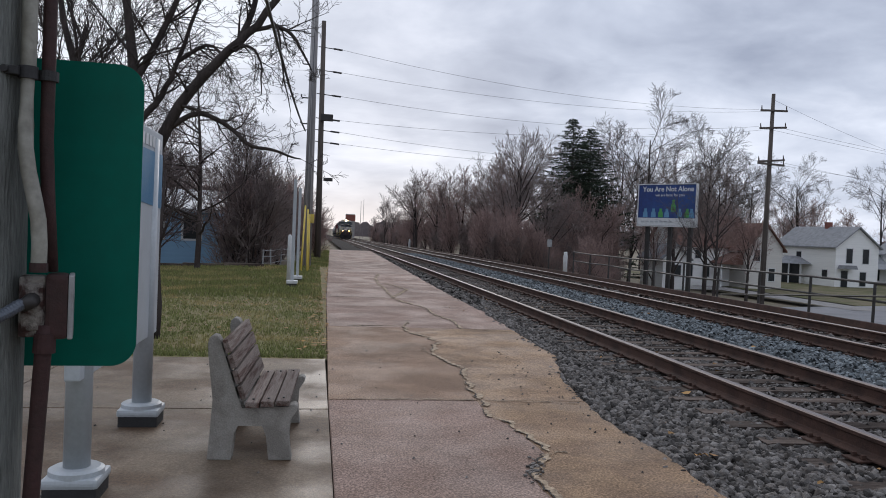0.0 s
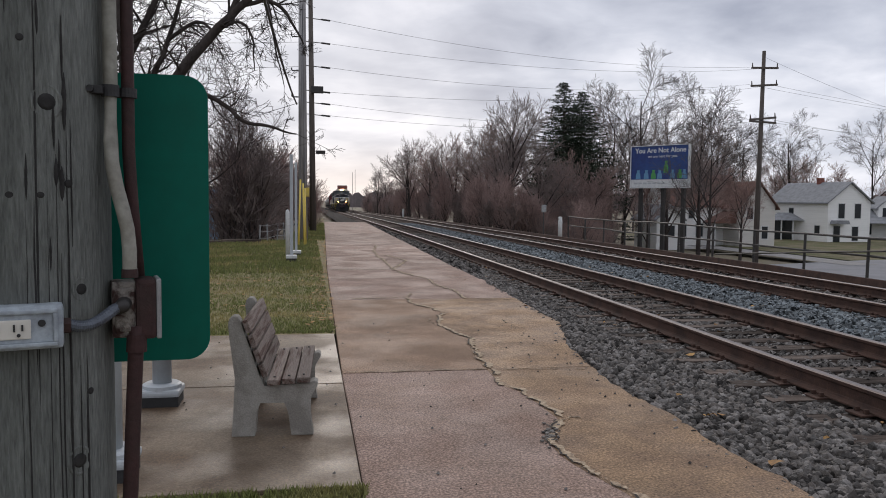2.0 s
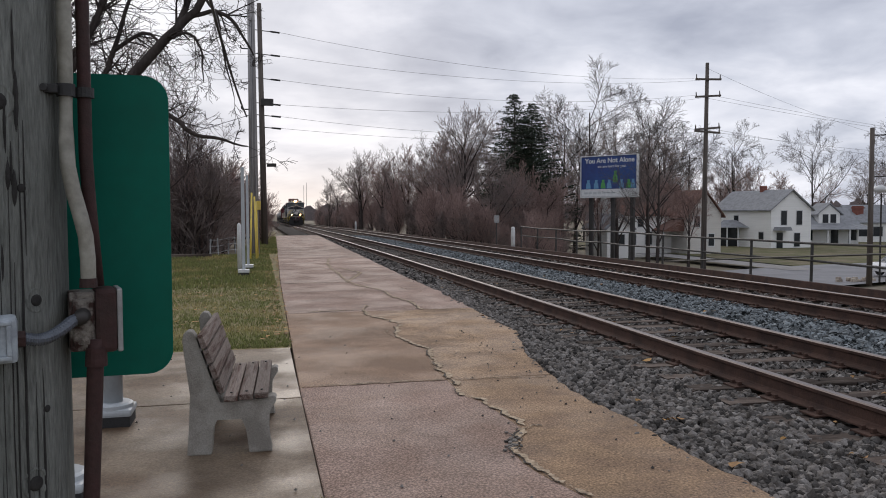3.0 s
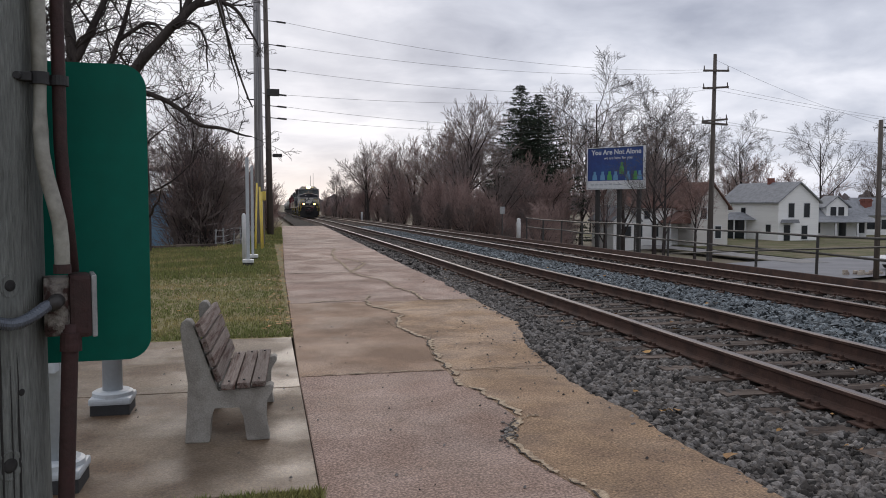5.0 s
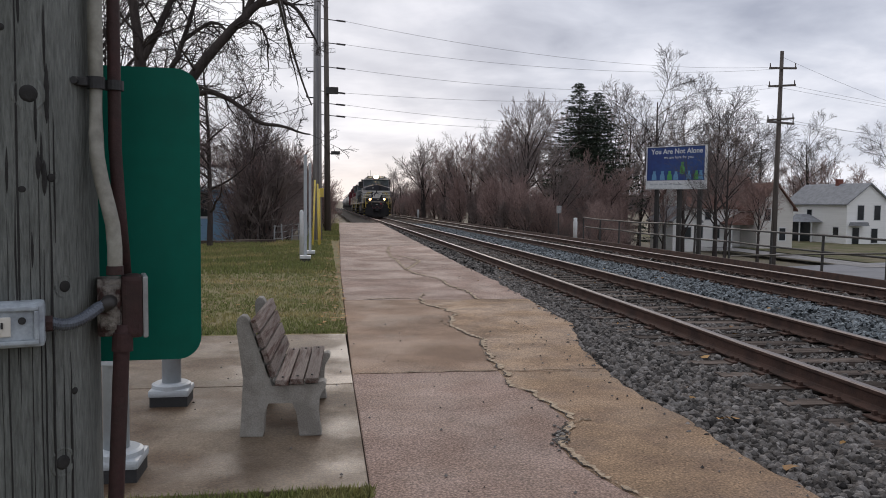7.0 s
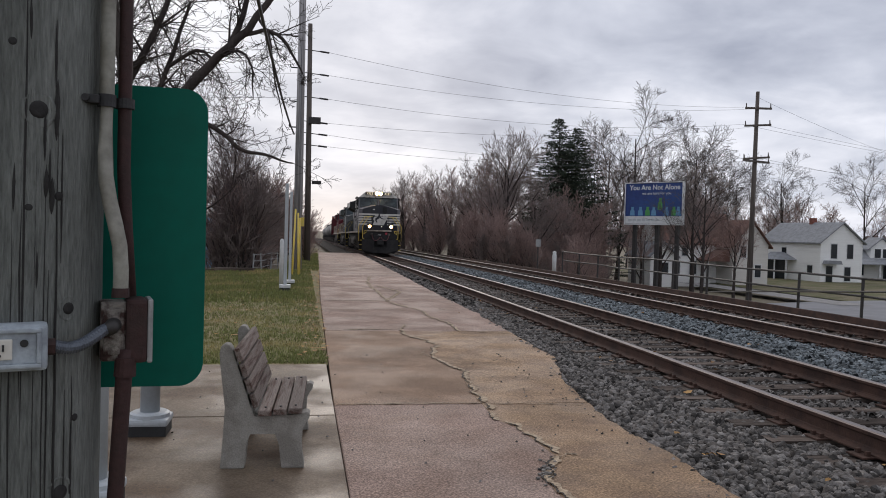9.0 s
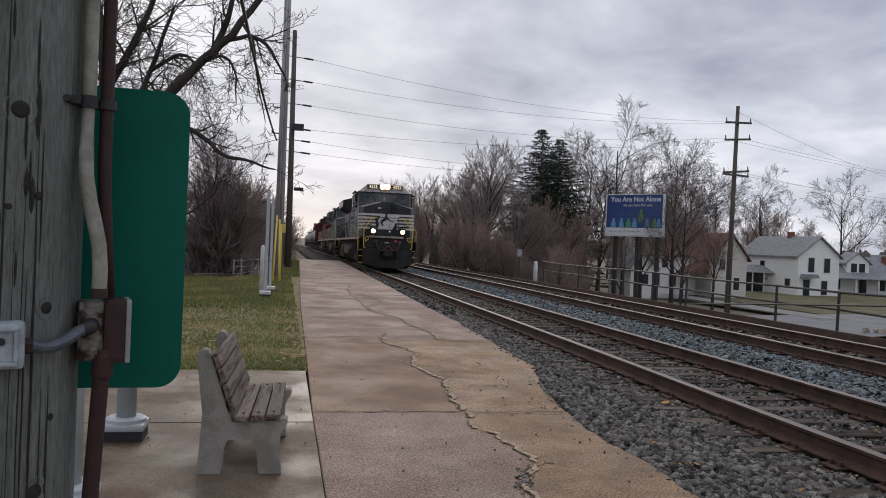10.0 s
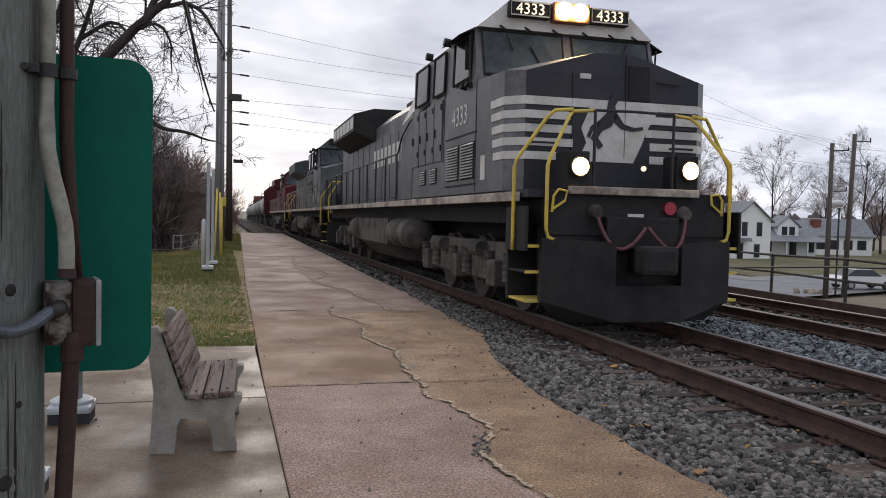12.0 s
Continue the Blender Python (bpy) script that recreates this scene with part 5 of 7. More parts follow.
def locomotive(name, label, body, nose, light, striped, front):
    lo = thing(name, pose(0, 0, 0), label, "locomotive", "locomotives")
    # frame and deck
    bm = bmesh.new()
    box(bm, -1.22, 1.22, 0.0, 21.6, 1.28, 1.60, 0.02)
    box(bm, -0.5, 0.5, -0.25, 22.0, 1.0, 1.4, 0.02)
    part("underframe", bm, M["plow"], lo)
    for s in (-1, 1):
        bm = bmesh.new()
        box(bm, min(s * 1.47, s * 1.56), max(s * 1.47, s * 1.56), 0.25, 21.5, 1.57, 1.69, 0.01)
        part("sill", bm, M["sill"], lo)
    bm = bmesh.new()
    box(bm, -1.45, 1.45, 0.02, 21.5, 1.62, 1.72)
    part("deck", bm, M["black"], lo)
    # nose
    bm = bmesh.new()
    hull(bm, both([(1.28, 1.0, 1.72), (1.5, 1.22, 1.72), (1.5, 2.47, 1.72), (1.28, 1.0, 3.30), (1.5, 1.22, 3.32), (1.5, 2.47, 3.38), (0.30, 1.02, 3.60), (0.45, 2.47, 3.66)]))
    # on the lead the paler top and sides have sky light in their colour
    for f in bm.faces:
        f.material_index = 0 if max(v.co.y for v in f.verts) < 1.1 else 1
    nz = part("nose", bm, (nose, body), lo)
    if striped:
        def band(x0, x1, z0, z1, wrap=0, mat="stripe", d=0.012):
            bmm = bmesh.new()
            box(bmm, x0, x1, 1.0 - d, 1.002, z0, z1)
            if wrap:
                s = wrap
                lo_, hi = z0, z1
                p = [(s * 1.28, 1.0 - d), (s * 1.5 + s * d, 1.22), (s * 1.5 + s * d, 1.62 + 0.2 * (z0 - 2.2)), (s * 1.495, 1.62 + 0.2 * (z0 - 2.2)), (s * 1.495, 1.22), (s * 1.28, 1.002)]
                prism(bmm, p, "z", lo_, hi)
            part("stripe", bmm, M[mat], nz)
        band(-1.28, -0.02, 2.86, 2.97, -1)
        band(-0.02, 1.28, 2.86, 2.97, 1)
        for k in range(4):
            z = 2.14 + k * 0.18
            band(-1.28, -0.58 - 0.02 * k, z, z + 0.105, -1)
            band(0.62 - 0.07 * k if k else 0.55, 1.28, z, z + 0.105, 1)
        bmm = bmesh.new()
        prism(bmm, [(-0.52, 2.140), (0.30, 2.140), (0.42, 2.391), (0.50, 2.600), (0.66, 2.860), (-0.36, 2.860), (-0.48, 2.575), (-0.40, 2.391)], "y", 0.986, 1.001)
        part("emblem_field", bmm, M["stripe"], nz)
        bmm = bmesh.new()
        prism(bmm, [(-0.02, 3.06), (0.06, 3.0), (0.0, 2.9), (0.03, 2.75), (-0.05, 2.62), (-0.18, 2.56), (-0.28, 2.58), (-0.22, 2.70), (-0.12, 2.80), (-0.10, 2.95)], "y", 0.97, 0.9853)
        prism(bmm, [(-0.28, 2.58), (-0.18, 2.56), (-0.24, 2.46), (-0.16, 2.36), (-0.22, 2.31), (-0.34, 2.46)], "y", 0.97, 0.9857)
        prism(bmm, [(0.02, 2.82), (0.14, 2.66), (0.30, 2.62), (0.42, 2.64), (0.43, 2.60), (0.28, 2.57), (0.10, 2.60), (-0.03, 2.70)], "y", 0.97, 0.985)
        prism(bmm, [(-0.22, 2.70), (-0.34, 2.62), (-0.40, 2.48), (-0.36, 2.46), (-0.30, 2.58), (-0.20, 2.64)], "y", 0.97, 0.9847)
        part("emblem", bmm, M["black"], nz, "dark leaping figure as a plain shape")
        for s in (-1, 1):
            for z in (2.36, 2.62):
                bmm = bmesh.new()
                rings(bmm, [(s * 0.85, 1.0, z), (s * 0.85, 0.93, z), (s * 1.18, 0.93, z), (s * 1.18, 1.0, z)], 0.014, 6)
                part("grab_iron", bmm, M["black"], nz)
    bm = bmesh.new()
    box(bm, 0.20, 0.52, 0.985, 1.02, 2.98, 3.46, 0.01)
    part("nose_door_window", bm, M["plow"], nz)
    bm = bmesh.new()
    box(bm, -0.52, -0.36, 0.985, 1.03, 3.24, 3.31, 0.005)
    part("plate", bm, M["stripe"], nz)
    bm = bmesh.new()
    rings(bm, [(-0.62, 0.995, 3.3), (-0.62, 0.995, 1.9)], 0.008, 5)
    rings(bm, [(0.62, 0.96, 3.25), (0.95, 0.96, 3.23)], 0.012, 5)
    rings(bm, [(0.16, 0.99, 2.2), (0.16, 0.99, 3.6)], 0.007, 5)
    part("seam", bm, M["plow"], nz)
    nz.matrix_basis = pose(0, -0.36, 0)
    # cab
    bm = bmesh.new()
    hull(bm, both([(1.5, 2.7, 1.72), (1.5, 2.7, 3.45), (1.47, 2.95, 4.22), (0.95, 3.14, 4.66), (1.5, 6.93, 1.72), (1.47, 6.93, 4.22), (0.95, 6.93, 4.66)]))
    cab = part("cab", bm, body, lo)
    for s in (-1, 1):
        bm = bmesh.new()
        x0, x1 = sorted((s * 0.10, s * 1.36))
        hull(bm, [(x, y - dy, z) for x in (x0, x1) for dy in (0.0, 0.03) for y, z in (((2.74, 3.52) if abs(x) > 1 else (2.755, 3.58)), (2.94, 4.20))])
        pane = part("windshield", bm, M["windshield"], cab)
        bm = bmesh.new()
        c = [(s * 0.08, 2.715, 3.55), (s * 1.38, 2.70, 3.49), (s * 1.38, 2.90, 4.20), (s * 0.08, 2.90, 4.20)]
        rings(bm, c + c[:2], 0.02, 6)
        part("window_frame", bm, M["plow"], pane)
        bm = bmesh.new()
        rings(bm, [(s * 0.45, 2.74, 3.66), (s * 0.62, 2.82, 3.98)], 0.014, 5)
        part("wiper", bm, M["plow"], pane)
        bm = bmesh.new()
        rings(bm, [(s * 1.0, 2.83, 4.14), (s * 0.9, 2.80, 3.9)], 0.012, 5)
        part("wiper", bm, M["plow"], pane)
    bm = bmesh.new()
    prism(bm, [(-1.46, 4.23), (1.46, 4.23), (0.95, 4.665), (-0.95, 4.665)], "y", 2.86, 3.13)
    brow = part("brow", bm, light, cab)
    for x in (-1.1, -0.7, -0.25, 0.25, 0.7, 1.1):
        bm = bmesh.new()
        rings(bm, [(x, 2.86, 4.27), (x + 0.07, 2.80, 4.20)], 0.016, 5)
        part("hinge", bm, M["plow"], brow)
    bm = bmesh.new()
    box(bm, -0.30, 0.30, 2.70, 2.9, 4.37, 4.66, 0.02)
    part("headlight_housing", bm, M["amber"] if striped else M["black"], cab)
    for x in (-0.13, 0.13):
        bm = bmesh.new()
        rings(bm, [(x, 2.72, 4.53), (x, 2.672, 4.53), (x, 2.66, 4.53)], [0.125, 0.125, 0.07], 18)
        part("headlight", bm, M["lamp"] if front else M["glass"], cab, "bright twin headlight", smooth=True)
    for s in (-1, 1):
        bm = bmesh.new()
        box(bm, s * 0.66 - 0.33, s * 0.66 + 0.33, 2.74, 2.88, 4.40, 4.64, 0.015)
        nb = part("number_board", bm, M["plow"], cab)
        if front:
            bm = bmesh.new()
            c = [(s * 0.66 + u, 2.733, 4.52 + v) for u, v in ((-0.31, -0.10), (0.31, -0.10), (0.31, 0.10), (-0.31, 0.10))]
            rings(bm, c + c[:2], 0.011, 5)
            part("board_rim", bm, M["stripe"], nb)
            words("digits", "4333", 0.235, pose(s * 0.66, 2.735, 4.515, 90, 0, 0), M["board"], nb, label="glowing white digits")
    # side of the cab: windows, number, louvres
    for s in (-1, 1):
        e = s * 1.5
        for y0, y1 in ((2.98, 3.88), (4.45, 5.20), (5.65, 6.60)):
            bm = bmesh.new()
            hull(bm, [(x, y, z) for y in (y0, y1) for x, z in ((s * 1.495, 3.50), (s * 1.525, 3.50), (s * 1.485, 4.12), (s * 1.505, 4.12))])
            part("side_window", bm, M["glass"], cab)
            bm = bmesh.new()
            for a, b in (((y0, 3.47), (y1, 3.47)), ((y0, 4.15), (y1, 4.15)), ((y0, 3.47), (y0, 4.15)), ((y1, 3.47), (y1, 4.15))):
                rings(bm, [(s * (1.525 - 0.02 * (a[1] > 4)), *a), (s * (1.525 - 0.02 * (b[1] > 4)), *b)], 0.022, 4)
            part("window_frame", bm, M["plow"], cab)
        bm = bmesh.new()
        box(bm, min(e, e + s * 0.09), max(e, e + s * 0.09), 3.02, 3.05, 3.6, 3.95, 0.01)
        part("mirror", bm, M["plow"], cab)
        bm = bmesh.new()
        hull(bm, [(s * 1.46, y, 4.20) for y in (2.95, 4.0)] + [(s * 1.72, y, 4.10) for y in (2.95, 4.0)] + [(s * 1.46, y, 4.24) for y in (2.95, 4.0)])
        part("sunshade", bm, M["plow"], cab)
        if front:
            words("digits", "4333", 0.44, pose(s * 1.506, 3.55 if s < 0 else 3.7, 2.94, 90, 0, 90 * s), M["stripe"], cab, label="white painted digits")
    for s in (-1, 1):
        e = s * 1.5
        bm = bmesh.new()
        for y, z0, z1 in ((2.66, 1.74, 3.42), (4.48, 2.28, 3.44), (6.9, 1.74, 3.44)):
            box(bm, min(e, e + s * 0.006), max(e, e + s * 0.006), y, y + 0.03, z0, z1)
        for z in (1.84, 2.62):
            box(bm, min(e, e + s * 0.006), max(e, e + s * 0.006), 2.62, 4.36, z, z + 0.03)
        part("panel_seam", bm, M["plow"], cab)
        bm = bmesh.new()
        box(bm, min(e, e + s * 0.008), max(e, e + s * 0.008), 2.2, 2.4, 1.9, 2.25)
        part("notice", bm, M["stripe"], cab, "white notice plate")
        for y, z, r in ((2.98, 3.36, 0.05), (3.25, 3.36, 0.05), (4.3, 4.26, 0.07), (5.55, 4.26, 0.07)):
            bm = bmesh.new()
            rings(bm, [(e * 0.98, y, z), (e * 1.06, y, z + 0.02)], r, 8)
            part("bracket", bm, M["plow"], cab)
        bm = bmesh.new()
        rings(bm, [(s * 1.53, 2.9, 3.3), (s * 1.56, 2.9, 4.1)], 0.016, 6)
        part("grab_rail", bm, M["plow"], cab)
    cab.matrix_basis = pose(0, -0.58, 0)
    # full-width cabinet behind the cab
    bm = bmesh.new()
    hull(bm, both([(1.46, 6.9, 1.72), (1.46, 8.2, 1.72), (1.46, 6.9, 3.5), (1.46, 8.2, 3.3), (0.9, 6.9, 4.35), (0.9, 9.2, 4.25), (0.9, 9.2, 1.72)]))
    cabi = part("cabinet", bm, body, lo)
    for s in (-1, 1):
        for y0, z0, z1, n in ((2.72, 1.94, 2.5, 12), (3.55, 1.94, 2.5, 12), (4.95, 1.94, 2.22, 6), (5.75, 1.94, 2.22, 6)):
            w = 0.7 if n > 8 else 0.45
            bm = bmesh.new()
            e = s * 1.5
            box(bm, min(e, e + s * 0.012), max(e, e + s * 0.012), y0, y0 + w, z0, z1)
            lv = part("louvre", bm, M["plow"], cabi)
            bm = bmesh.new()
            for k in range(n):
                z = z0 + 0.02 + k * (z1 - z0 - 0.02) / n
                hull(bm, [(e + s * q, y, z + h) for y in (y0 + 0.02, y0 + w - 0.02) for q, h in ((0.012, 0.03), (0.03, 0.0), (0.012, 0.012))])
            part("slats", bm, body, lv)
        for y in (4.62, 5.2, 5.78, 6.36):
            bm = bmesh.new()
            e = s * 1.5
            box(bm, min(e, e + s * 0.015), max(e, e + s * 0.015), y, y + 0.52, 2.32, 3.36, 0.008)
            cd = part("cabinet_door", bm, body, cabi)
            bm = bmesh.new()
            for z in (2.5, 3.2):
                box(bm, min(e + s * 0.01, e + s * 0.03), max(e + s * 0.01, e + s * 0.03), y + 0.02, y + 0.08, z, z + 0.1)
            box(bm, min(e + s * 0.01, e + s * 0.04), max(e + s * 0.01, e + s * 0.04), y + 0.42, y + 0.46, 2.75, 2.9)
            box(bm, min(e, e + s * 0.004), max(e, e + s * 0.004), y - 0.035, y - 0.005, 2.3, 3.38)
            part("hinge", bm, M["plow"], cd)
    cabi.matrix_basis = pose(0, -0.58, 0)
    # long hood
    bm = bmesh.new()
    hull(bm, both([(0.92, 7.15, 1.72), (0.92, 20.9, 1.72), (0.92, 7.15, 3.9), (0.92, 20.9, 3.9), (0.6, 7.15, 4.2), (0.6, 20.9, 4.2)]))
    hood = part("hood", bm, body, lo)
    for s in (-1, 1):
        for k in range(11):
            y = 8.3 + k * 1.1
            bm = bmesh.new()
            e = s * 0.92
            box(bm, min(e, e + s * 0.02), max(e, e + s * 0.02), y, y + 1.0, 1.85, 3.55, 0.008)
            part("hood_door", bm, body, hood)
        if striped:
            for k in range(9):
                bm = bmesh.new()
                e = s * 0.945
                box(bm, min(e, e + s * 0.006), max(e, e + s * 0.006), 9.2 + k * 0.55, 9.55 + k * 0.55, 2.75, 3.25)
                part("lettering_bar", bm, M["stripe"], hood)
    bm = bmesh.new()
    hull(bm, both([(0.95, 13.8, 3.55), (1.56, 14.0, 3.85), (1.56, 14.0, 4.35), (1.0, 13.8, 4.5), (0.95, 19.0, 3.55), (1.56, 18.8, 3.85), (1.56, 18.8, 4.35), (1.0, 18.9, 4.5)]))
    rad = part("radiator", bm, M["plow"] if striped else body, lo)
    for s in (-1, 1):
        for k in range(6):
            bm = bmesh.new()
            box(bm, min(s * 1.56, s * 1.57), max(s * 1.56, s * 1.57), 14.1 + k * 0.78, 14.75 + k * 0.78, 3.93, 4.27)
            part("radiator_grille", bm, M["stripe"] if striped else M["locoskygrey"], rad)
    for nm, w, y0, y1, z in (("exhaust_stack", 0.45, 10.5, 11.9, 4.42), ("roof_hatch", 0.35, 13.0, 14.2, 4.36), ("horn_box", 0.22, 8.6, 9.1, 4.38)):
        bm = bmesh.new()
        box(bm, -w, w, y0, y1, 4.15, z, 0.04)
        part(nm, bm, M["plow"], lo)
    # handrails
    for s in (-1, 1):
        e = s * 1.5
        for k in range(11):
            y = 7.9 + k * 1.3
            bm = bmesh.new()
            cyl(bm, (e, y, 1.68), (e, y, 2.72), 0.02, None, 6)
            part("stanchion", bm, M["black"] if striped else M["sill"], lo)
        bm = bmesh.new()
        rings(bm, [(e, 5.0, 3.42), (e, 6.6, 3.3), (e, 7.4, 3.05), (e, 7.8, 2.72), (e, 21.3, 2.72), (e, 21.5, 1.7)], 0.018, 6)
        part("handrail", bm, M["black"] if striped else M["sill"], lo)
        for d, tone in ((0.0, 1), (0.27, 1)):
            x = s * (1.55 - d)
            bm = bmesh.new()
            yb = -0.17 if d else 0.26
            rings(bm, [(x - s * 0.16 * (d > 0), yb, 1.08 - 0.13 * (d == 0)), (x - s * 0.03 * (d > 0), yb, 1.13), (x, yb, 1.24), (x, yb, 2.0), (x - s * 0.02, yb - 0.02, 2.1), (s * (1.16 - d * 0.9), 0.16 - d * 0.4, 2.64), (s * (1.08 - d * 0.9), 0.12, 2.72), (s * (0.85 - d * 1.1), 0.08, 2.74)], 0.024, 8)
            part("front_handrail", bm, M["yellow"], lo, "yellow curved front handrail", smooth=True)
        bm = bmesh.new()
        rings(bm, [(s * 0.56, 0.05, 2.74), (s * 0.56, 0.05, 1.7)], 0.02, 6)
        rings(bm, [(s * 0.56, 0.05, 2.74), (0, 0.05, 2.75)], 0.018, 6)
        part("front_rail", bm, M["black"], lo)
        # steps at the corner
        bm = bmesh.new()
        x0, x1 = sorted((s * 1.1, s * 1.5))
        box(bm, x0, x1, 0.55, 0.62, 0.3, 1.5, 0.01)
        box(bm, min(s * 1.48, s * 1.52), max(s * 1.48, s * 1.52), -0.1, 0.62, 0.95, 1.5, 0.01)
        part("step_well", bm, M["plow"], lo)
        for z in (0.32, 0.68, 1.0):
            bm = bmesh.new()
            box(bm, x0, x1, -0.06, 0.5, z, z + 0.03, 0.006)
            part("step", bm, M["yellow"] if z < 0.5 else M["plow"], lo)
            bm = bmesh.new()
            box(bm, x0, x1, -0.072, -0.061, z - 0.004, z + 0.034, 0.002)
            part("step_edge", bm, M["yellow"], lo)
        bm = bmesh.new()
        rings(bm, [(s * 1.19, -0.13, 1.44), (s * 1.18, -0.15, 1.64), (s * 1.12, -0.16, 1.72), (s * 1.01, -0.16, 1.70), (s * 1.03, -0.15, 1.58), (s * 1.19, -0.13, 1.47)], 0.018, 6)
        part("uncoupling_lever", bm, M["yellow"], lo)
        # ditch lights
        bm = bmesh.new()
        box(bm, s * 0.78 - 0.16, s * 0.78 + 0.16, 0.04, 0.4, 1.74, 2.22, 0.02)
        rings(bm, [(s * 0.78, 0.05, 2.02), (s * 0.78, -0.03, 2.02)], [0.13, 0.13], 20)
        dl = part("ditch_light", bm, M["plow"], lo)
        bm = bmesh.new()
        rings(bm, [(s * 0.78, -0.02, 2.02), (s * 0.78, -0.045, 2.02), (s * 0.78, -0.06, 2.02)], [0.115, 0.111, 0.06], 18)
        part("lens", bm, M["ditch"] if front else M["glass"], dl, smooth=True)
    # end plate, plow, coupler, hoses
    bm = bmesh.new()
    box(bm, -1.24, 1.24, -0.12, 0.05, 1.15, 1.72, 0.02)
    part("end_plate", bm, M["plow"], lo)
    bm = bmesh.new()
    box(bm, -0.98, 0.80, -0.22, -0.1, 1.665, 1.765, 0.015)
    part("anticlimber", bm, M["sill"], lo, "pale scuffed anticlimber bar")
    bm = bmesh.new()
    hull(bm, [(x, y, z) for x, y, z in ((-1.32, -0.15, 1.12), (-1.32, -0.05, 1.12), (-1.32, -0.05, 0.34), (-1.32, -0.15, 0.34), (-1.0, -0.1, 0.08), (-0.45, -0.42, 0.10), (-0.45, -0.42, 1.08), (-1.05, -0.05, 0.08))])
    hull(bm, [(-x, y, z) for x, y, z in ((-1.32, -0.15, 1.12), (-1.32, -0.05, 1.12), (-1.32, -0.05, 0.34), (-1.32, -0.15, 0.34), (-1.0, -0.1, 0.08), (-0.45, -0.42, 0.10), (-0.45, -0.42, 1.08), (-1.05, -0.05, 0.08))])
    box(bm, -0.46, 0.46, -0.42, -0.12, 0.10, 0.55, 0.01)
    box(bm, -1.25, 1.25, -0.10, 0.02, 0.35, 1.17, 0.01)
    part("plow", bm, M["plow"], lo, "black snow plow")
    bm = bmesh.new()
    box(bm, -0.12, 0.12, -0.55, 0.0, 0.71, 1.0, 0.03)
    box(bm, -0.26, 0.20, -0.78, -0.48, 0.70, 1.05, 0.06)
    part("coupler", bm, M["plow"], lo)
    for s in (-1, 1):
        bm = bmesh.new()
        A, B, C = Vector((s * 0.62, -0.20, 1.42)), Vector((s * 0.46, -0.42, 0.66)), Vector((s * 0.02, -0.34, 1.27))
        rings(bm, [A * (1 - q) ** 2 + B * 2 * q * (1 - q) + C * q * q for q in (k / 14 for k in range(15))], 0.024, 8)
        part("hose", bm, M["hose"], lo, "maroon air hose", smooth=True)
        bm = bmesh.new()
        rings(bm, [(s * 0.62, -0.13, 1.46), (s * 0.62, -0.24, 1.44)], [0.1, 0.07], 12)
        part("hose_valve", bm, M["truck"], lo)
    bm = bmesh.new()
    box(bm, -0.16, 0.06, -0.14, -0.12, 1.36, 1.44)
    part("plate", bm, M["stripe"], lo)
    bm = bmesh.new()
    rings(bm, [(0.42, -0.12, 1.52), (0.42, -0.17, 1.52)], 0.085, 16)
    part("red_disc", bm, M["redpaint"], lo, "red round cover")
    bm = bmesh.new()
    rings(bm, [(0.08, -0.05, 2.02), (0.08, -0.07, 2.02)], 0.035, 12)
    part("marker_lamp", bm, M["board"] if front else M["glass"], lo)
    # tank and trucks
    bm = bmesh.new()
    hull(bm, both([(1.42, 9.2, 1.3), (1.42, 13.6, 1.3), (1.42, 9.2, 0.7), (1.42, 13.4, 0.7), (0.95, 9.2, 0.32), (0.95, 13.1, 0.32)]))
    part("fuel_tank", bm, M["truck"], lo)
    for s in (-1, 1):
        for z, y0 in ((1.0, 6.6), (1.0, 7.85), (1.0, 13.8)):
            bm = bmesh.new()
            rings(bm, [(s * 1.2, y0, z), (s * 1.2, y0 + 0.08, z), (s * 1.2, y0 + 1.05, z), (s * 1.2, y0 + 1.13, z)], [0.18, 0.33, 0.33, 0.18], 18)
            part("air_tank", bm, M["truck"], lo, smooth=True)
    lo_wheels = []
    for axles in ((1.75, 3.75, 5.75), (15.2, 17.2, 19.2)):
        bogie(lo, 0, axles)
        for y in axles:
            lo_wheels.append(wheelset(lo, y))
    return lo, lo_wheels


def tank_car(mat, label):
    c = thing("tank_car", pose(0, 0, 0), label, "tank car", "tank cars")
    bm = bmesh.new()
    r, z = 1.48, 2.55
    rings(bm, [(0, y, z) for y in (0.6, 0.75, 1.1, 1.6, 14.4, 14.9, 15.25, 15.4)], [0.3, 0.85, 1.3, r, r, 1.3, 0.85, 0.3], 32)
    part("tank", bm, mat, c, smooth=True)
    bm = bmesh.new()
    box(bm, -0.5, 0.5, 0.0, 16.0, 0.95, 1.2, 0.02)
    for y in (1.6, 14.4):
        box(bm, -1.3, 1.3, y - 0.5, y + 0.5, 1.0, 1.45, 0.02)
    part("underframe", bm, M["plow"], c)
    bm = bmesh.new()
    cyl(bm, (0, 8, 3.95), (0, 8, 4.35), 0.5, 0.45, 18)
    rings(bm, [(s, 8, 4.9) if 0 else (s * 0.9, y, 4.55) for s, y in ((-1, 7.0), (1, 7.0), (1, 9.0), (-1, 9.0), (-1, 7.0))], 0.03, 5)
    for x in (-0.9, 0.9):
        for y in (7.0, 9.0):
            cyl(bm, (x, y, 3.6), (x, y, 4.55), 0.025, None, 5)
    part("dome", bm, M["plow"], c)
    for axles in ((1.2, 2.9), (13.1, 14.8)):
        bogie(c, 0, axles)
        for y in axles:
            wheelset(c, y, 0.46)
    return c


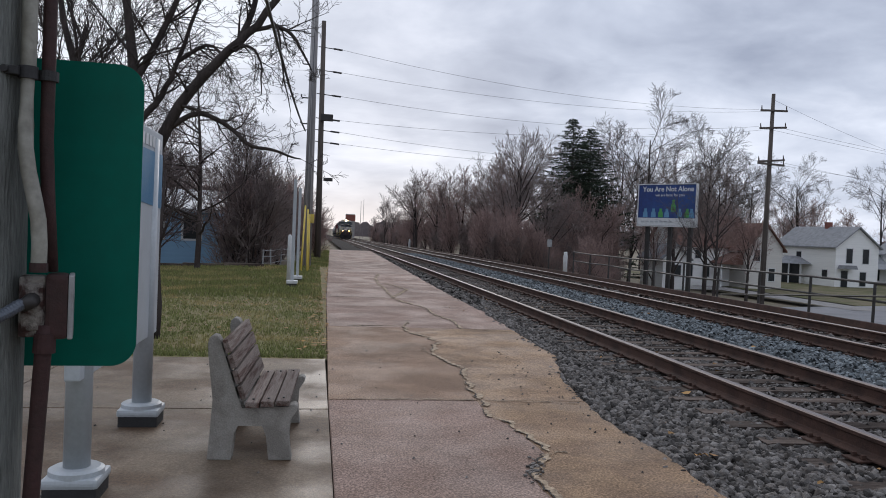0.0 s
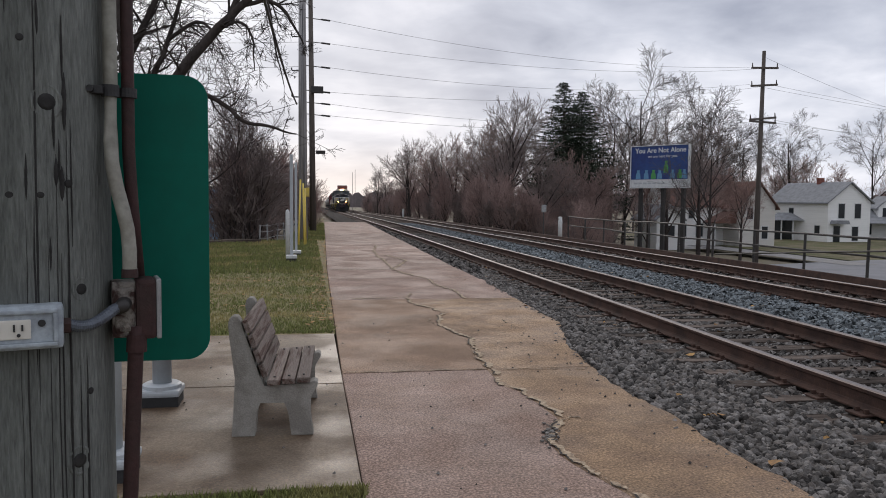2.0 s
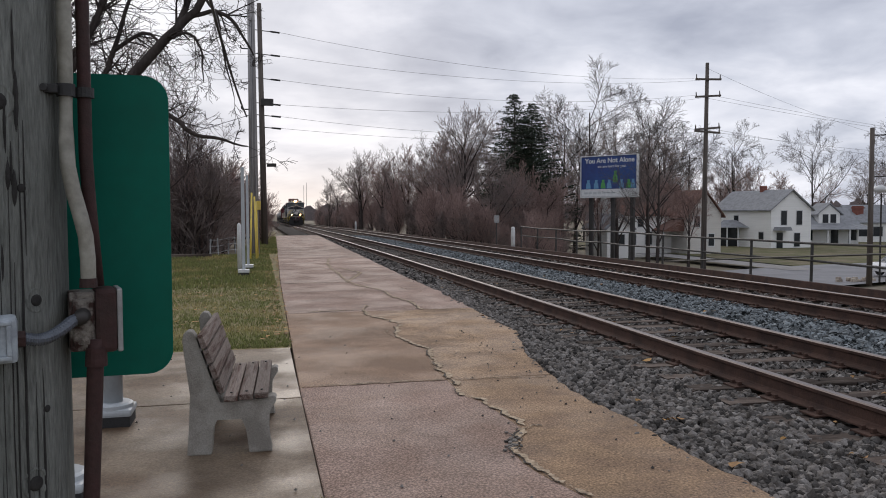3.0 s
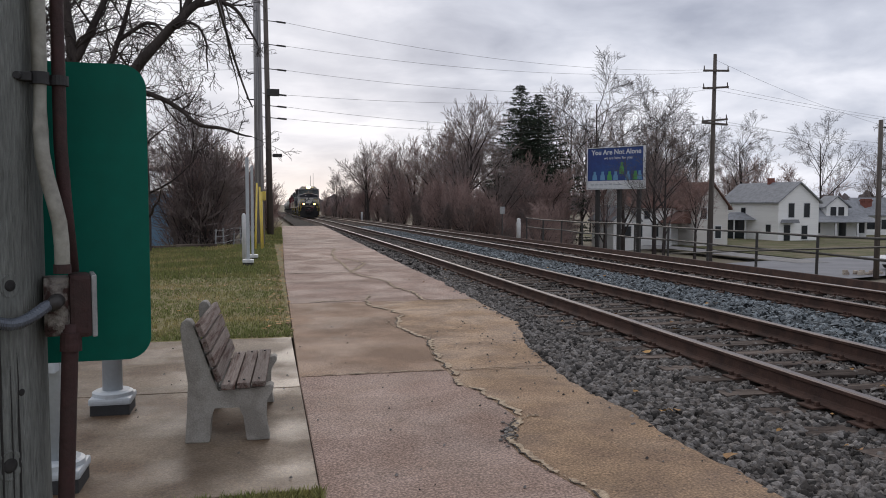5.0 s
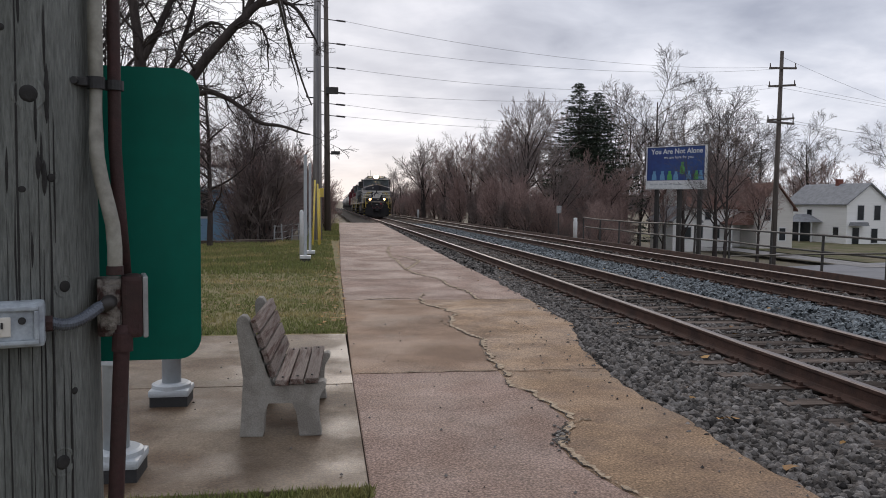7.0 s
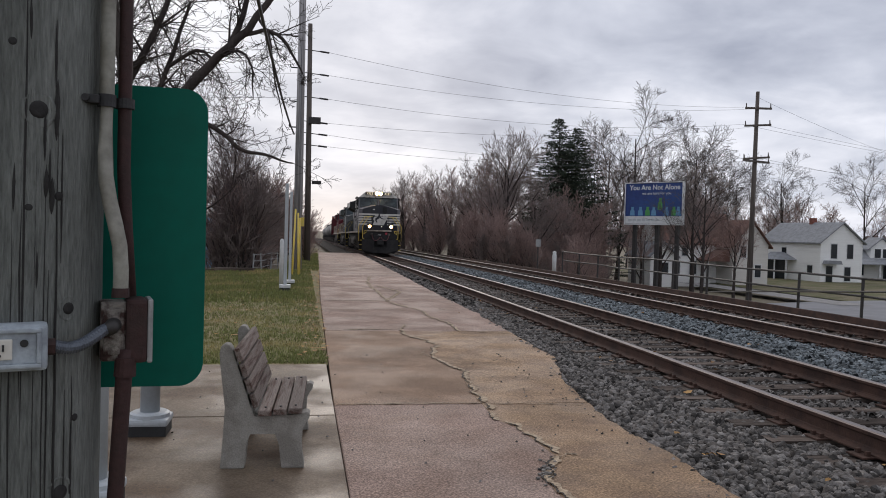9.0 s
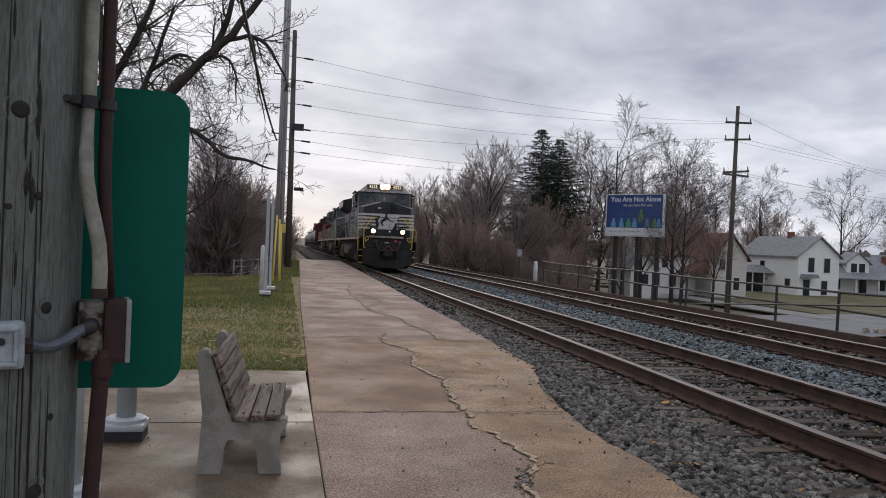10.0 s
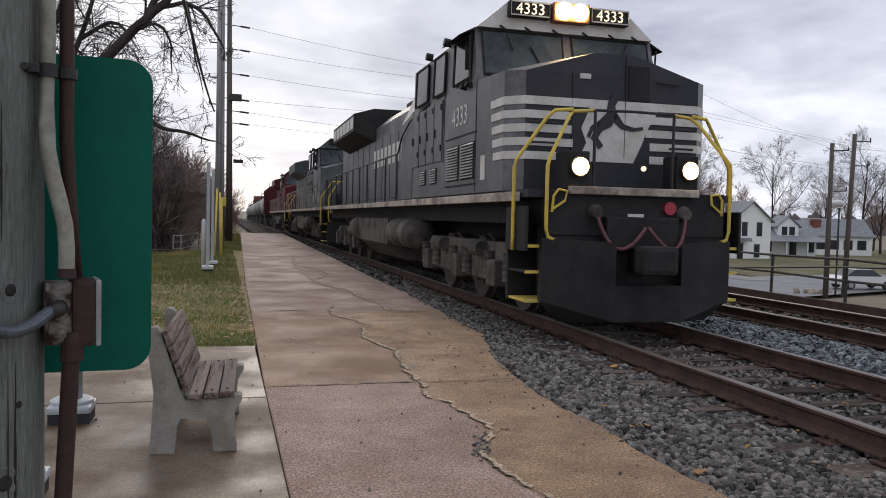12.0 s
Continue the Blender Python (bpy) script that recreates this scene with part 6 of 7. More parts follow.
def box_car():
    c = thing("covered_hopper", pose(0, 0, 0), "red-brown covered hopper car with ribbed sides", "freight car")
    bm = bmesh.new()
    hull(bm, both([(1.5, 0.6, 1.5), (1.5, 15.6, 1.5), (1.5, 0.6, 4.1), (1.5, 15.6, 4.1), (0.9, 0.6, 4.5), (0.9, 15.6, 4.5)]))
    part("body", bm, M["locored"], c)
    for k in range(12):
        for s in (-1, 1):
            bm = bmesh.new()
            box(bm, min(s * 1.5, s * 1.56), max(s * 1.5, s * 1.56), 1.0 + k * 1.25, 1.1 + k * 1.25, 1.5, 4.1)
            part("rib", bm, M["locored"], c)
    bm = bmesh.new()
    box(bm, -0.5, 0.5, 0.0, 16.2, 0.95, 1.5, 0.02)
    part("underframe", bm, M["plow"], c)
    for axles in ((1.2, 2.9), (13.1, 14.8)):
        bogie(c, 0, axles)
        for y in axles:
            wheelset(c, y, 0.46)
    return c


TRAIN = []
lead, lead_wheels = locomotive("locomotive", "black diesel locomotive with white nose stripes and lit headlights", M["locoskygrey"], M["black"], M["stripe"], True, True)
TRAIN.append((lead, 0.0))
second, _w = locomotive("locomotive", "plain silver-grey and dark diesel locomotive coupled second", M["locolight"], M["locolight"], M["locolight"], False, False)
for o in second.children_recursive:
    if o.name.startswith(("radiator", "hood", "cabinet", "exhaust")):
        for k in range(len(o.data.materials)):
            o.data.materials[k] = M["locogreen"]
TRAIN.append((second, 22.5))
third, _w = locomotive("locomotive", "red diesel locomotive coupled third", M["locored"], M["locored"], M["locored"], False, False)
TRAIN.append((third, 45.0))
TRAIN.append((box_car(), 67.6))
tc = tank_car(M["tank"], "dusty grey tank car with a black underframe")
tb = tank_car(M["tankblack"], "black tank car with a black underframe")
TRAIN += [(tc, 84.4), (tb, 101.0)]
for k in range(6):
    TRAIN.append((copy_thing(tc if k % 3 else tb, Matrix()), 117.6 + 16.6 * k))


def front_of_train(t):
    ts = (0, 2.5, 4.5, 5.5, 7, 8, 9, 9.5, 10, 10.5, 11, 11.5, 12)
    ys = (190, 152.5, 122.8, 108.0, 86.0, 71.0, 55.8, 48.0, 40.1, 32.2, 24.2, 16.1, 7.95)
    return float(np.interp(t, ts, ys))


def motions():
    for ob, back in TRAIN:
        rows = []
        for k in range(25):
            t = k * 0.5
            y0 = front_of_train(t) + back
            a, b = y0 + 3.0, y0 + 17.0
            yaw = -math.degrees(math.atan2(rx(b) - rx(a), b - a))
            tilt = math.degrees(math.atan2(rz(b) - rz(a), b - a))
            s = (y0 - a) / (b - a)
            rows.append((t, pose(TRACK + rx(a) + (rx(b) - rx(a)) * s, y0, RAIL_TOP + 0.008 + rz(a) + (rz(b) - rz(a)) * s, tilt, 0, yaw)))
        walk(ob, rows)
    for w in lead_wheels:
        home = w.matrix_basis.translation.copy()
        walk(w, [(k / 30, pose(home.x, home.y, home.z) @ Matrix.Rotation(-(front_of_train(0) - front_of_train(k / 30)) / 0.53, 4, "X").inverted()) for k in range(361)])


# ---- trees ----
def grow(rng, start, way, length, radius, level, segs, spec):
    """Limbs of a bare tree: appends (points, radii, level)."""
    n = 5 if level < 2 else 3
    pts, rad = [Vector(start)], [radius]
    d = Vector(way).normalized()
    bend = spec["bend"][min(level, len(spec["bend"]) - 1)]
    for k in range(n):
        d = (d + Vector((rng.gauss(0, bend), rng.gauss(0, bend), rng.gauss(0, bend) + spec["lift"]))).normalized()
        pts.append(pts[-1] + d * length / n)
        rad.append(radius * (1 - (k + 1) / n * spec["taper"]))
    segs.append((pts, rad, level))
    if level >= spec["levels"]:
        return
    kids = spec["kids"][level]
    for k in range(kids):
        t = spec["from"][min(level, len(spec["from"]) - 1)] + (1 - spec["from"][min(level, len(spec["from"]) - 1)]) * (k + rng.random()) / kids
        i = min(int(t * n), n - 1)
        p = pts[i].lerp(pts[i + 1], t * n - i)
        axis = (pts[i + 1] - pts[i]).normalized()
        side = axis.cross(Vector((rng.gauss(0, 1), rng.gauss(0, 1), rng.gauss(0, 1)))).normalized()
        w = (axis * math.cos(a := radians(rng.uniform(*spec["angle"]))) + side * math.sin(a)).normalized()
        grow(rng, p, w, length * rng.uniform(*spec["shrink"]) * (1.15 - 0.45 * t), rad[i] * rng.uniform(0.45, 0.62), level + 1, segs, spec)


def limbs_mesh(name, segs, lo, hi, mat, smin=0.0):
    verts, faces = [], []
    for pts, rad, level in segs:
        if not lo <= level <= hi:
            continue
        sides = 9 if level == 0 else 6 if level == 1 else 4 if level == 2 else 3
        base = len(verts)
        for i, p in enumerate(pts):
            d = (pts[min(i + 1, len(pts) - 1)] - pts[max(i - 1, 0)]).normalized()
            u = d.cross(Vector((0.3, 0.9, 0.2))).normalized()
            v = d.cross(u)
            r = max(rad[i], smin)
            for k in range(sides):
                a = 2 * math.pi * k / sides
                verts.append(tuple(p + r * (math.cos(a) * u + math.sin(a) * v)))
        for i in range(len(pts) - 1):
            for k in range(sides):
                faces.append((base + i * sides + k, base + i * sides + (k + 1) % sides, base + (i + 1) * sides + (k + 1) % sides, base + (i + 1) * sides + k))
    me = bpy.data.meshes.new(name)
    me.from_pydata(verts, [], faces)
    me.polygons.foreach_set("use_smooth", [True] * len(me.polygons))
    me.materials.append(mat)
    return me


def tree(name, label, category, group, seed, height, spec, twig="twig", trunk_h=0.3, r=None, smin=0.008, m=None):
    rng = random.Random(seed)
    segs = []
    grow(rng, (0, 0, -0.3), (rng.gauss(0, 0.06), rng.gauss(0, 0.06), 1), height * spec.get("stem", 0.75), r or height * 0.018, 0, segs, spec)
    ob = thing(name, m or pose(0, 0, 0), label, category, group)
    for nm, lo, hi, mat in (("trunk", 0, 1, M["bark"]), ("crown", 2, 9, M[twig])):
        o = new(nm, limbs_mesh(nm, segs, lo, hi, mat, smin))
        o.parent = ob
    return ob


OPEN = dict(levels=4, kids=(9, 7, 6, 5), bend=(0.05, 0.08, 0.10, 0.12), lift=0.05, taper=0.75, angle=(20, 50), shrink=(0.46, 0.66), stem=0.66)
OPEN["from"] = (0.28, 0.2, 0.15)
SLIM = dict(levels=4, kids=(11, 6, 6, 4), bend=(0.04, 0.07, 0.10, 0.12), lift=0.06, taper=0.8, angle=(16, 40), shrink=(0.42, 0.6), stem=0.82)
SLIM["from"] = (0.2, 0.15, 0.1)
BUSH = dict(levels=3, kids=(20, 8, 6), bend=(0.06, 0.10, 0.13), lift=0.06, taper=0.85, angle=(12, 42), shrink=(0.5, 0.75), stem=0.6)
BUSH["from"] = (0.02, 0.1, 0.1)


def build_right_woods():
    kinds = [tree("tree", "bare brown deciduous tree beside the railway", "tree", "bare trees along the line", s, h, sp, tw, smin=0.011)
             for s, h, sp, tw in ((11, 13, OPEN, "twig"), (12, 12, SLIM, "twig"), (13, 11, OPEN, "redtwig"), (14, 10, SLIM, "redtwig"))]
    tall = tree("tree", "tall bare tree with upright limbs and a wide open crown", "tree", "tall trees behind the billboard", 19, 22,
                dict(levels=4, kids=(8, 7, 6, 5), bend=(0.03, 0.07, 0.10, 0.13), lift=0.022, taper=0.76, angle=(24, 52), shrink=(0.42, 0.64), stem=0.68, **{"from": (0.34, 0.22, 0.15)}), "darktwig", smin=0.013, m=pose(53, 110, -3.2), r=0.23)
    brush = [tree("shrub", "dense bare reddish-brown brush", "shrub", "brush along the line", s, h, BUSH, tw, smin=0.009) for s, h, tw in ((21, 5, "redtwig"), (22, 4, "twig"))]
    rng = random.Random(77)
    spots = []
    # wall of bare trees from beyond the billboard into the distance, along the far side
    for k in range(52):
        y = 66 + 210 * (k / 52) ** 1.3
        x = 16.5 + rng.uniform(-1.5, 5) + tx(y) + 2.5 * math.sin(y * 0.1)
        h = float(np.interp(y, (60, 85, 110, 150, 280), (1.0, 1.0, 0.9, 0.8, 0.62))) * rng.uniform(0.85, 1.1)
        spots.append((x, y, h))
    for k in range(16):
        spots.append((rng.uniform(24, 40), rng.uniform(80, 112), rng.uniform(0.85, 1.15)))
    spots += [(36, 74, 1.05), (39.5, 72, 0.95), (30.5, 66.5, 0.8), (34.0, 63.5, 1.0), (22, 72, 1.0), (20, 62, 0.8)]
    first = True
    spots = [p for p in spots if not (p[1] < 79 and 0.27 < p[0] / (p[1] + 1) < 0.40)]
    for i, (x, y, s) in enumerate(spots):
        ob = kinds[i % 4]
        m = pose(x, y, ground_height(x, y) - 0.1, 0, 0, rng.uniform(0, 360))
        if i < 4:
            ob.matrix_basis = m
            ob.scale = (s, s, s)
        else:
            o = copy_thing(ob, m)
            o.scale = (s, s, s)
    # trees behind the houses
    for k in range(20):
        x, y = 46 + k * 4.6 + rng.uniform(-2, 2), 112 + rng.uniform(-8, 22) - 0.25 * k
        o = copy_thing(kinds[(k * 3 + 1) % 4], pose(x, y, -3.2, 0, 0, rng.uniform(0, 360)))
        s = rng.uniform(0.95, 1.22)
        o.scale = (s, s, s)
    # tall pale crowns rising behind the billboard
    for k, x, y, s, turn in ((3, 35.4, 88, 0.95, 20), (3, 39.6, 88, 1.16, 200), (3, 45.8, 88, 1.02, 110), (3, 51.0, 94, 0.85, 300), (3, 58, 106, 1.0, 50), (3, 66, 112, 0.95, 140), (3, 78, 116, 1.0, 220), (3, 90, 112, 1.0, 310), (3, 100, 104, 1.05, 10), (3, 104, 90, 1.0, 120), (1, 33.0, 84, 1.2, 0)):
        o = copy_thing((kinds + [tall])[k + 1 if k == 3 else k], pose(x, y, -3.2, 0, 0, turn))
        o.scale = (s, s, s)
    # a spreading clump before the houses, and bare growth veiling the evergreens' feet
    for k, x, y, s, turn in ((4, 31.6, 57.5, 0.62, 160), (0, 20.6, 68, 0.9, 100), (2, 27.6, 72, 0.8, 50), (2, 24.6, 71, 0.86, 210), (3, 26.2, 73, 0.92, 130), (0, 23.2, 73, 0.74, 310), (2, 28.8, 74, 0.84, 20)):
        o = copy_thing((kinds + [tall])[k], pose(x, y, ground_height(x, y) - 0.1, 0, 0, turn))
        o.scale = (s, s, s)
    for k in range(16):
        x, y = rng.uniform(20.5, 27.5), rng.uniform(66, 74)
        o = copy_thing(brush[k % 2], pose(x, y, ground_height(x, y) - 0.1, 0, 0, rng.uniform(0, 360)))
        s = rng.uniform(0.9, 1.35)
        o.scale = (s, s, s)
    for x, y, s in ((52, 104, 1.1), (35.4, 59, 0.75), (62, 118, 1.2), (97, 88, 1.25), (88, 78, 1.2), (104, 96, 1.3), (93, 70, 1.0)):
        o = copy_thing(kinds[int(x) % 2 * 2], pose(x, y, -3.2, 0, 0, x * 37 % 360))
        o.scale = (s, s, s)
    for k in range(74):
        y = 58 + 200 * (k / 74) ** 1.4
        x = 14.6 + rng.uniform(-0.8, 3.4) + tx(y)
        s = rng.uniform(0.75, 1.35) * float(np.interp(y, (55, 80, 260), (0.7, 1.0, 0.9)))
        m = pose(x, y, ground_height(x, y) - 0.1, 0, 0, rng.uniform(0, 360))
        if k < 2:
            brush[k].matrix_basis = m
            brush[k].scale = (s, s, s)
        else:
            o = copy_thing(brush[k % 2], m)
            o.scale = (s, s, s)
    for k in range(26):
        x, y = rng.uniform(19, 34), rng.uniform(58, 78)
        if 0.39 < x / (y + 1) < 0.62:
            x -= 9.0
        o = copy_thing(brush[k % 2], pose(x, y, ground_height(x, y) - 0.1, 0, 0, rng.uniform(0, 360)))
        s = rng.uniform(0.7, 1.2)
        o.scale = (s, s, s)
    # left thicket
    for k in range(60):
        y = 31.5 + 50 * rng.random() ** 1.3
        x = -2.2 - rng.random() ** 1.2 * (5 + 0.32 * (y - 30)) if y < 60 else -1.2 - rng.random() * 9
        if y < 47 and -10 < x < -3.9:
            y += 16
        o = copy_thing(brush[k % 2], pose(x, y, ground_height(x, y) - 0.1, 0, 0, rng.uniform(0, 360)))
        s = rng.uniform(0.9, 1.45)
        o.scale = (s, s, s)
    for k in range(24):
        y = 46 + 60 * rng.random()
        x = -3.2 - rng.random() * (5 + 0.2 * (y - 30))
        o = copy_thing(kinds[k % 4], pose(x, y, ground_height(x, y) - 0.1, 0, 0, rng.uniform(0, 360)))
        s = rng.uniform(0.6, 0.85)
        o.scale = (s, s, s)
    for k in range(20):
        y = 41 + k * 4.0
        o = copy_thing(brush[k % 2], pose(platform_left(min(y, 60)) - 0.7 - rng.random() * 1.5, y, tz(y) - 0.15, 0, 0, rng.uniform(0, 360)))
        s = rng.uniform(0.42, 0.75)
        o.scale = (s, s, s)
    for x, y, s in ((-7.8, 34, 0.5), (-3.6, 33, 0.5)):
        o = copy_thing(kinds[1], pose(x, y, ground_height(x, y) - 0.1, 0, 0, x * 50 % 360))
        o.scale = (s, s, s)
    # the fine-twigged young tree on the lawn's edge
    t = tree("tree", "young bare tree with fine level twigs at the lawn's edge", "tree", "", 41, 8.5,
             dict(levels=3, kids=(26, 9, 6), bend=(0.04, 0.1, 0.2), lift=0.01, taper=0.85, angle=(55, 82), shrink=(0.30, 0.42), stem=0.9, **{"from": (0.22, 0.15, 0.1)}), "thicket", smin=0.007, r=0.11,
             m=pose(-3.9, 26.5, -0.4))
    t2 = tree("tree", "slender bare purple-brown tree in the thicket", "tree", "thicket trees", 43, 7.6,
              dict(levels=3, kids=(20, 9, 7), bend=(0.04, 0.08, 0.13), lift=0.04, taper=0.85, angle=(22, 52), shrink=(0.34, 0.52), stem=0.85, **{"from": (0.26, 0.12, 0.1)}), "thicket", smin=0.007, r=0.085,
              m=pose(-3.5, 32.4, -1.3))
    for x, y, k in ((-3.6, 35, 0.92), (-2.7, 33.5, 0.72), (-3.1, 31.4, 0.62), (-6.6, 33, 1.02), (-7.8, 35, 1.05), (-4.2, 38.5, 0.95), (-2.5, 38, 0.72), (-2.9, 43, 0.8), (-2.1, 47, 0.68), (-9.3, 36, 1.1), (-1.7, 53, 0.6)):
        o = copy_thing(t2, pose(x, y, ground_height(x, y) - 0.15, 0, 0, (x * 97 + y * 31) % 360))
        o.scale = (k, k, k)
    return kinds, brush


def build_left_tree():
    """The big leaning tree at the lawn: main limbs set by hand, the rest grown from them."""
    ob = thing("tree", pose(-4.3, 16.5, -0.35), "large bare tree with a long leaning limb and drooping twigs", "tree")
    rng = random.Random(5)
    segs = []
    L = [
        ([(0, 0, -0.2), (0.08, 0, 1.2), (0.2, 0, 2.6), (0.35, 0, 3.6)], [0.30, 0.26, 0.22, 0.19], 0),
        ([(0.3, 0, 2.6), (0.9, -0.2, 3.3), (1.45, -0.4, 4.3), (2.2, -0.5, 5.3), (3.0, -0.6, 6.1), (3.7, -0.6, 7.2), (4.2, -0.7, 8.4)], [0.155, 0.13, 0.115, 0.10, 0.08, 0.06, 0.035], 0),
        ([(2.65, -0.55, 5.75), (2.95, -0.5, 6.6), (3.1, -0.4, 7.6)], [0.08, 0.06, 0.04], 1),
        ([(0.35, 0, 3.5), (0.40, 0.1, 4.8), (0.25, 0.2, 6.0), (0.1, 0.2, 7.6), (0.3, 0.2, 9.5)], [0.145, 0.12, 0.095, 0.075, 0.045], 0),
        ([(0.4, 0.1, 4.8), (0.9, 0.2, 5.9), (1.3, 0.3, 7.0), (1.5, 0.3, 8.6)], [0.085, 0.07, 0.055, 0.04], 0),
        ([(0.2, 0, 3.3), (-0.5, 0.2, 4.4), (-1.0, 0.3, 5.6), (-1.3, 0.3, 7.4)], [0.115, 0.09, 0.07, 0.045], 0),
        ([(1.25, -0.3, 3.85), (1.9, -0.6, 4.15), (2.5, -0.7, 3.9), (2.9, -0.8, 3.55), (3.4, -0.8, 3.45), (4.0, -0.9, 3.3)], [0.062, 0.055, 0.048, 0.042, 0.033, 0.014], 1),
        ([(2.9, -0.55, 5.95), (3.4, -0.6, 6.1), (3.8, -0.7, 5.8), (4.15, -0.7, 5.2)], [0.05, 0.042, 0.035, 0.015], 1),
        ([(2.3, -0.5, 5.4), (2.8, -0.7, 5.6), (3.1, -0.8, 5.3), (3.15, -0.8, 4.6)], [0.035, 0.03, 0.025, 0.01], 1),
        ([(0.5, 0, 3.9), (1.0, 0.1, 4.6), (1.3, 0.2, 5.4), (1.7, 0.3, 6.8)], [0.075, 0.065, 0.05, 0.03], 0),
        ([(3.2, -0.6, 6.4), (3.45, -0.7, 5.9), (3.55, -0.7, 5.2), (3.75, -0.7, 4.3)], [0.03, 0.026, 0.02, 0.008], 1),
        ([(1.25, 0.2, 5.3), (1.9, 0.0, 5.7), (2.4, -0.1, 5.4)], [0.05, 0.04, 0.015], 1),
    ]
    spec = dict(levels=4, kids=(0, 0, 6, 5), bend=(0.1, 0.16, 0.2, 0.24), lift=0.0, taper=0.85, angle=(30, 65), shrink=(0.4, 0.6), stem=0.7)
    spec["from"] = (0.2, 0.15, 0.1)
    for pts, rad, level in L:
        P = [Vector(p) for p in pts]
        fine, fr = [], []
        for i in range(len(P) - 1):
            for k in range(4):
                t = k / 4
                a, b, c, d = P[max(i - 1, 0)], P[i], P[i + 1], P[min(i + 2, len(P) - 1)]
                q = 0.5 * ((2 * b) + (c - a) * t + (2 * a - 5 * b + 4 * c - d) * t * t + (3 * b - a - 3 * c + d) * t ** 3)
                fine.append(q + Vector((rng.gauss(0, 0.012), rng.gauss(0, 0.012), rng.gauss(0, 0.012))))
                fr.append(rad[i] + (rad[i + 1] - rad[i]) * t)
        fine.append(P[-1])
        fr.append(rad[-1])
        segs.append((fine, fr, level))
        if pts[0][2] < 0:
            continue
        count = 11 if level == 0 else 8
        for k in range(count):
            i = rng.randrange(int(len(fine) * 0.25), len(fine))
            ax = (fine[min(i + 1, len(fine) - 1)] - fine[max(i - 1, 0)]).normalized()
            side = ax.cross(Vector((rng.gauss(0, 1), rng.gauss(0, 1), rng.gauss(0, 0.7)))).normalized()
            a = radians(rng.uniform(35, 70))
            grow(rng, fine[i], ax * math.cos(a) + side * math.sin(a), rng.uniform(0.7, 2.0) * (0.5 if fine[i].x > 2.2 else 1.0), min(fr[i] * 0.45, 0.035), 2, segs, spec)
    for nm, lo, hi, mat, sm in (("trunk", 0, 0, M["bark"], 0), ("limb", 1, 1, M["bark"], 0), ("crown", 2, 9, M["bark"], 0.0045)):
        o = new(nm, limbs_mesh(nm, segs, lo, hi, mat, sm))
        o.parent = ob
    far = tree("tree", "bare tree with upright limbs behind the lawn", "tree", "trees behind the lawn", 51, 13, OPEN, "bark", smin=0.008, m=pose(-8.2, 23, -0.8))
    copy_thing(far, pose(-10.4, 27, -1.2, 0, 0, 250))


def evergreen(x, y, h, seed):
    ob = thing("spruce", pose(x, y, ground_height(x, y)), "tall dark green spruce with ragged drooping boughs", "spruce", "evergreens")
    rng = random.Random(seed)
    bm = bmesh.new()
    cyl(bm, (0, 0, -0.2), (0, 0, h * 0.97), 0.28, 0.03, 10)
    part("trunk", bm, M["bark"], ob, smooth=True)
    verts, faces = [], []
    z = h * 0.12
    while z < h * 0.985:
        free = 1 - z / h
        reach0 = free ** 0.80 * h * 0.40 + 0.12
        count = 9 if free > 0.15 else 6
        turn = rng.uniform(0, 6.283)
        for k in range(count):
            th = turn + 6.283 * k / count + rng.gauss(0, 0.16)
            reach = reach0 * rng.uniform(0.62, 1.18)
            droop = rng.uniform(-0.34, -0.05)
            for q in range(int(10 + reach * 26)):
                t = rng.random() ** 0.7
                r = reach * t
                wide = 0.26 * reach * (1 - 0.75 * t) * rng.gauss(0, 0.55)
                c = Vector((math.cos(th) * r - math.sin(th) * wide, math.sin(th) * r + math.cos(th) * wide, z + droop * r + 0.16 * r * r / reach + rng.gauss(0, 0.045)))
                ang = th + rng.gauss(0, 0.55)
                d = Vector((math.cos(ang), math.sin(ang), rng.uniform(-0.75, 0.05))).normalized()
                u = d.cross(Vector((rng.gauss(0, 0.6), rng.gauss(0, 0.6), 1))).normalized()
                l, w, i = rng.uniform(0.2, 0.42), rng.uniform(0.04, 0.09), len(verts)
                verts += [tuple(c - u * w), tuple(c + d * l * 0.5 + u * w * 0.4), tuple(c + d * l), tuple(c + u * w)]
                faces.append((i, i + 1, i + 2, i + 3))
        z += rng.uniform(0.30, 0.46) * (0.55 + 0.6 * free)
    raw("crown", verts, faces, M["needle"], ob)


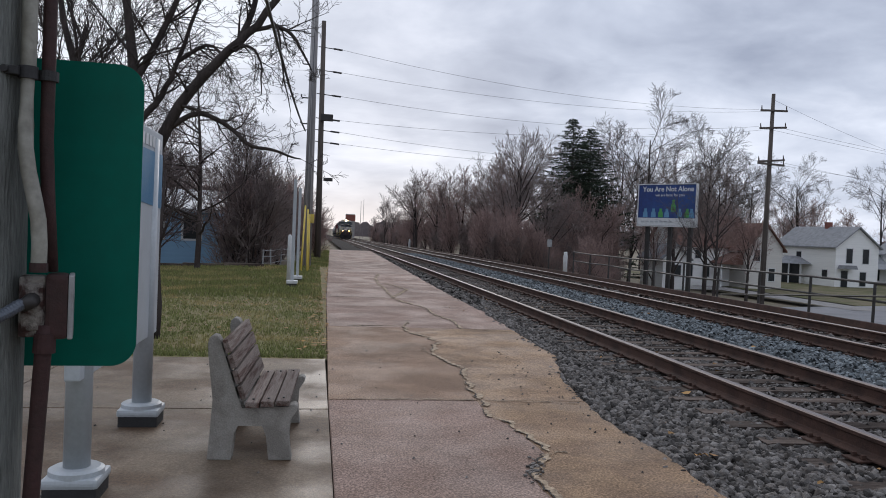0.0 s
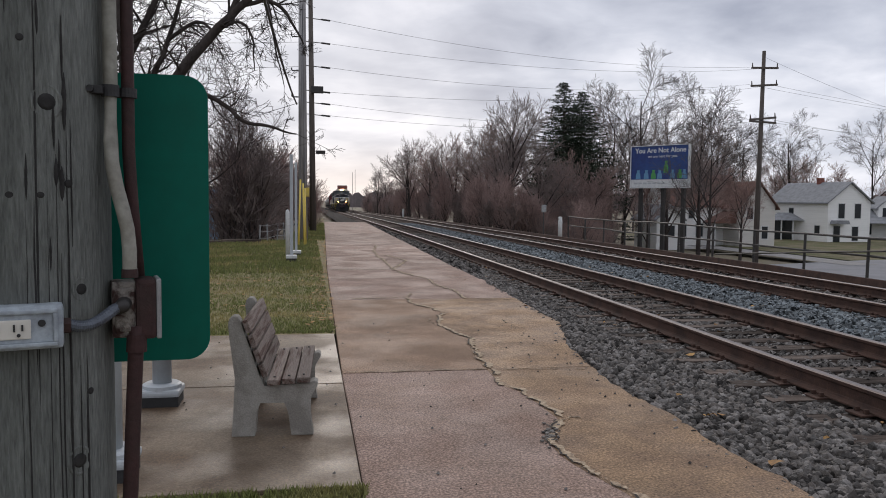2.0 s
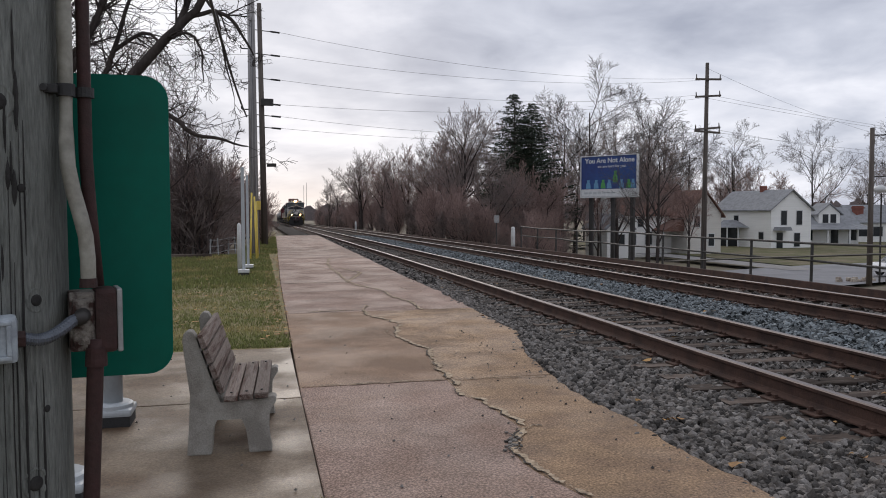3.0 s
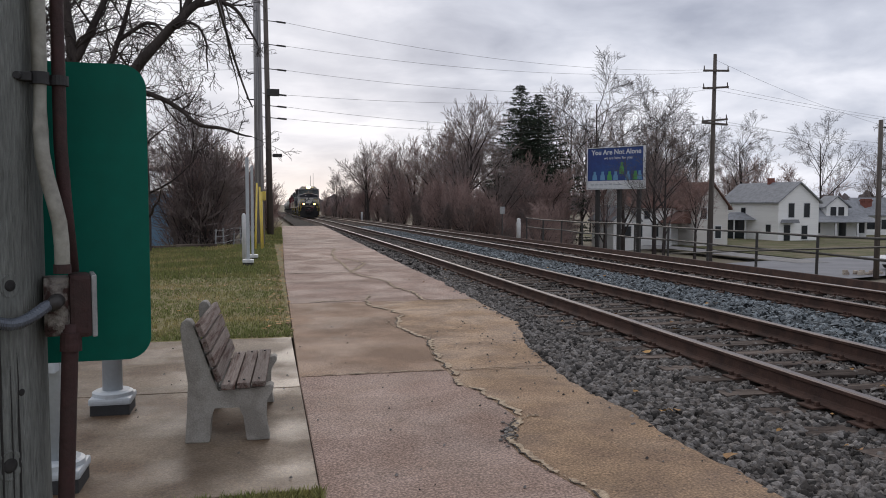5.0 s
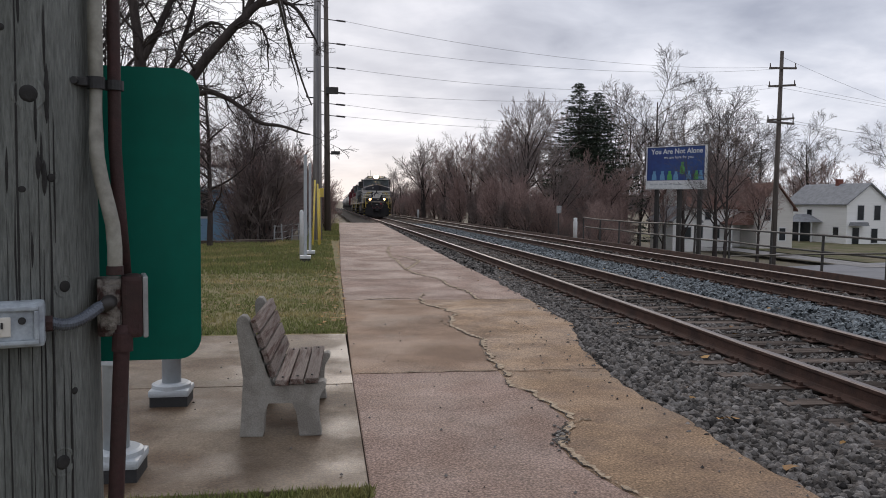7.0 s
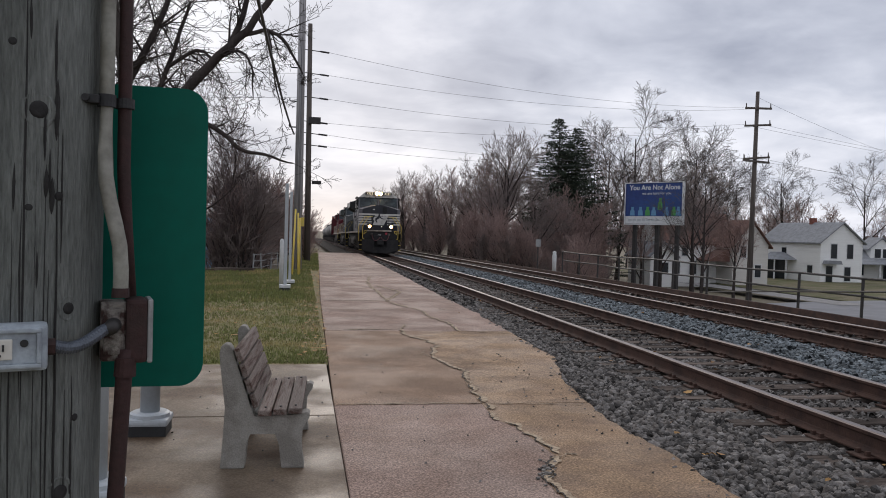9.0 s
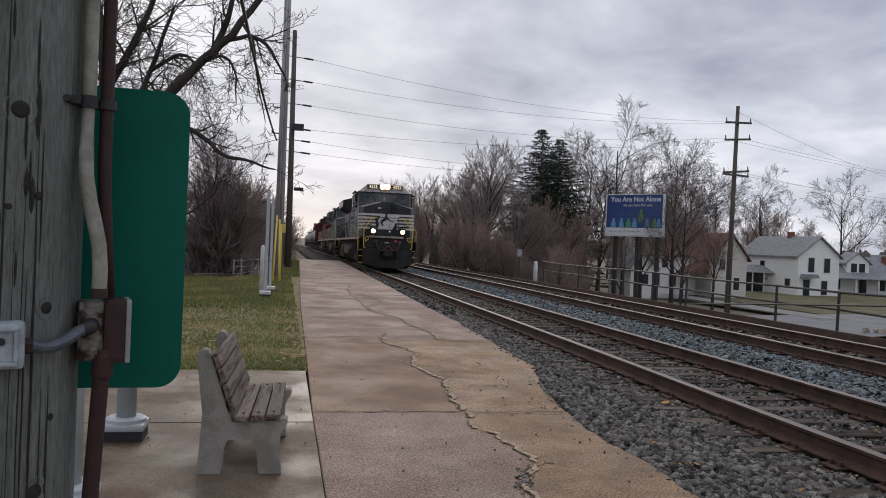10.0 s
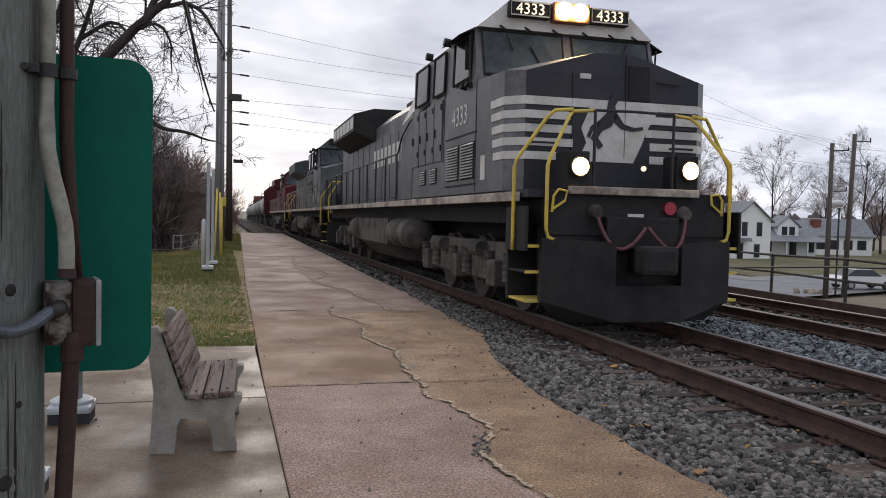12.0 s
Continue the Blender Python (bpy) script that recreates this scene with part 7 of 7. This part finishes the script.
# ---- houses and street ----
def house(name, m, label, w, d, eave, ridge, wall, roof, wins, gable="y", extras=None):
    """A gabled house with its front on -y; base at z 0. wins: (face, u, z, width, height)."""
    ob = thing(name, m, label, "house", "houses")
    bm = bmesh.new()
    if gable == "y":
        prism(bm, [(-w / 2, -0.4), (w / 2, -0.4), (w / 2, eave), (0, ridge), (-w / 2, eave)], "y", 0, d)
    else:
        prism(bm, [(0, -0.4), (d, -0.4), (d, eave), (d / 2, ridge), (0, eave)], "x", -w / 2, w / 2)
    body = part("wall", bm, wall, ob)
    bm = bmesh.new()
    o, t = 0.35, 0.16
    if gable == "y":
        s = (ridge - eave) / (w / 2)
        prism(bm, [(-w / 2 - o, eave - o * s), (0, ridge + 0.02), (w / 2 + o, eave - o * s), (w / 2 + o, eave - o * s + t), (0, ridge + 0.02 + t), (-w / 2 - o, eave - o * s + t)], "y", -o, d + o)
    else:
        s = (ridge - eave) / (d / 2)
        prism(bm, [(-o, eave - o * s), (d / 2, ridge + 0.02), (d + o, eave - o * s), (d + o, eave - o * s + t), (d / 2, ridge + 0.02 + t), (-o, eave - o * s + t)], "x", -w / 2 - o, w / 2 + o)
    part("roof", bm, roof, ob)
    for face, u, z, ww, hh in wins:
        bm, fm = bmesh.new(), bmesh.new()
        b = 0.10
        if face == "front":
            box(bm, u - ww / 2, u + ww / 2, -0.03, 0.02, z, z + hh)
            box(fm, u - ww / 2 - b, u + ww / 2 + b, -0.02, 0.015, z - b, z + hh + b)
        else:
            s = -w / 2 if face == "left" else w / 2
            e = -1 if face == "left" else 1
            box(bm, min(s - e * 0.02, s + e * 0.03), max(s - e * 0.02, s + e * 0.03), u - ww / 2, u + ww / 2, z, z + hh)
            box(fm, min(s - e * 0.015, s + e * 0.02), max(s - e * 0.015, s + e * 0.02), u - ww / 2 - b, u + ww / 2 + b, z - b, z + hh + b)
        win = part("window", fm, M["white"], ob)
        part("pane", bm, M["window"], win)
    return ob


def build_street():
    base = -3.12
    sheet("street", [0, 1, 2, 3], [0, 1], lambda r, c: ((22.5, 34, 46, 150)[r], (36.5, 40, 44, 62)[r] + c * (11, 13, 13, 10)[r], base + 0.07), M["asphalt"], "wet grey street below the embankment", "street")
    sheet("driveway", [0, 1], [0, 1], lambda r, c: ((40 + 3 * c), (52, 78)[r], base + 0.09), M["concrete"], "pale concrete driveway between the houses", "driveway")
    sheet("yard", list(np.linspace(53, 110, 8)), list(np.linspace(44, 120, 10)), lambda y, x: (x, y + (x - 44) * 0.14, base + 0.05), M["yard"], "green front yards of the houses", "yard")
    h = house("house", pose(65.0, 85, base, 0, 0, 3), "white two-storey clapboard house with a grey shingle roof", 6.0, 11.5, 4.95, 7.25, M["siding"], M["shingle"],
              [("front", -1.1, 2.95, 0.85, 1.75), ("front", 1.2, 2.95, 0.85, 1.75), ("front", 0.9, 0.2, 0.85, 1.7), ("front", -1.7, 0.0, 0.9, 2.0), ("left", 6.8, 2.9, 0.9, 1.2), ("left", 1.8, 1.0, 0.9, 1.0)])
    bm = bmesh.new()
    prism(bm, [(-2.7, 2.25), (-0.7, 2.25), (-0.9, 2.7), (-2.5, 2.7)], "y", -1.1, 0.0)
    part("door_canopy", bm, M["shingle"], h)
    bm = bmesh.new()
    box(bm, -0.35, 0.35, 5.0, 5.6, 6.9, 8.0, 0.02)
    part("chimney", bm, M["brick"], h)
    porch = thing("porch", pose(60.4, 90.5, base, 0, 0, -40), "small grey-roofed porch with white posts", "porch", "porches")
    bm = bmesh.new()
    hull(bm, [(x, y, 2.55) for x in (-2.3, 2.3) for y in (-0.3, 2.4)] + [(x, 1.6, 3.5) for x in (-1.4, 1.4)] + [(x, 2.4, 3.5) for x in (-1.4, 1.4)])
    part("roof", bm, M["shingle"], porch)
    for x in (-2.0, -0.7, 0.7, 2.0):
        bm = bmesh.new()
        box(bm, x - 0.08, x + 0.08, -0.1, 0.06, -0.1, 2.56)
        part("post", bm, M["white"], porch)
    bm = bmesh.new()
    box(bm, -2.1, 2.1, 1.5, 2.4, -0.1, 2.5)
    part("dark_entry", bm, M["window"], porch)
    h2 = house("house", pose(77.3, 93, base, 0, 0, -12), "white and grey house with a dormer and a wide porch", 8.0, 8, 2.6, 5.0, M["siding"], M["shingle"],
               [("front", -3.0, 0.6, 1.0, 1.7), ("front", 3.2, 0.6, 1.0, 1.7), ("front", 0.6, 0.0, 1.0, 2.1)], gable="x")
    bm = bmesh.new()
    prism(bm, [(-1.5, 2.7), (1.5, 2.7), (1.5, 4.3), (0, 5.6), (-1.5, 4.3)], "y", 0.3, 3.6)
    dm = part("dormer", bm, M["siding"], h2)
    bm = bmesh.new()
    prism(bm, [(-1.9, 4.05), (0, 5.65), (1.9, 4.05), (1.9, 4.2), (0, 5.8), (-1.9, 4.2)], "y", 0.05, 4.0)
    part("dormer_roof", bm, M["shingle"], dm)
    for x in (-0.55, 0.55):
        bm = bmesh.new()
        box(bm, x - 0.4, x + 0.4, 0.26, 0.32, 3.0, 4.2)
        part("pane", bm, M["window"], dm)
    bm = bmesh.new()
    hull(bm, [(x, y, z) for x in (-4.6, 4.6) for y, z in ((-2.6, 2.1), (-2.6, 2.2), (0.1, 2.8), (0.1, 2.1))])
    part("porch_roof", bm, M["shingle"], h2)
    for x in (-4.3, -1.5, 1.5, 4.3):
        bm = bmesh.new()
        box(bm, x - 0.12, x + 0.12, -2.4, -2.16, -0.3, 2.15)
        part("porch_post", bm, M["white"], h2)
    house("house", pose(90, 97, base, 0, 0, -20), "low white house with a row of windows", 9, 8, 3.0, 5.4, M["siding"], M["shingle"], [("front", q, 0.9, 1.3, 1.4) for q in (-3, -1, 1, 3)], gable="x")
    bm = bmesh.new()
    box(bm, -0.6, 0.6, -0.5, 0.5, -0.5, 5.4)
    box(bm, -0.7, 0.7, -0.6, 0.6, 5.0, 5.2)
    tagged(part("chimney", bm, M["brick"]), "tall red brick chimney beside the houses", "chimney").matrix_basis = pose(87.8, 100, base)
    house("house", pose(47.3, 76, base, 0, 0, 2), "beige gabled house with a red-brown shingle roof behind bare trees", 4.2, 7, 4.4, 6.9, M["beige"], M["redshingle"],
          [("front", -0.9, 3.0, 0.7, 1.2), ("front", 0.9, 0.9, 0.7, 1.3), ("left", 5, 3.0, 0.7, 1.1)])
    hb = house("house", pose(43.4, 79, base, 0, 0, 3), "white clapboard house with a red-brown roof behind the billboard", 9.0, 7, 4.5, 7.7, M["siding"], M["redshingle"],
               [("front", -3.2, 1.0, 0.8, 1.4), ("front", -1.2, 1.0, 0.8, 1.4), ("front", -2.2, 3.0, 0.7, 1.1), ("front", 3.4, 1.0, 0.8, 1.4)], gable="x")
    bm = bmesh.new()
    box(bm, -0.3, 0.3, 3.1, 3.7, 7.2, 8.5, 0.02)
    part("chimney", bm, M["brick"], hb)
    wing = house("shed", pose(38.0, 77.5, base, 0, 0, 4), "low white outbuilding beside the billboard posts", 3.0, 5, 3.0, 4.3, M["siding"], M["shingle"], [("front", 0.2, 1.0, 0.8, 1.2)])
    tagged(wing, category="shed")
    pt = thing("porch", pose(44.2, 76.5, base), "brown-roofed side porch on the beige house", "porch", "porches")
    bm = bmesh.new()
    hull(bm, [(x, y, z) for y in (0, 4) for x, z in ((-1.6, 2.5), (-1.6, 2.65), (1.0, 3.9), (1.0, 2.5))])
    part("roof", bm, M["redshingle"], pt)
    for y in (0.2, 3.8):
        bm = bmesh.new()
        box(bm, -1.5, -1.35, y - 0.07, y + 0.07, -0.2, 2.5)
        part("post", bm, M["white"], pt)
    # car parked on the far side of the street
    car = thing("car", pose(44.3, 45.2, base + 0.09, 0, 0, -8), "white sedan parked beside the street", "car")
    bm = bmesh.new()
    hull(bm, [(x, y, z) for y in (-0.85, 0.85) for x, z in ((-2.2, 0.35), (2.2, 0.35), (2.25, 0.7), (-2.25, 0.75), (-1.9, 0.95), (1.3, 0.95))])
    part("body", bm, M["carpaint"], car)
    bm = bmesh.new()
    hull(bm, [(x, y * k, z) for y in (-0.8, 0.8) for x, z, k in ((-1.7, 0.93, 1), (1.1, 0.93, 1), (0.35, 1.42, 0.85), (-1.0, 1.42, 0.85))])
    cb = part("cabin", bm, M["window"], car)
    bm = bmesh.new()
    hull(bm, [(x, y, z) for y in (-0.68, 0.68) for x, z in ((0.35, 1.41), (-1.0, 1.41), (0.2, 1.47), (-0.9, 1.47))])
    part("roof", bm, M["carpaint"], cb)
    for x in (-1.4, 1.4):
        for y in (-0.82, 0.82):
            bm = bmesh.new()
            cyl(bm, (x, y - 0.09, 0.32), (x, y + 0.09, 0.32), 0.32, None, 20)
            wl = part("wheel", bm, M["dark"], car)
            bm = bmesh.new()
            cyl(bm, (x, y - 0.095, 0.32), (x, y + 0.095, 0.32), 0.19, None, 14)
            part("rim", bm, M["galv"], wl)
    bk = thing("brick_planter", pose(38.0, 42.5, base + 0.05), "broken pink brick kerb and snow-white gravel by the street", "rubble")
    rng = random.Random(2)
    for k in range(14):
        x, y = rng.uniform(-1.6, 1.2), rng.uniform(-0.4, 0.4)
        bm = bmesh.new()
        box(bm, x, x + 0.3, y, y + 0.2, 0, rng.uniform(0.1, 0.4), 0.02)
        part("brick", bm, M["sill"], bk)


def build_billboard():
    L, R = Vector((27.9, 64.4, 0)), Vector((31.0, 59.8, 0))
    mid, way = (L + R) / 2, (R - L)
    w = way.length
    yaw = math.degrees(math.atan2(way.y, way.x))
    ob = thing("billboard", pose(mid.x, mid.y, 0, 0, 0, yaw), "blue advertising billboard on steel posts", "billboard")
    bm = bmesh.new()
    box(bm, -w / 2, w / 2, 0.0, 0.3, 2.85, 6.42, 0.02)
    part("panel", bm, M["iron"], ob)
    bm = bmesh.new()
    box(bm, -w / 2 + 0.06, w / 2 - 0.06, -0.03, 0.01, 3.55, 6.36)
    pic = part("poster", bm, M["bbblue"], ob)
    bm = bmesh.new()
    box(bm, -w / 2 + 0.06, w / 2 - 0.06, -0.03, 0.01, 2.9, 3.546)
    part("white_strip", bm, M["white"], ob)
    for a, b, c, d in ((-w / 2 - 0.05, w / 2 + 0.05, 6.40, 6.45), (-w / 2 - 0.05, w / 2 + 0.05, 2.80, 2.88)):
        bm = bmesh.new()
        box(bm, a, b, -0.08, 0.32, c, d, 0.01)
        part("frame_bar", bm, M["white"], ob)
    for x in (-w / 2, w / 2):
        bm = bmesh.new()
        box(bm, x - 0.03, x + 0.03, -0.08, 0.32, 2.8, 6.45, 0.01)
        part("frame_bar", bm, M["white"], ob)
    words("headline", "You Are Not Alone", 0.60, pose(0.1, -0.035, 6.0, 90, 0, 0), M["white"], pic, 0.006, label="white printed headline", bold=0.010)
    words("second_line", "we are here for you.", 0.34, pose(0.35, -0.035, 5.5, 90, 0, 0), M["white"], pic, 0.006, label="white printed line")
    for x, z, g in ((-2.0, 3.6, "bbpale"), (-1.2, 3.6, "bbpale"), (-0.5, 3.6, "bbgreen"), (0.1, 3.6, "bbpale"), (0.7, 4.1, "bbgreen"), (1.3, 3.6, "bbpale"), (2.0, 3.6, "bbgreen"), (2.4, 3.6, "bbpale")):
        bm = bmesh.new()
        hh = 1.0 if z > 4 else 0.75
        prism(bm, [(x - 0.24, z), (x + 0.24, z), (x + 0.2, z + hh * 0.55), (x + 0.12, z + hh * 0.7), (x + 0.14, z + hh), (x - 0.12, z + hh), (x - 0.12, z + hh * 0.7), (x - 0.22, z + hh * 0.55)], "y", -0.042, -0.03)
        part("printed_shape", bm, M[g], pic)
    bm = bmesh.new()
    for k in range(7):
        box(bm, -2.4 + k * 0.45, -2.05 + k * 0.45, -0.042, -0.03, 3.15, 3.28)
    part("small_print", bm, M["grey"], ob)
    for x in (-2.0, 0.2, 2.1):
        bm = bmesh.new()
        box(bm, x - 0.16, x + 0.16, 0.33, 0.62, -3.6, 6.2, 0.02)
        part("post", bm, M["iron"], ob)


def build_power_pole():
    p = thing("power_pole", pose(32.5, 52, -3.2, 0, 0.6, 0), "tall wooden power pole with four crossarms", "power pole", "utility poles")
    bm = bmesh.new()
    cyl(bm, (0, 0, -0.2), (0, 0, 15.85), 0.22, 0.13, 16)
    part("shaft", bm, M["polefar"], p, smooth=True)
    for z, tilt in ((14.6, 2), (13.35, 5), (10.95, 6), (10.7 - 0.0, -2)):
        bm = bmesh.new()
        box(bm, -1.05, 1.05, -0.07, 0.07, -0.07, 0.07, 0.01)
        for x in (-0.98, 0.98):
            cyl(bm, (x, 0, 0.06), (x, 0, 0.36), 0.05, 0.03, 8)
        arm = part("crossarm", bm, M["polefar"], p)
        arm.matrix_basis = pose(0, -0.2, z, 0, -tilt, 0)
    for i, (x, y, h) in enumerate(((36.6, 40, 9.4), (38.3, 40.3, 10.1))):
        q = thing("utility_pole", pose(x, y, -2.75, 0, 0 if i == 0 else 1.5, 0), "grey wooden pole with brackets beside the street", "utility pole", "utility poles")
        bm = bmesh.new()
        cyl(bm, (0, 0, -0.3), (0, 0, h), 0.17, 0.13, 16)
        part("shaft", bm, M["polefar"], q, smooth=True)
        for z in (h - 0.45, h - 3.0 + i):
            bm = bmesh.new()
            rings(bm, [(0.2, 0, z), (1.2, -0.1, z + 0.05)], 0.035, 6)
            cyl(bm, (1.15, -0.1, z + 0.05), (1.15, -0.1, z + 0.3), 0.06, 0.03, 8)
            part("bracket", bm, M["iron"], q)
    lamp = thing("street_lamp", pose(37.9, 40.6, -2.75), "small street lamp with a white round head", "street lamp")
    bm = bmesh.new()
    cyl(bm, (0, 0, -0.2), (0, 0, 5.4), 0.06, 0.05, 10)
    part("pole", bm, M["iron"], lamp)
    bm = bmesh.new()
    rings(bm, [(-0.1, 0, 5.45), (-0.1, 0, 5.6), (-0.1, 0, 5.8), (-0.1, 0, 5.9)], [0.2, 0.42, 0.35, 0.1], 16)
    part("head", bm, M["white"], lamp, smooth=True)
    for x0, z0, z1 in ((-1.0, 10.2, 5.6), (1.0, 10.2, 6.2), (-1.0, 7.7, 5.0), (1.0, 7.7, 3.6)):
        cable("cable", (32.5 + x0, 52, z0), (95, 62 + x0, z1 + 1.5), 1.0, 0.009, "thin power cable running off above the houses")
    cable("cable", (32.5, 52, 12.3), (75, 70, 8), 1.0, 0.009, "thin power cable running off above the houses")
    cable("cable", (37.8, 40, 6.4), (75, 48, 8.5), 0.5, 0.009, "thin power cable beside the street")


def build_fence():
    f = thing("pipe_fence", Matrix(), "rusty two-rail pipe fence along the embankment", "fence")
    rng = random.Random(6)
    line = [(15.6, y) for y in np.arange(10, 46, 2.9)]
    posts = []
    for x, y in line:
        lean = rng.uniform(-0.05, 0.05)
        zb = ground_height(x, y)
        top = (x + lean, y, 0.64 + rng.uniform(-0.04, 0.04))
        posts.append((Vector(top), Vector((x + lean * 0.5, y, 0.10 + rng.uniform(-0.04, 0.04)))))
        bm = bmesh.new()
        cyl(bm, (x, y, zb - 0.2), top, 0.045, 0.045, 8)
        part("post", bm, M["iron"], f)
    for k in range(2):
        for a, b in zip(posts, posts[1:]):
            bm = bmesh.new()
            cyl(bm, tuple(a[k]), tuple(b[k]), 0.035, 0.035, 7)
            part("rail", bm, M["iron"], f)
    bm = bmesh.new()
    rings(bm, [(15.5, 27, -0.4), (15.4, 22, 0.0), (15.35, 16, 0.45), (15.3, 11, 0.7)], 0.03, 6)
    part("fallen_rail", bm, M["iron"], f)
    mk = thing("marker_post", pose(15.3, 45.5, -0.55), "white round-topped marker post", "marker post", "marker posts")
    bm = bmesh.new()
    rings(bm, [(0, 0, -0.3), (0, 0, 0.95), (0, 0, 1.05), (0, 0, 1.15), (0, 0, 1.2)], [0.13, 0.13, 0.10, 0.12, 0.05], 14)
    part("post", bm, M["white"], mk, smooth=True)
    copy_thing(mk, pose(12.0, 100, -0.75))
    sg = thing("trackside_sign", pose(15.6, 50, -0.5), "small grey trackside sign on a post", "sign")
    bm = bmesh.new()
    cyl(bm, (0, 0, -0.3), (0, 0, 1.9), 0.04, None, 8)
    part("post", bm, M["iron"], sg)
    bm = bmesh.new()
    box(bm, -0.17, 0.17, -0.06, -0.04, 1.35, 1.85, 0.005)
    part("plate", bm, M["galv"], sg)


def build_left_far():
    h = house("house", pose(-8.6, 39, -2.2, 0, 0, 4), "pale blue house behind the bare trees", 7.6, 8, 4.3, 5.3, M["bluesiding"], M["grey"], [("front", -1.3, 2.9, 0.7, 1.2), ("front", 0.9, 2.9, 0.7, 1.1), ("front", 2.6, 2.9, 0.8, 1.1)], gable="x")
    bm = bmesh.new()
    box(bm, -2.0, -0.9, -0.06, 0.0, 2.1, 2.75)
    part("red_panel", bm, M["redpaint"], h)
    g = thing("metal_gate", pose(-2.7, 32, -0.2), "rusty metal trellis gate with a pale post", "gate")
    bm = bmesh.new()
    cyl(bm, (0, 0, -0.3), (0, 0, 1.85), 0.05, None, 8)
    part("post", bm, M["white"], g)
    for k in range(7):
        bm = bmesh.new()
        cyl(bm, (0.1 + k * 0.1, 0, 0.0), (0.1 + k * 0.1, 0, 1.8), 0.018, None, 5)
        part("bar", bm, M["iron"], g)
    for z in (0.05, 0.6, 1.2, 1.78):
        bm = bmesh.new()
        cyl(bm, (0, 0, z), (0.75, 0, z), 0.02, None, 5)
        part("rail", bm, M["iron"], g)
    w = thing("wire_fence", pose(0, 0, 0), "sagging wire fence with leaning posts at the lawn's edge", "fence")
    pts = []
    for k in range(5):
        x, y = -1.9 + k * 0.28, 29.0 + k * 1.2
        bm = bmesh.new()
        cyl(bm, (x, y, -0.5), (x + 0.05 * (-1) ** k, y, 0.62), 0.03, None, 6)
        part("post", bm, M["galv"], w)
        pts.append((x, y))
    for z in (0.1, 0.35, 0.58):
        bm = bmesh.new()
        rings(bm, [(x, y, z - 0.04 * (i % 2)) for i, (x, y) in enumerate(pts)], 0.01, 4)
        part("wire", bm, M["galv"], w)
    e = thing("timber_edging", pose(0, 0, 0), "dark rotting timber edging along the lawn", "edging")
    for k in range(5):
        x0 = -9 + k * 1.45
        bm = bmesh.new()
        box(bm, x0, x0 + 1.42, 28.35 - 0.02 * k, 28.55, lawn_height(x0, 28.4) - 0.1, lawn_height(x0, 28.4) + 0.14, 0.02)
        part("timber", bm, M["tie"], e)
    s = thing("silo", pose(17.4, 420, -4), "distant pale grain elevator beside the line", "grain elevator")
    bm = bmesh.new()
    box(bm, -2.4, 2.4, -2.5, 2.5, 0, 13.0, 0.1)
    box(bm, -5.0, -2.4, -2, 2, 0, 8.5, 0.1)
    part("tower", bm, M["concrete"], s)
    bm = bmesh.new()
    box(bm, -2.6, 2.6, -2.7, -2.5, 9.5, 12.6)
    part("head_house", bm, M["brick"], s)
    for x, y, hh in ((18, 330, 16), (22, 380, 19)):
        m_ = thing("radio_mast", pose(x, y, -3), "thin grey distant radio mast", "mast", "masts")
        bm = bmesh.new()
        cyl(bm, (0, 0, 0), (0, 0, hh), 0.12, 0.08, 6)
        part("mast", bm, M["haze"], m_)
    # far woods that close the horizon
    verts, faces = [], []
    rng = random.Random(9)
    for r0, hmin, hmax in ((520, 5, 10), (900, 8, 16)):
        for k in range(900):
            a = rng.uniform(-math.pi, math.pi)
            r = r0 * rng.uniform(0.92, 1.25)
            x, y = r * math.sin(a), r * math.cos(a)
            if abs(x - 8) < 16 and y > 0:
                continue
            h_, w_, i = rng.uniform(hmin, hmax), rng.uniform(5, 11), len(verts)
            ca, sa = math.cos(a), math.sin(a)
            for q in range(9):
                t = q / 8 * math.pi
                rr = rng.uniform(0.8, 1.1)
                verts.append((x + ca * w_ * math.cos(t) * rr, y - sa * w_ * math.cos(t) * rr, -3.5 + h_ * (0.15 + math.sin(t) * rr)))
            verts += [(x - ca * w_, y + sa * w_, -4), (x + ca * w_, y - sa * w_, -4)]
            faces.append(tuple(range(i, i + 11)))
    tagged(raw("far_woods", verts, faces, M["haze"]), "distant grey-brown bare woods along the horizon", "woods", kind="stuff")


KINDS, BRUSH = build_right_woods()
build_left_tree()
evergreen(26.5, 79, 18.0, 3)
evergreen(29.0, 80.5, 17.2, 4)
evergreen(84.5, 112.0, 8.5, 6)
build_street()
build_billboard()
build_power_pole()
build_fence()
build_left_far()


motions()
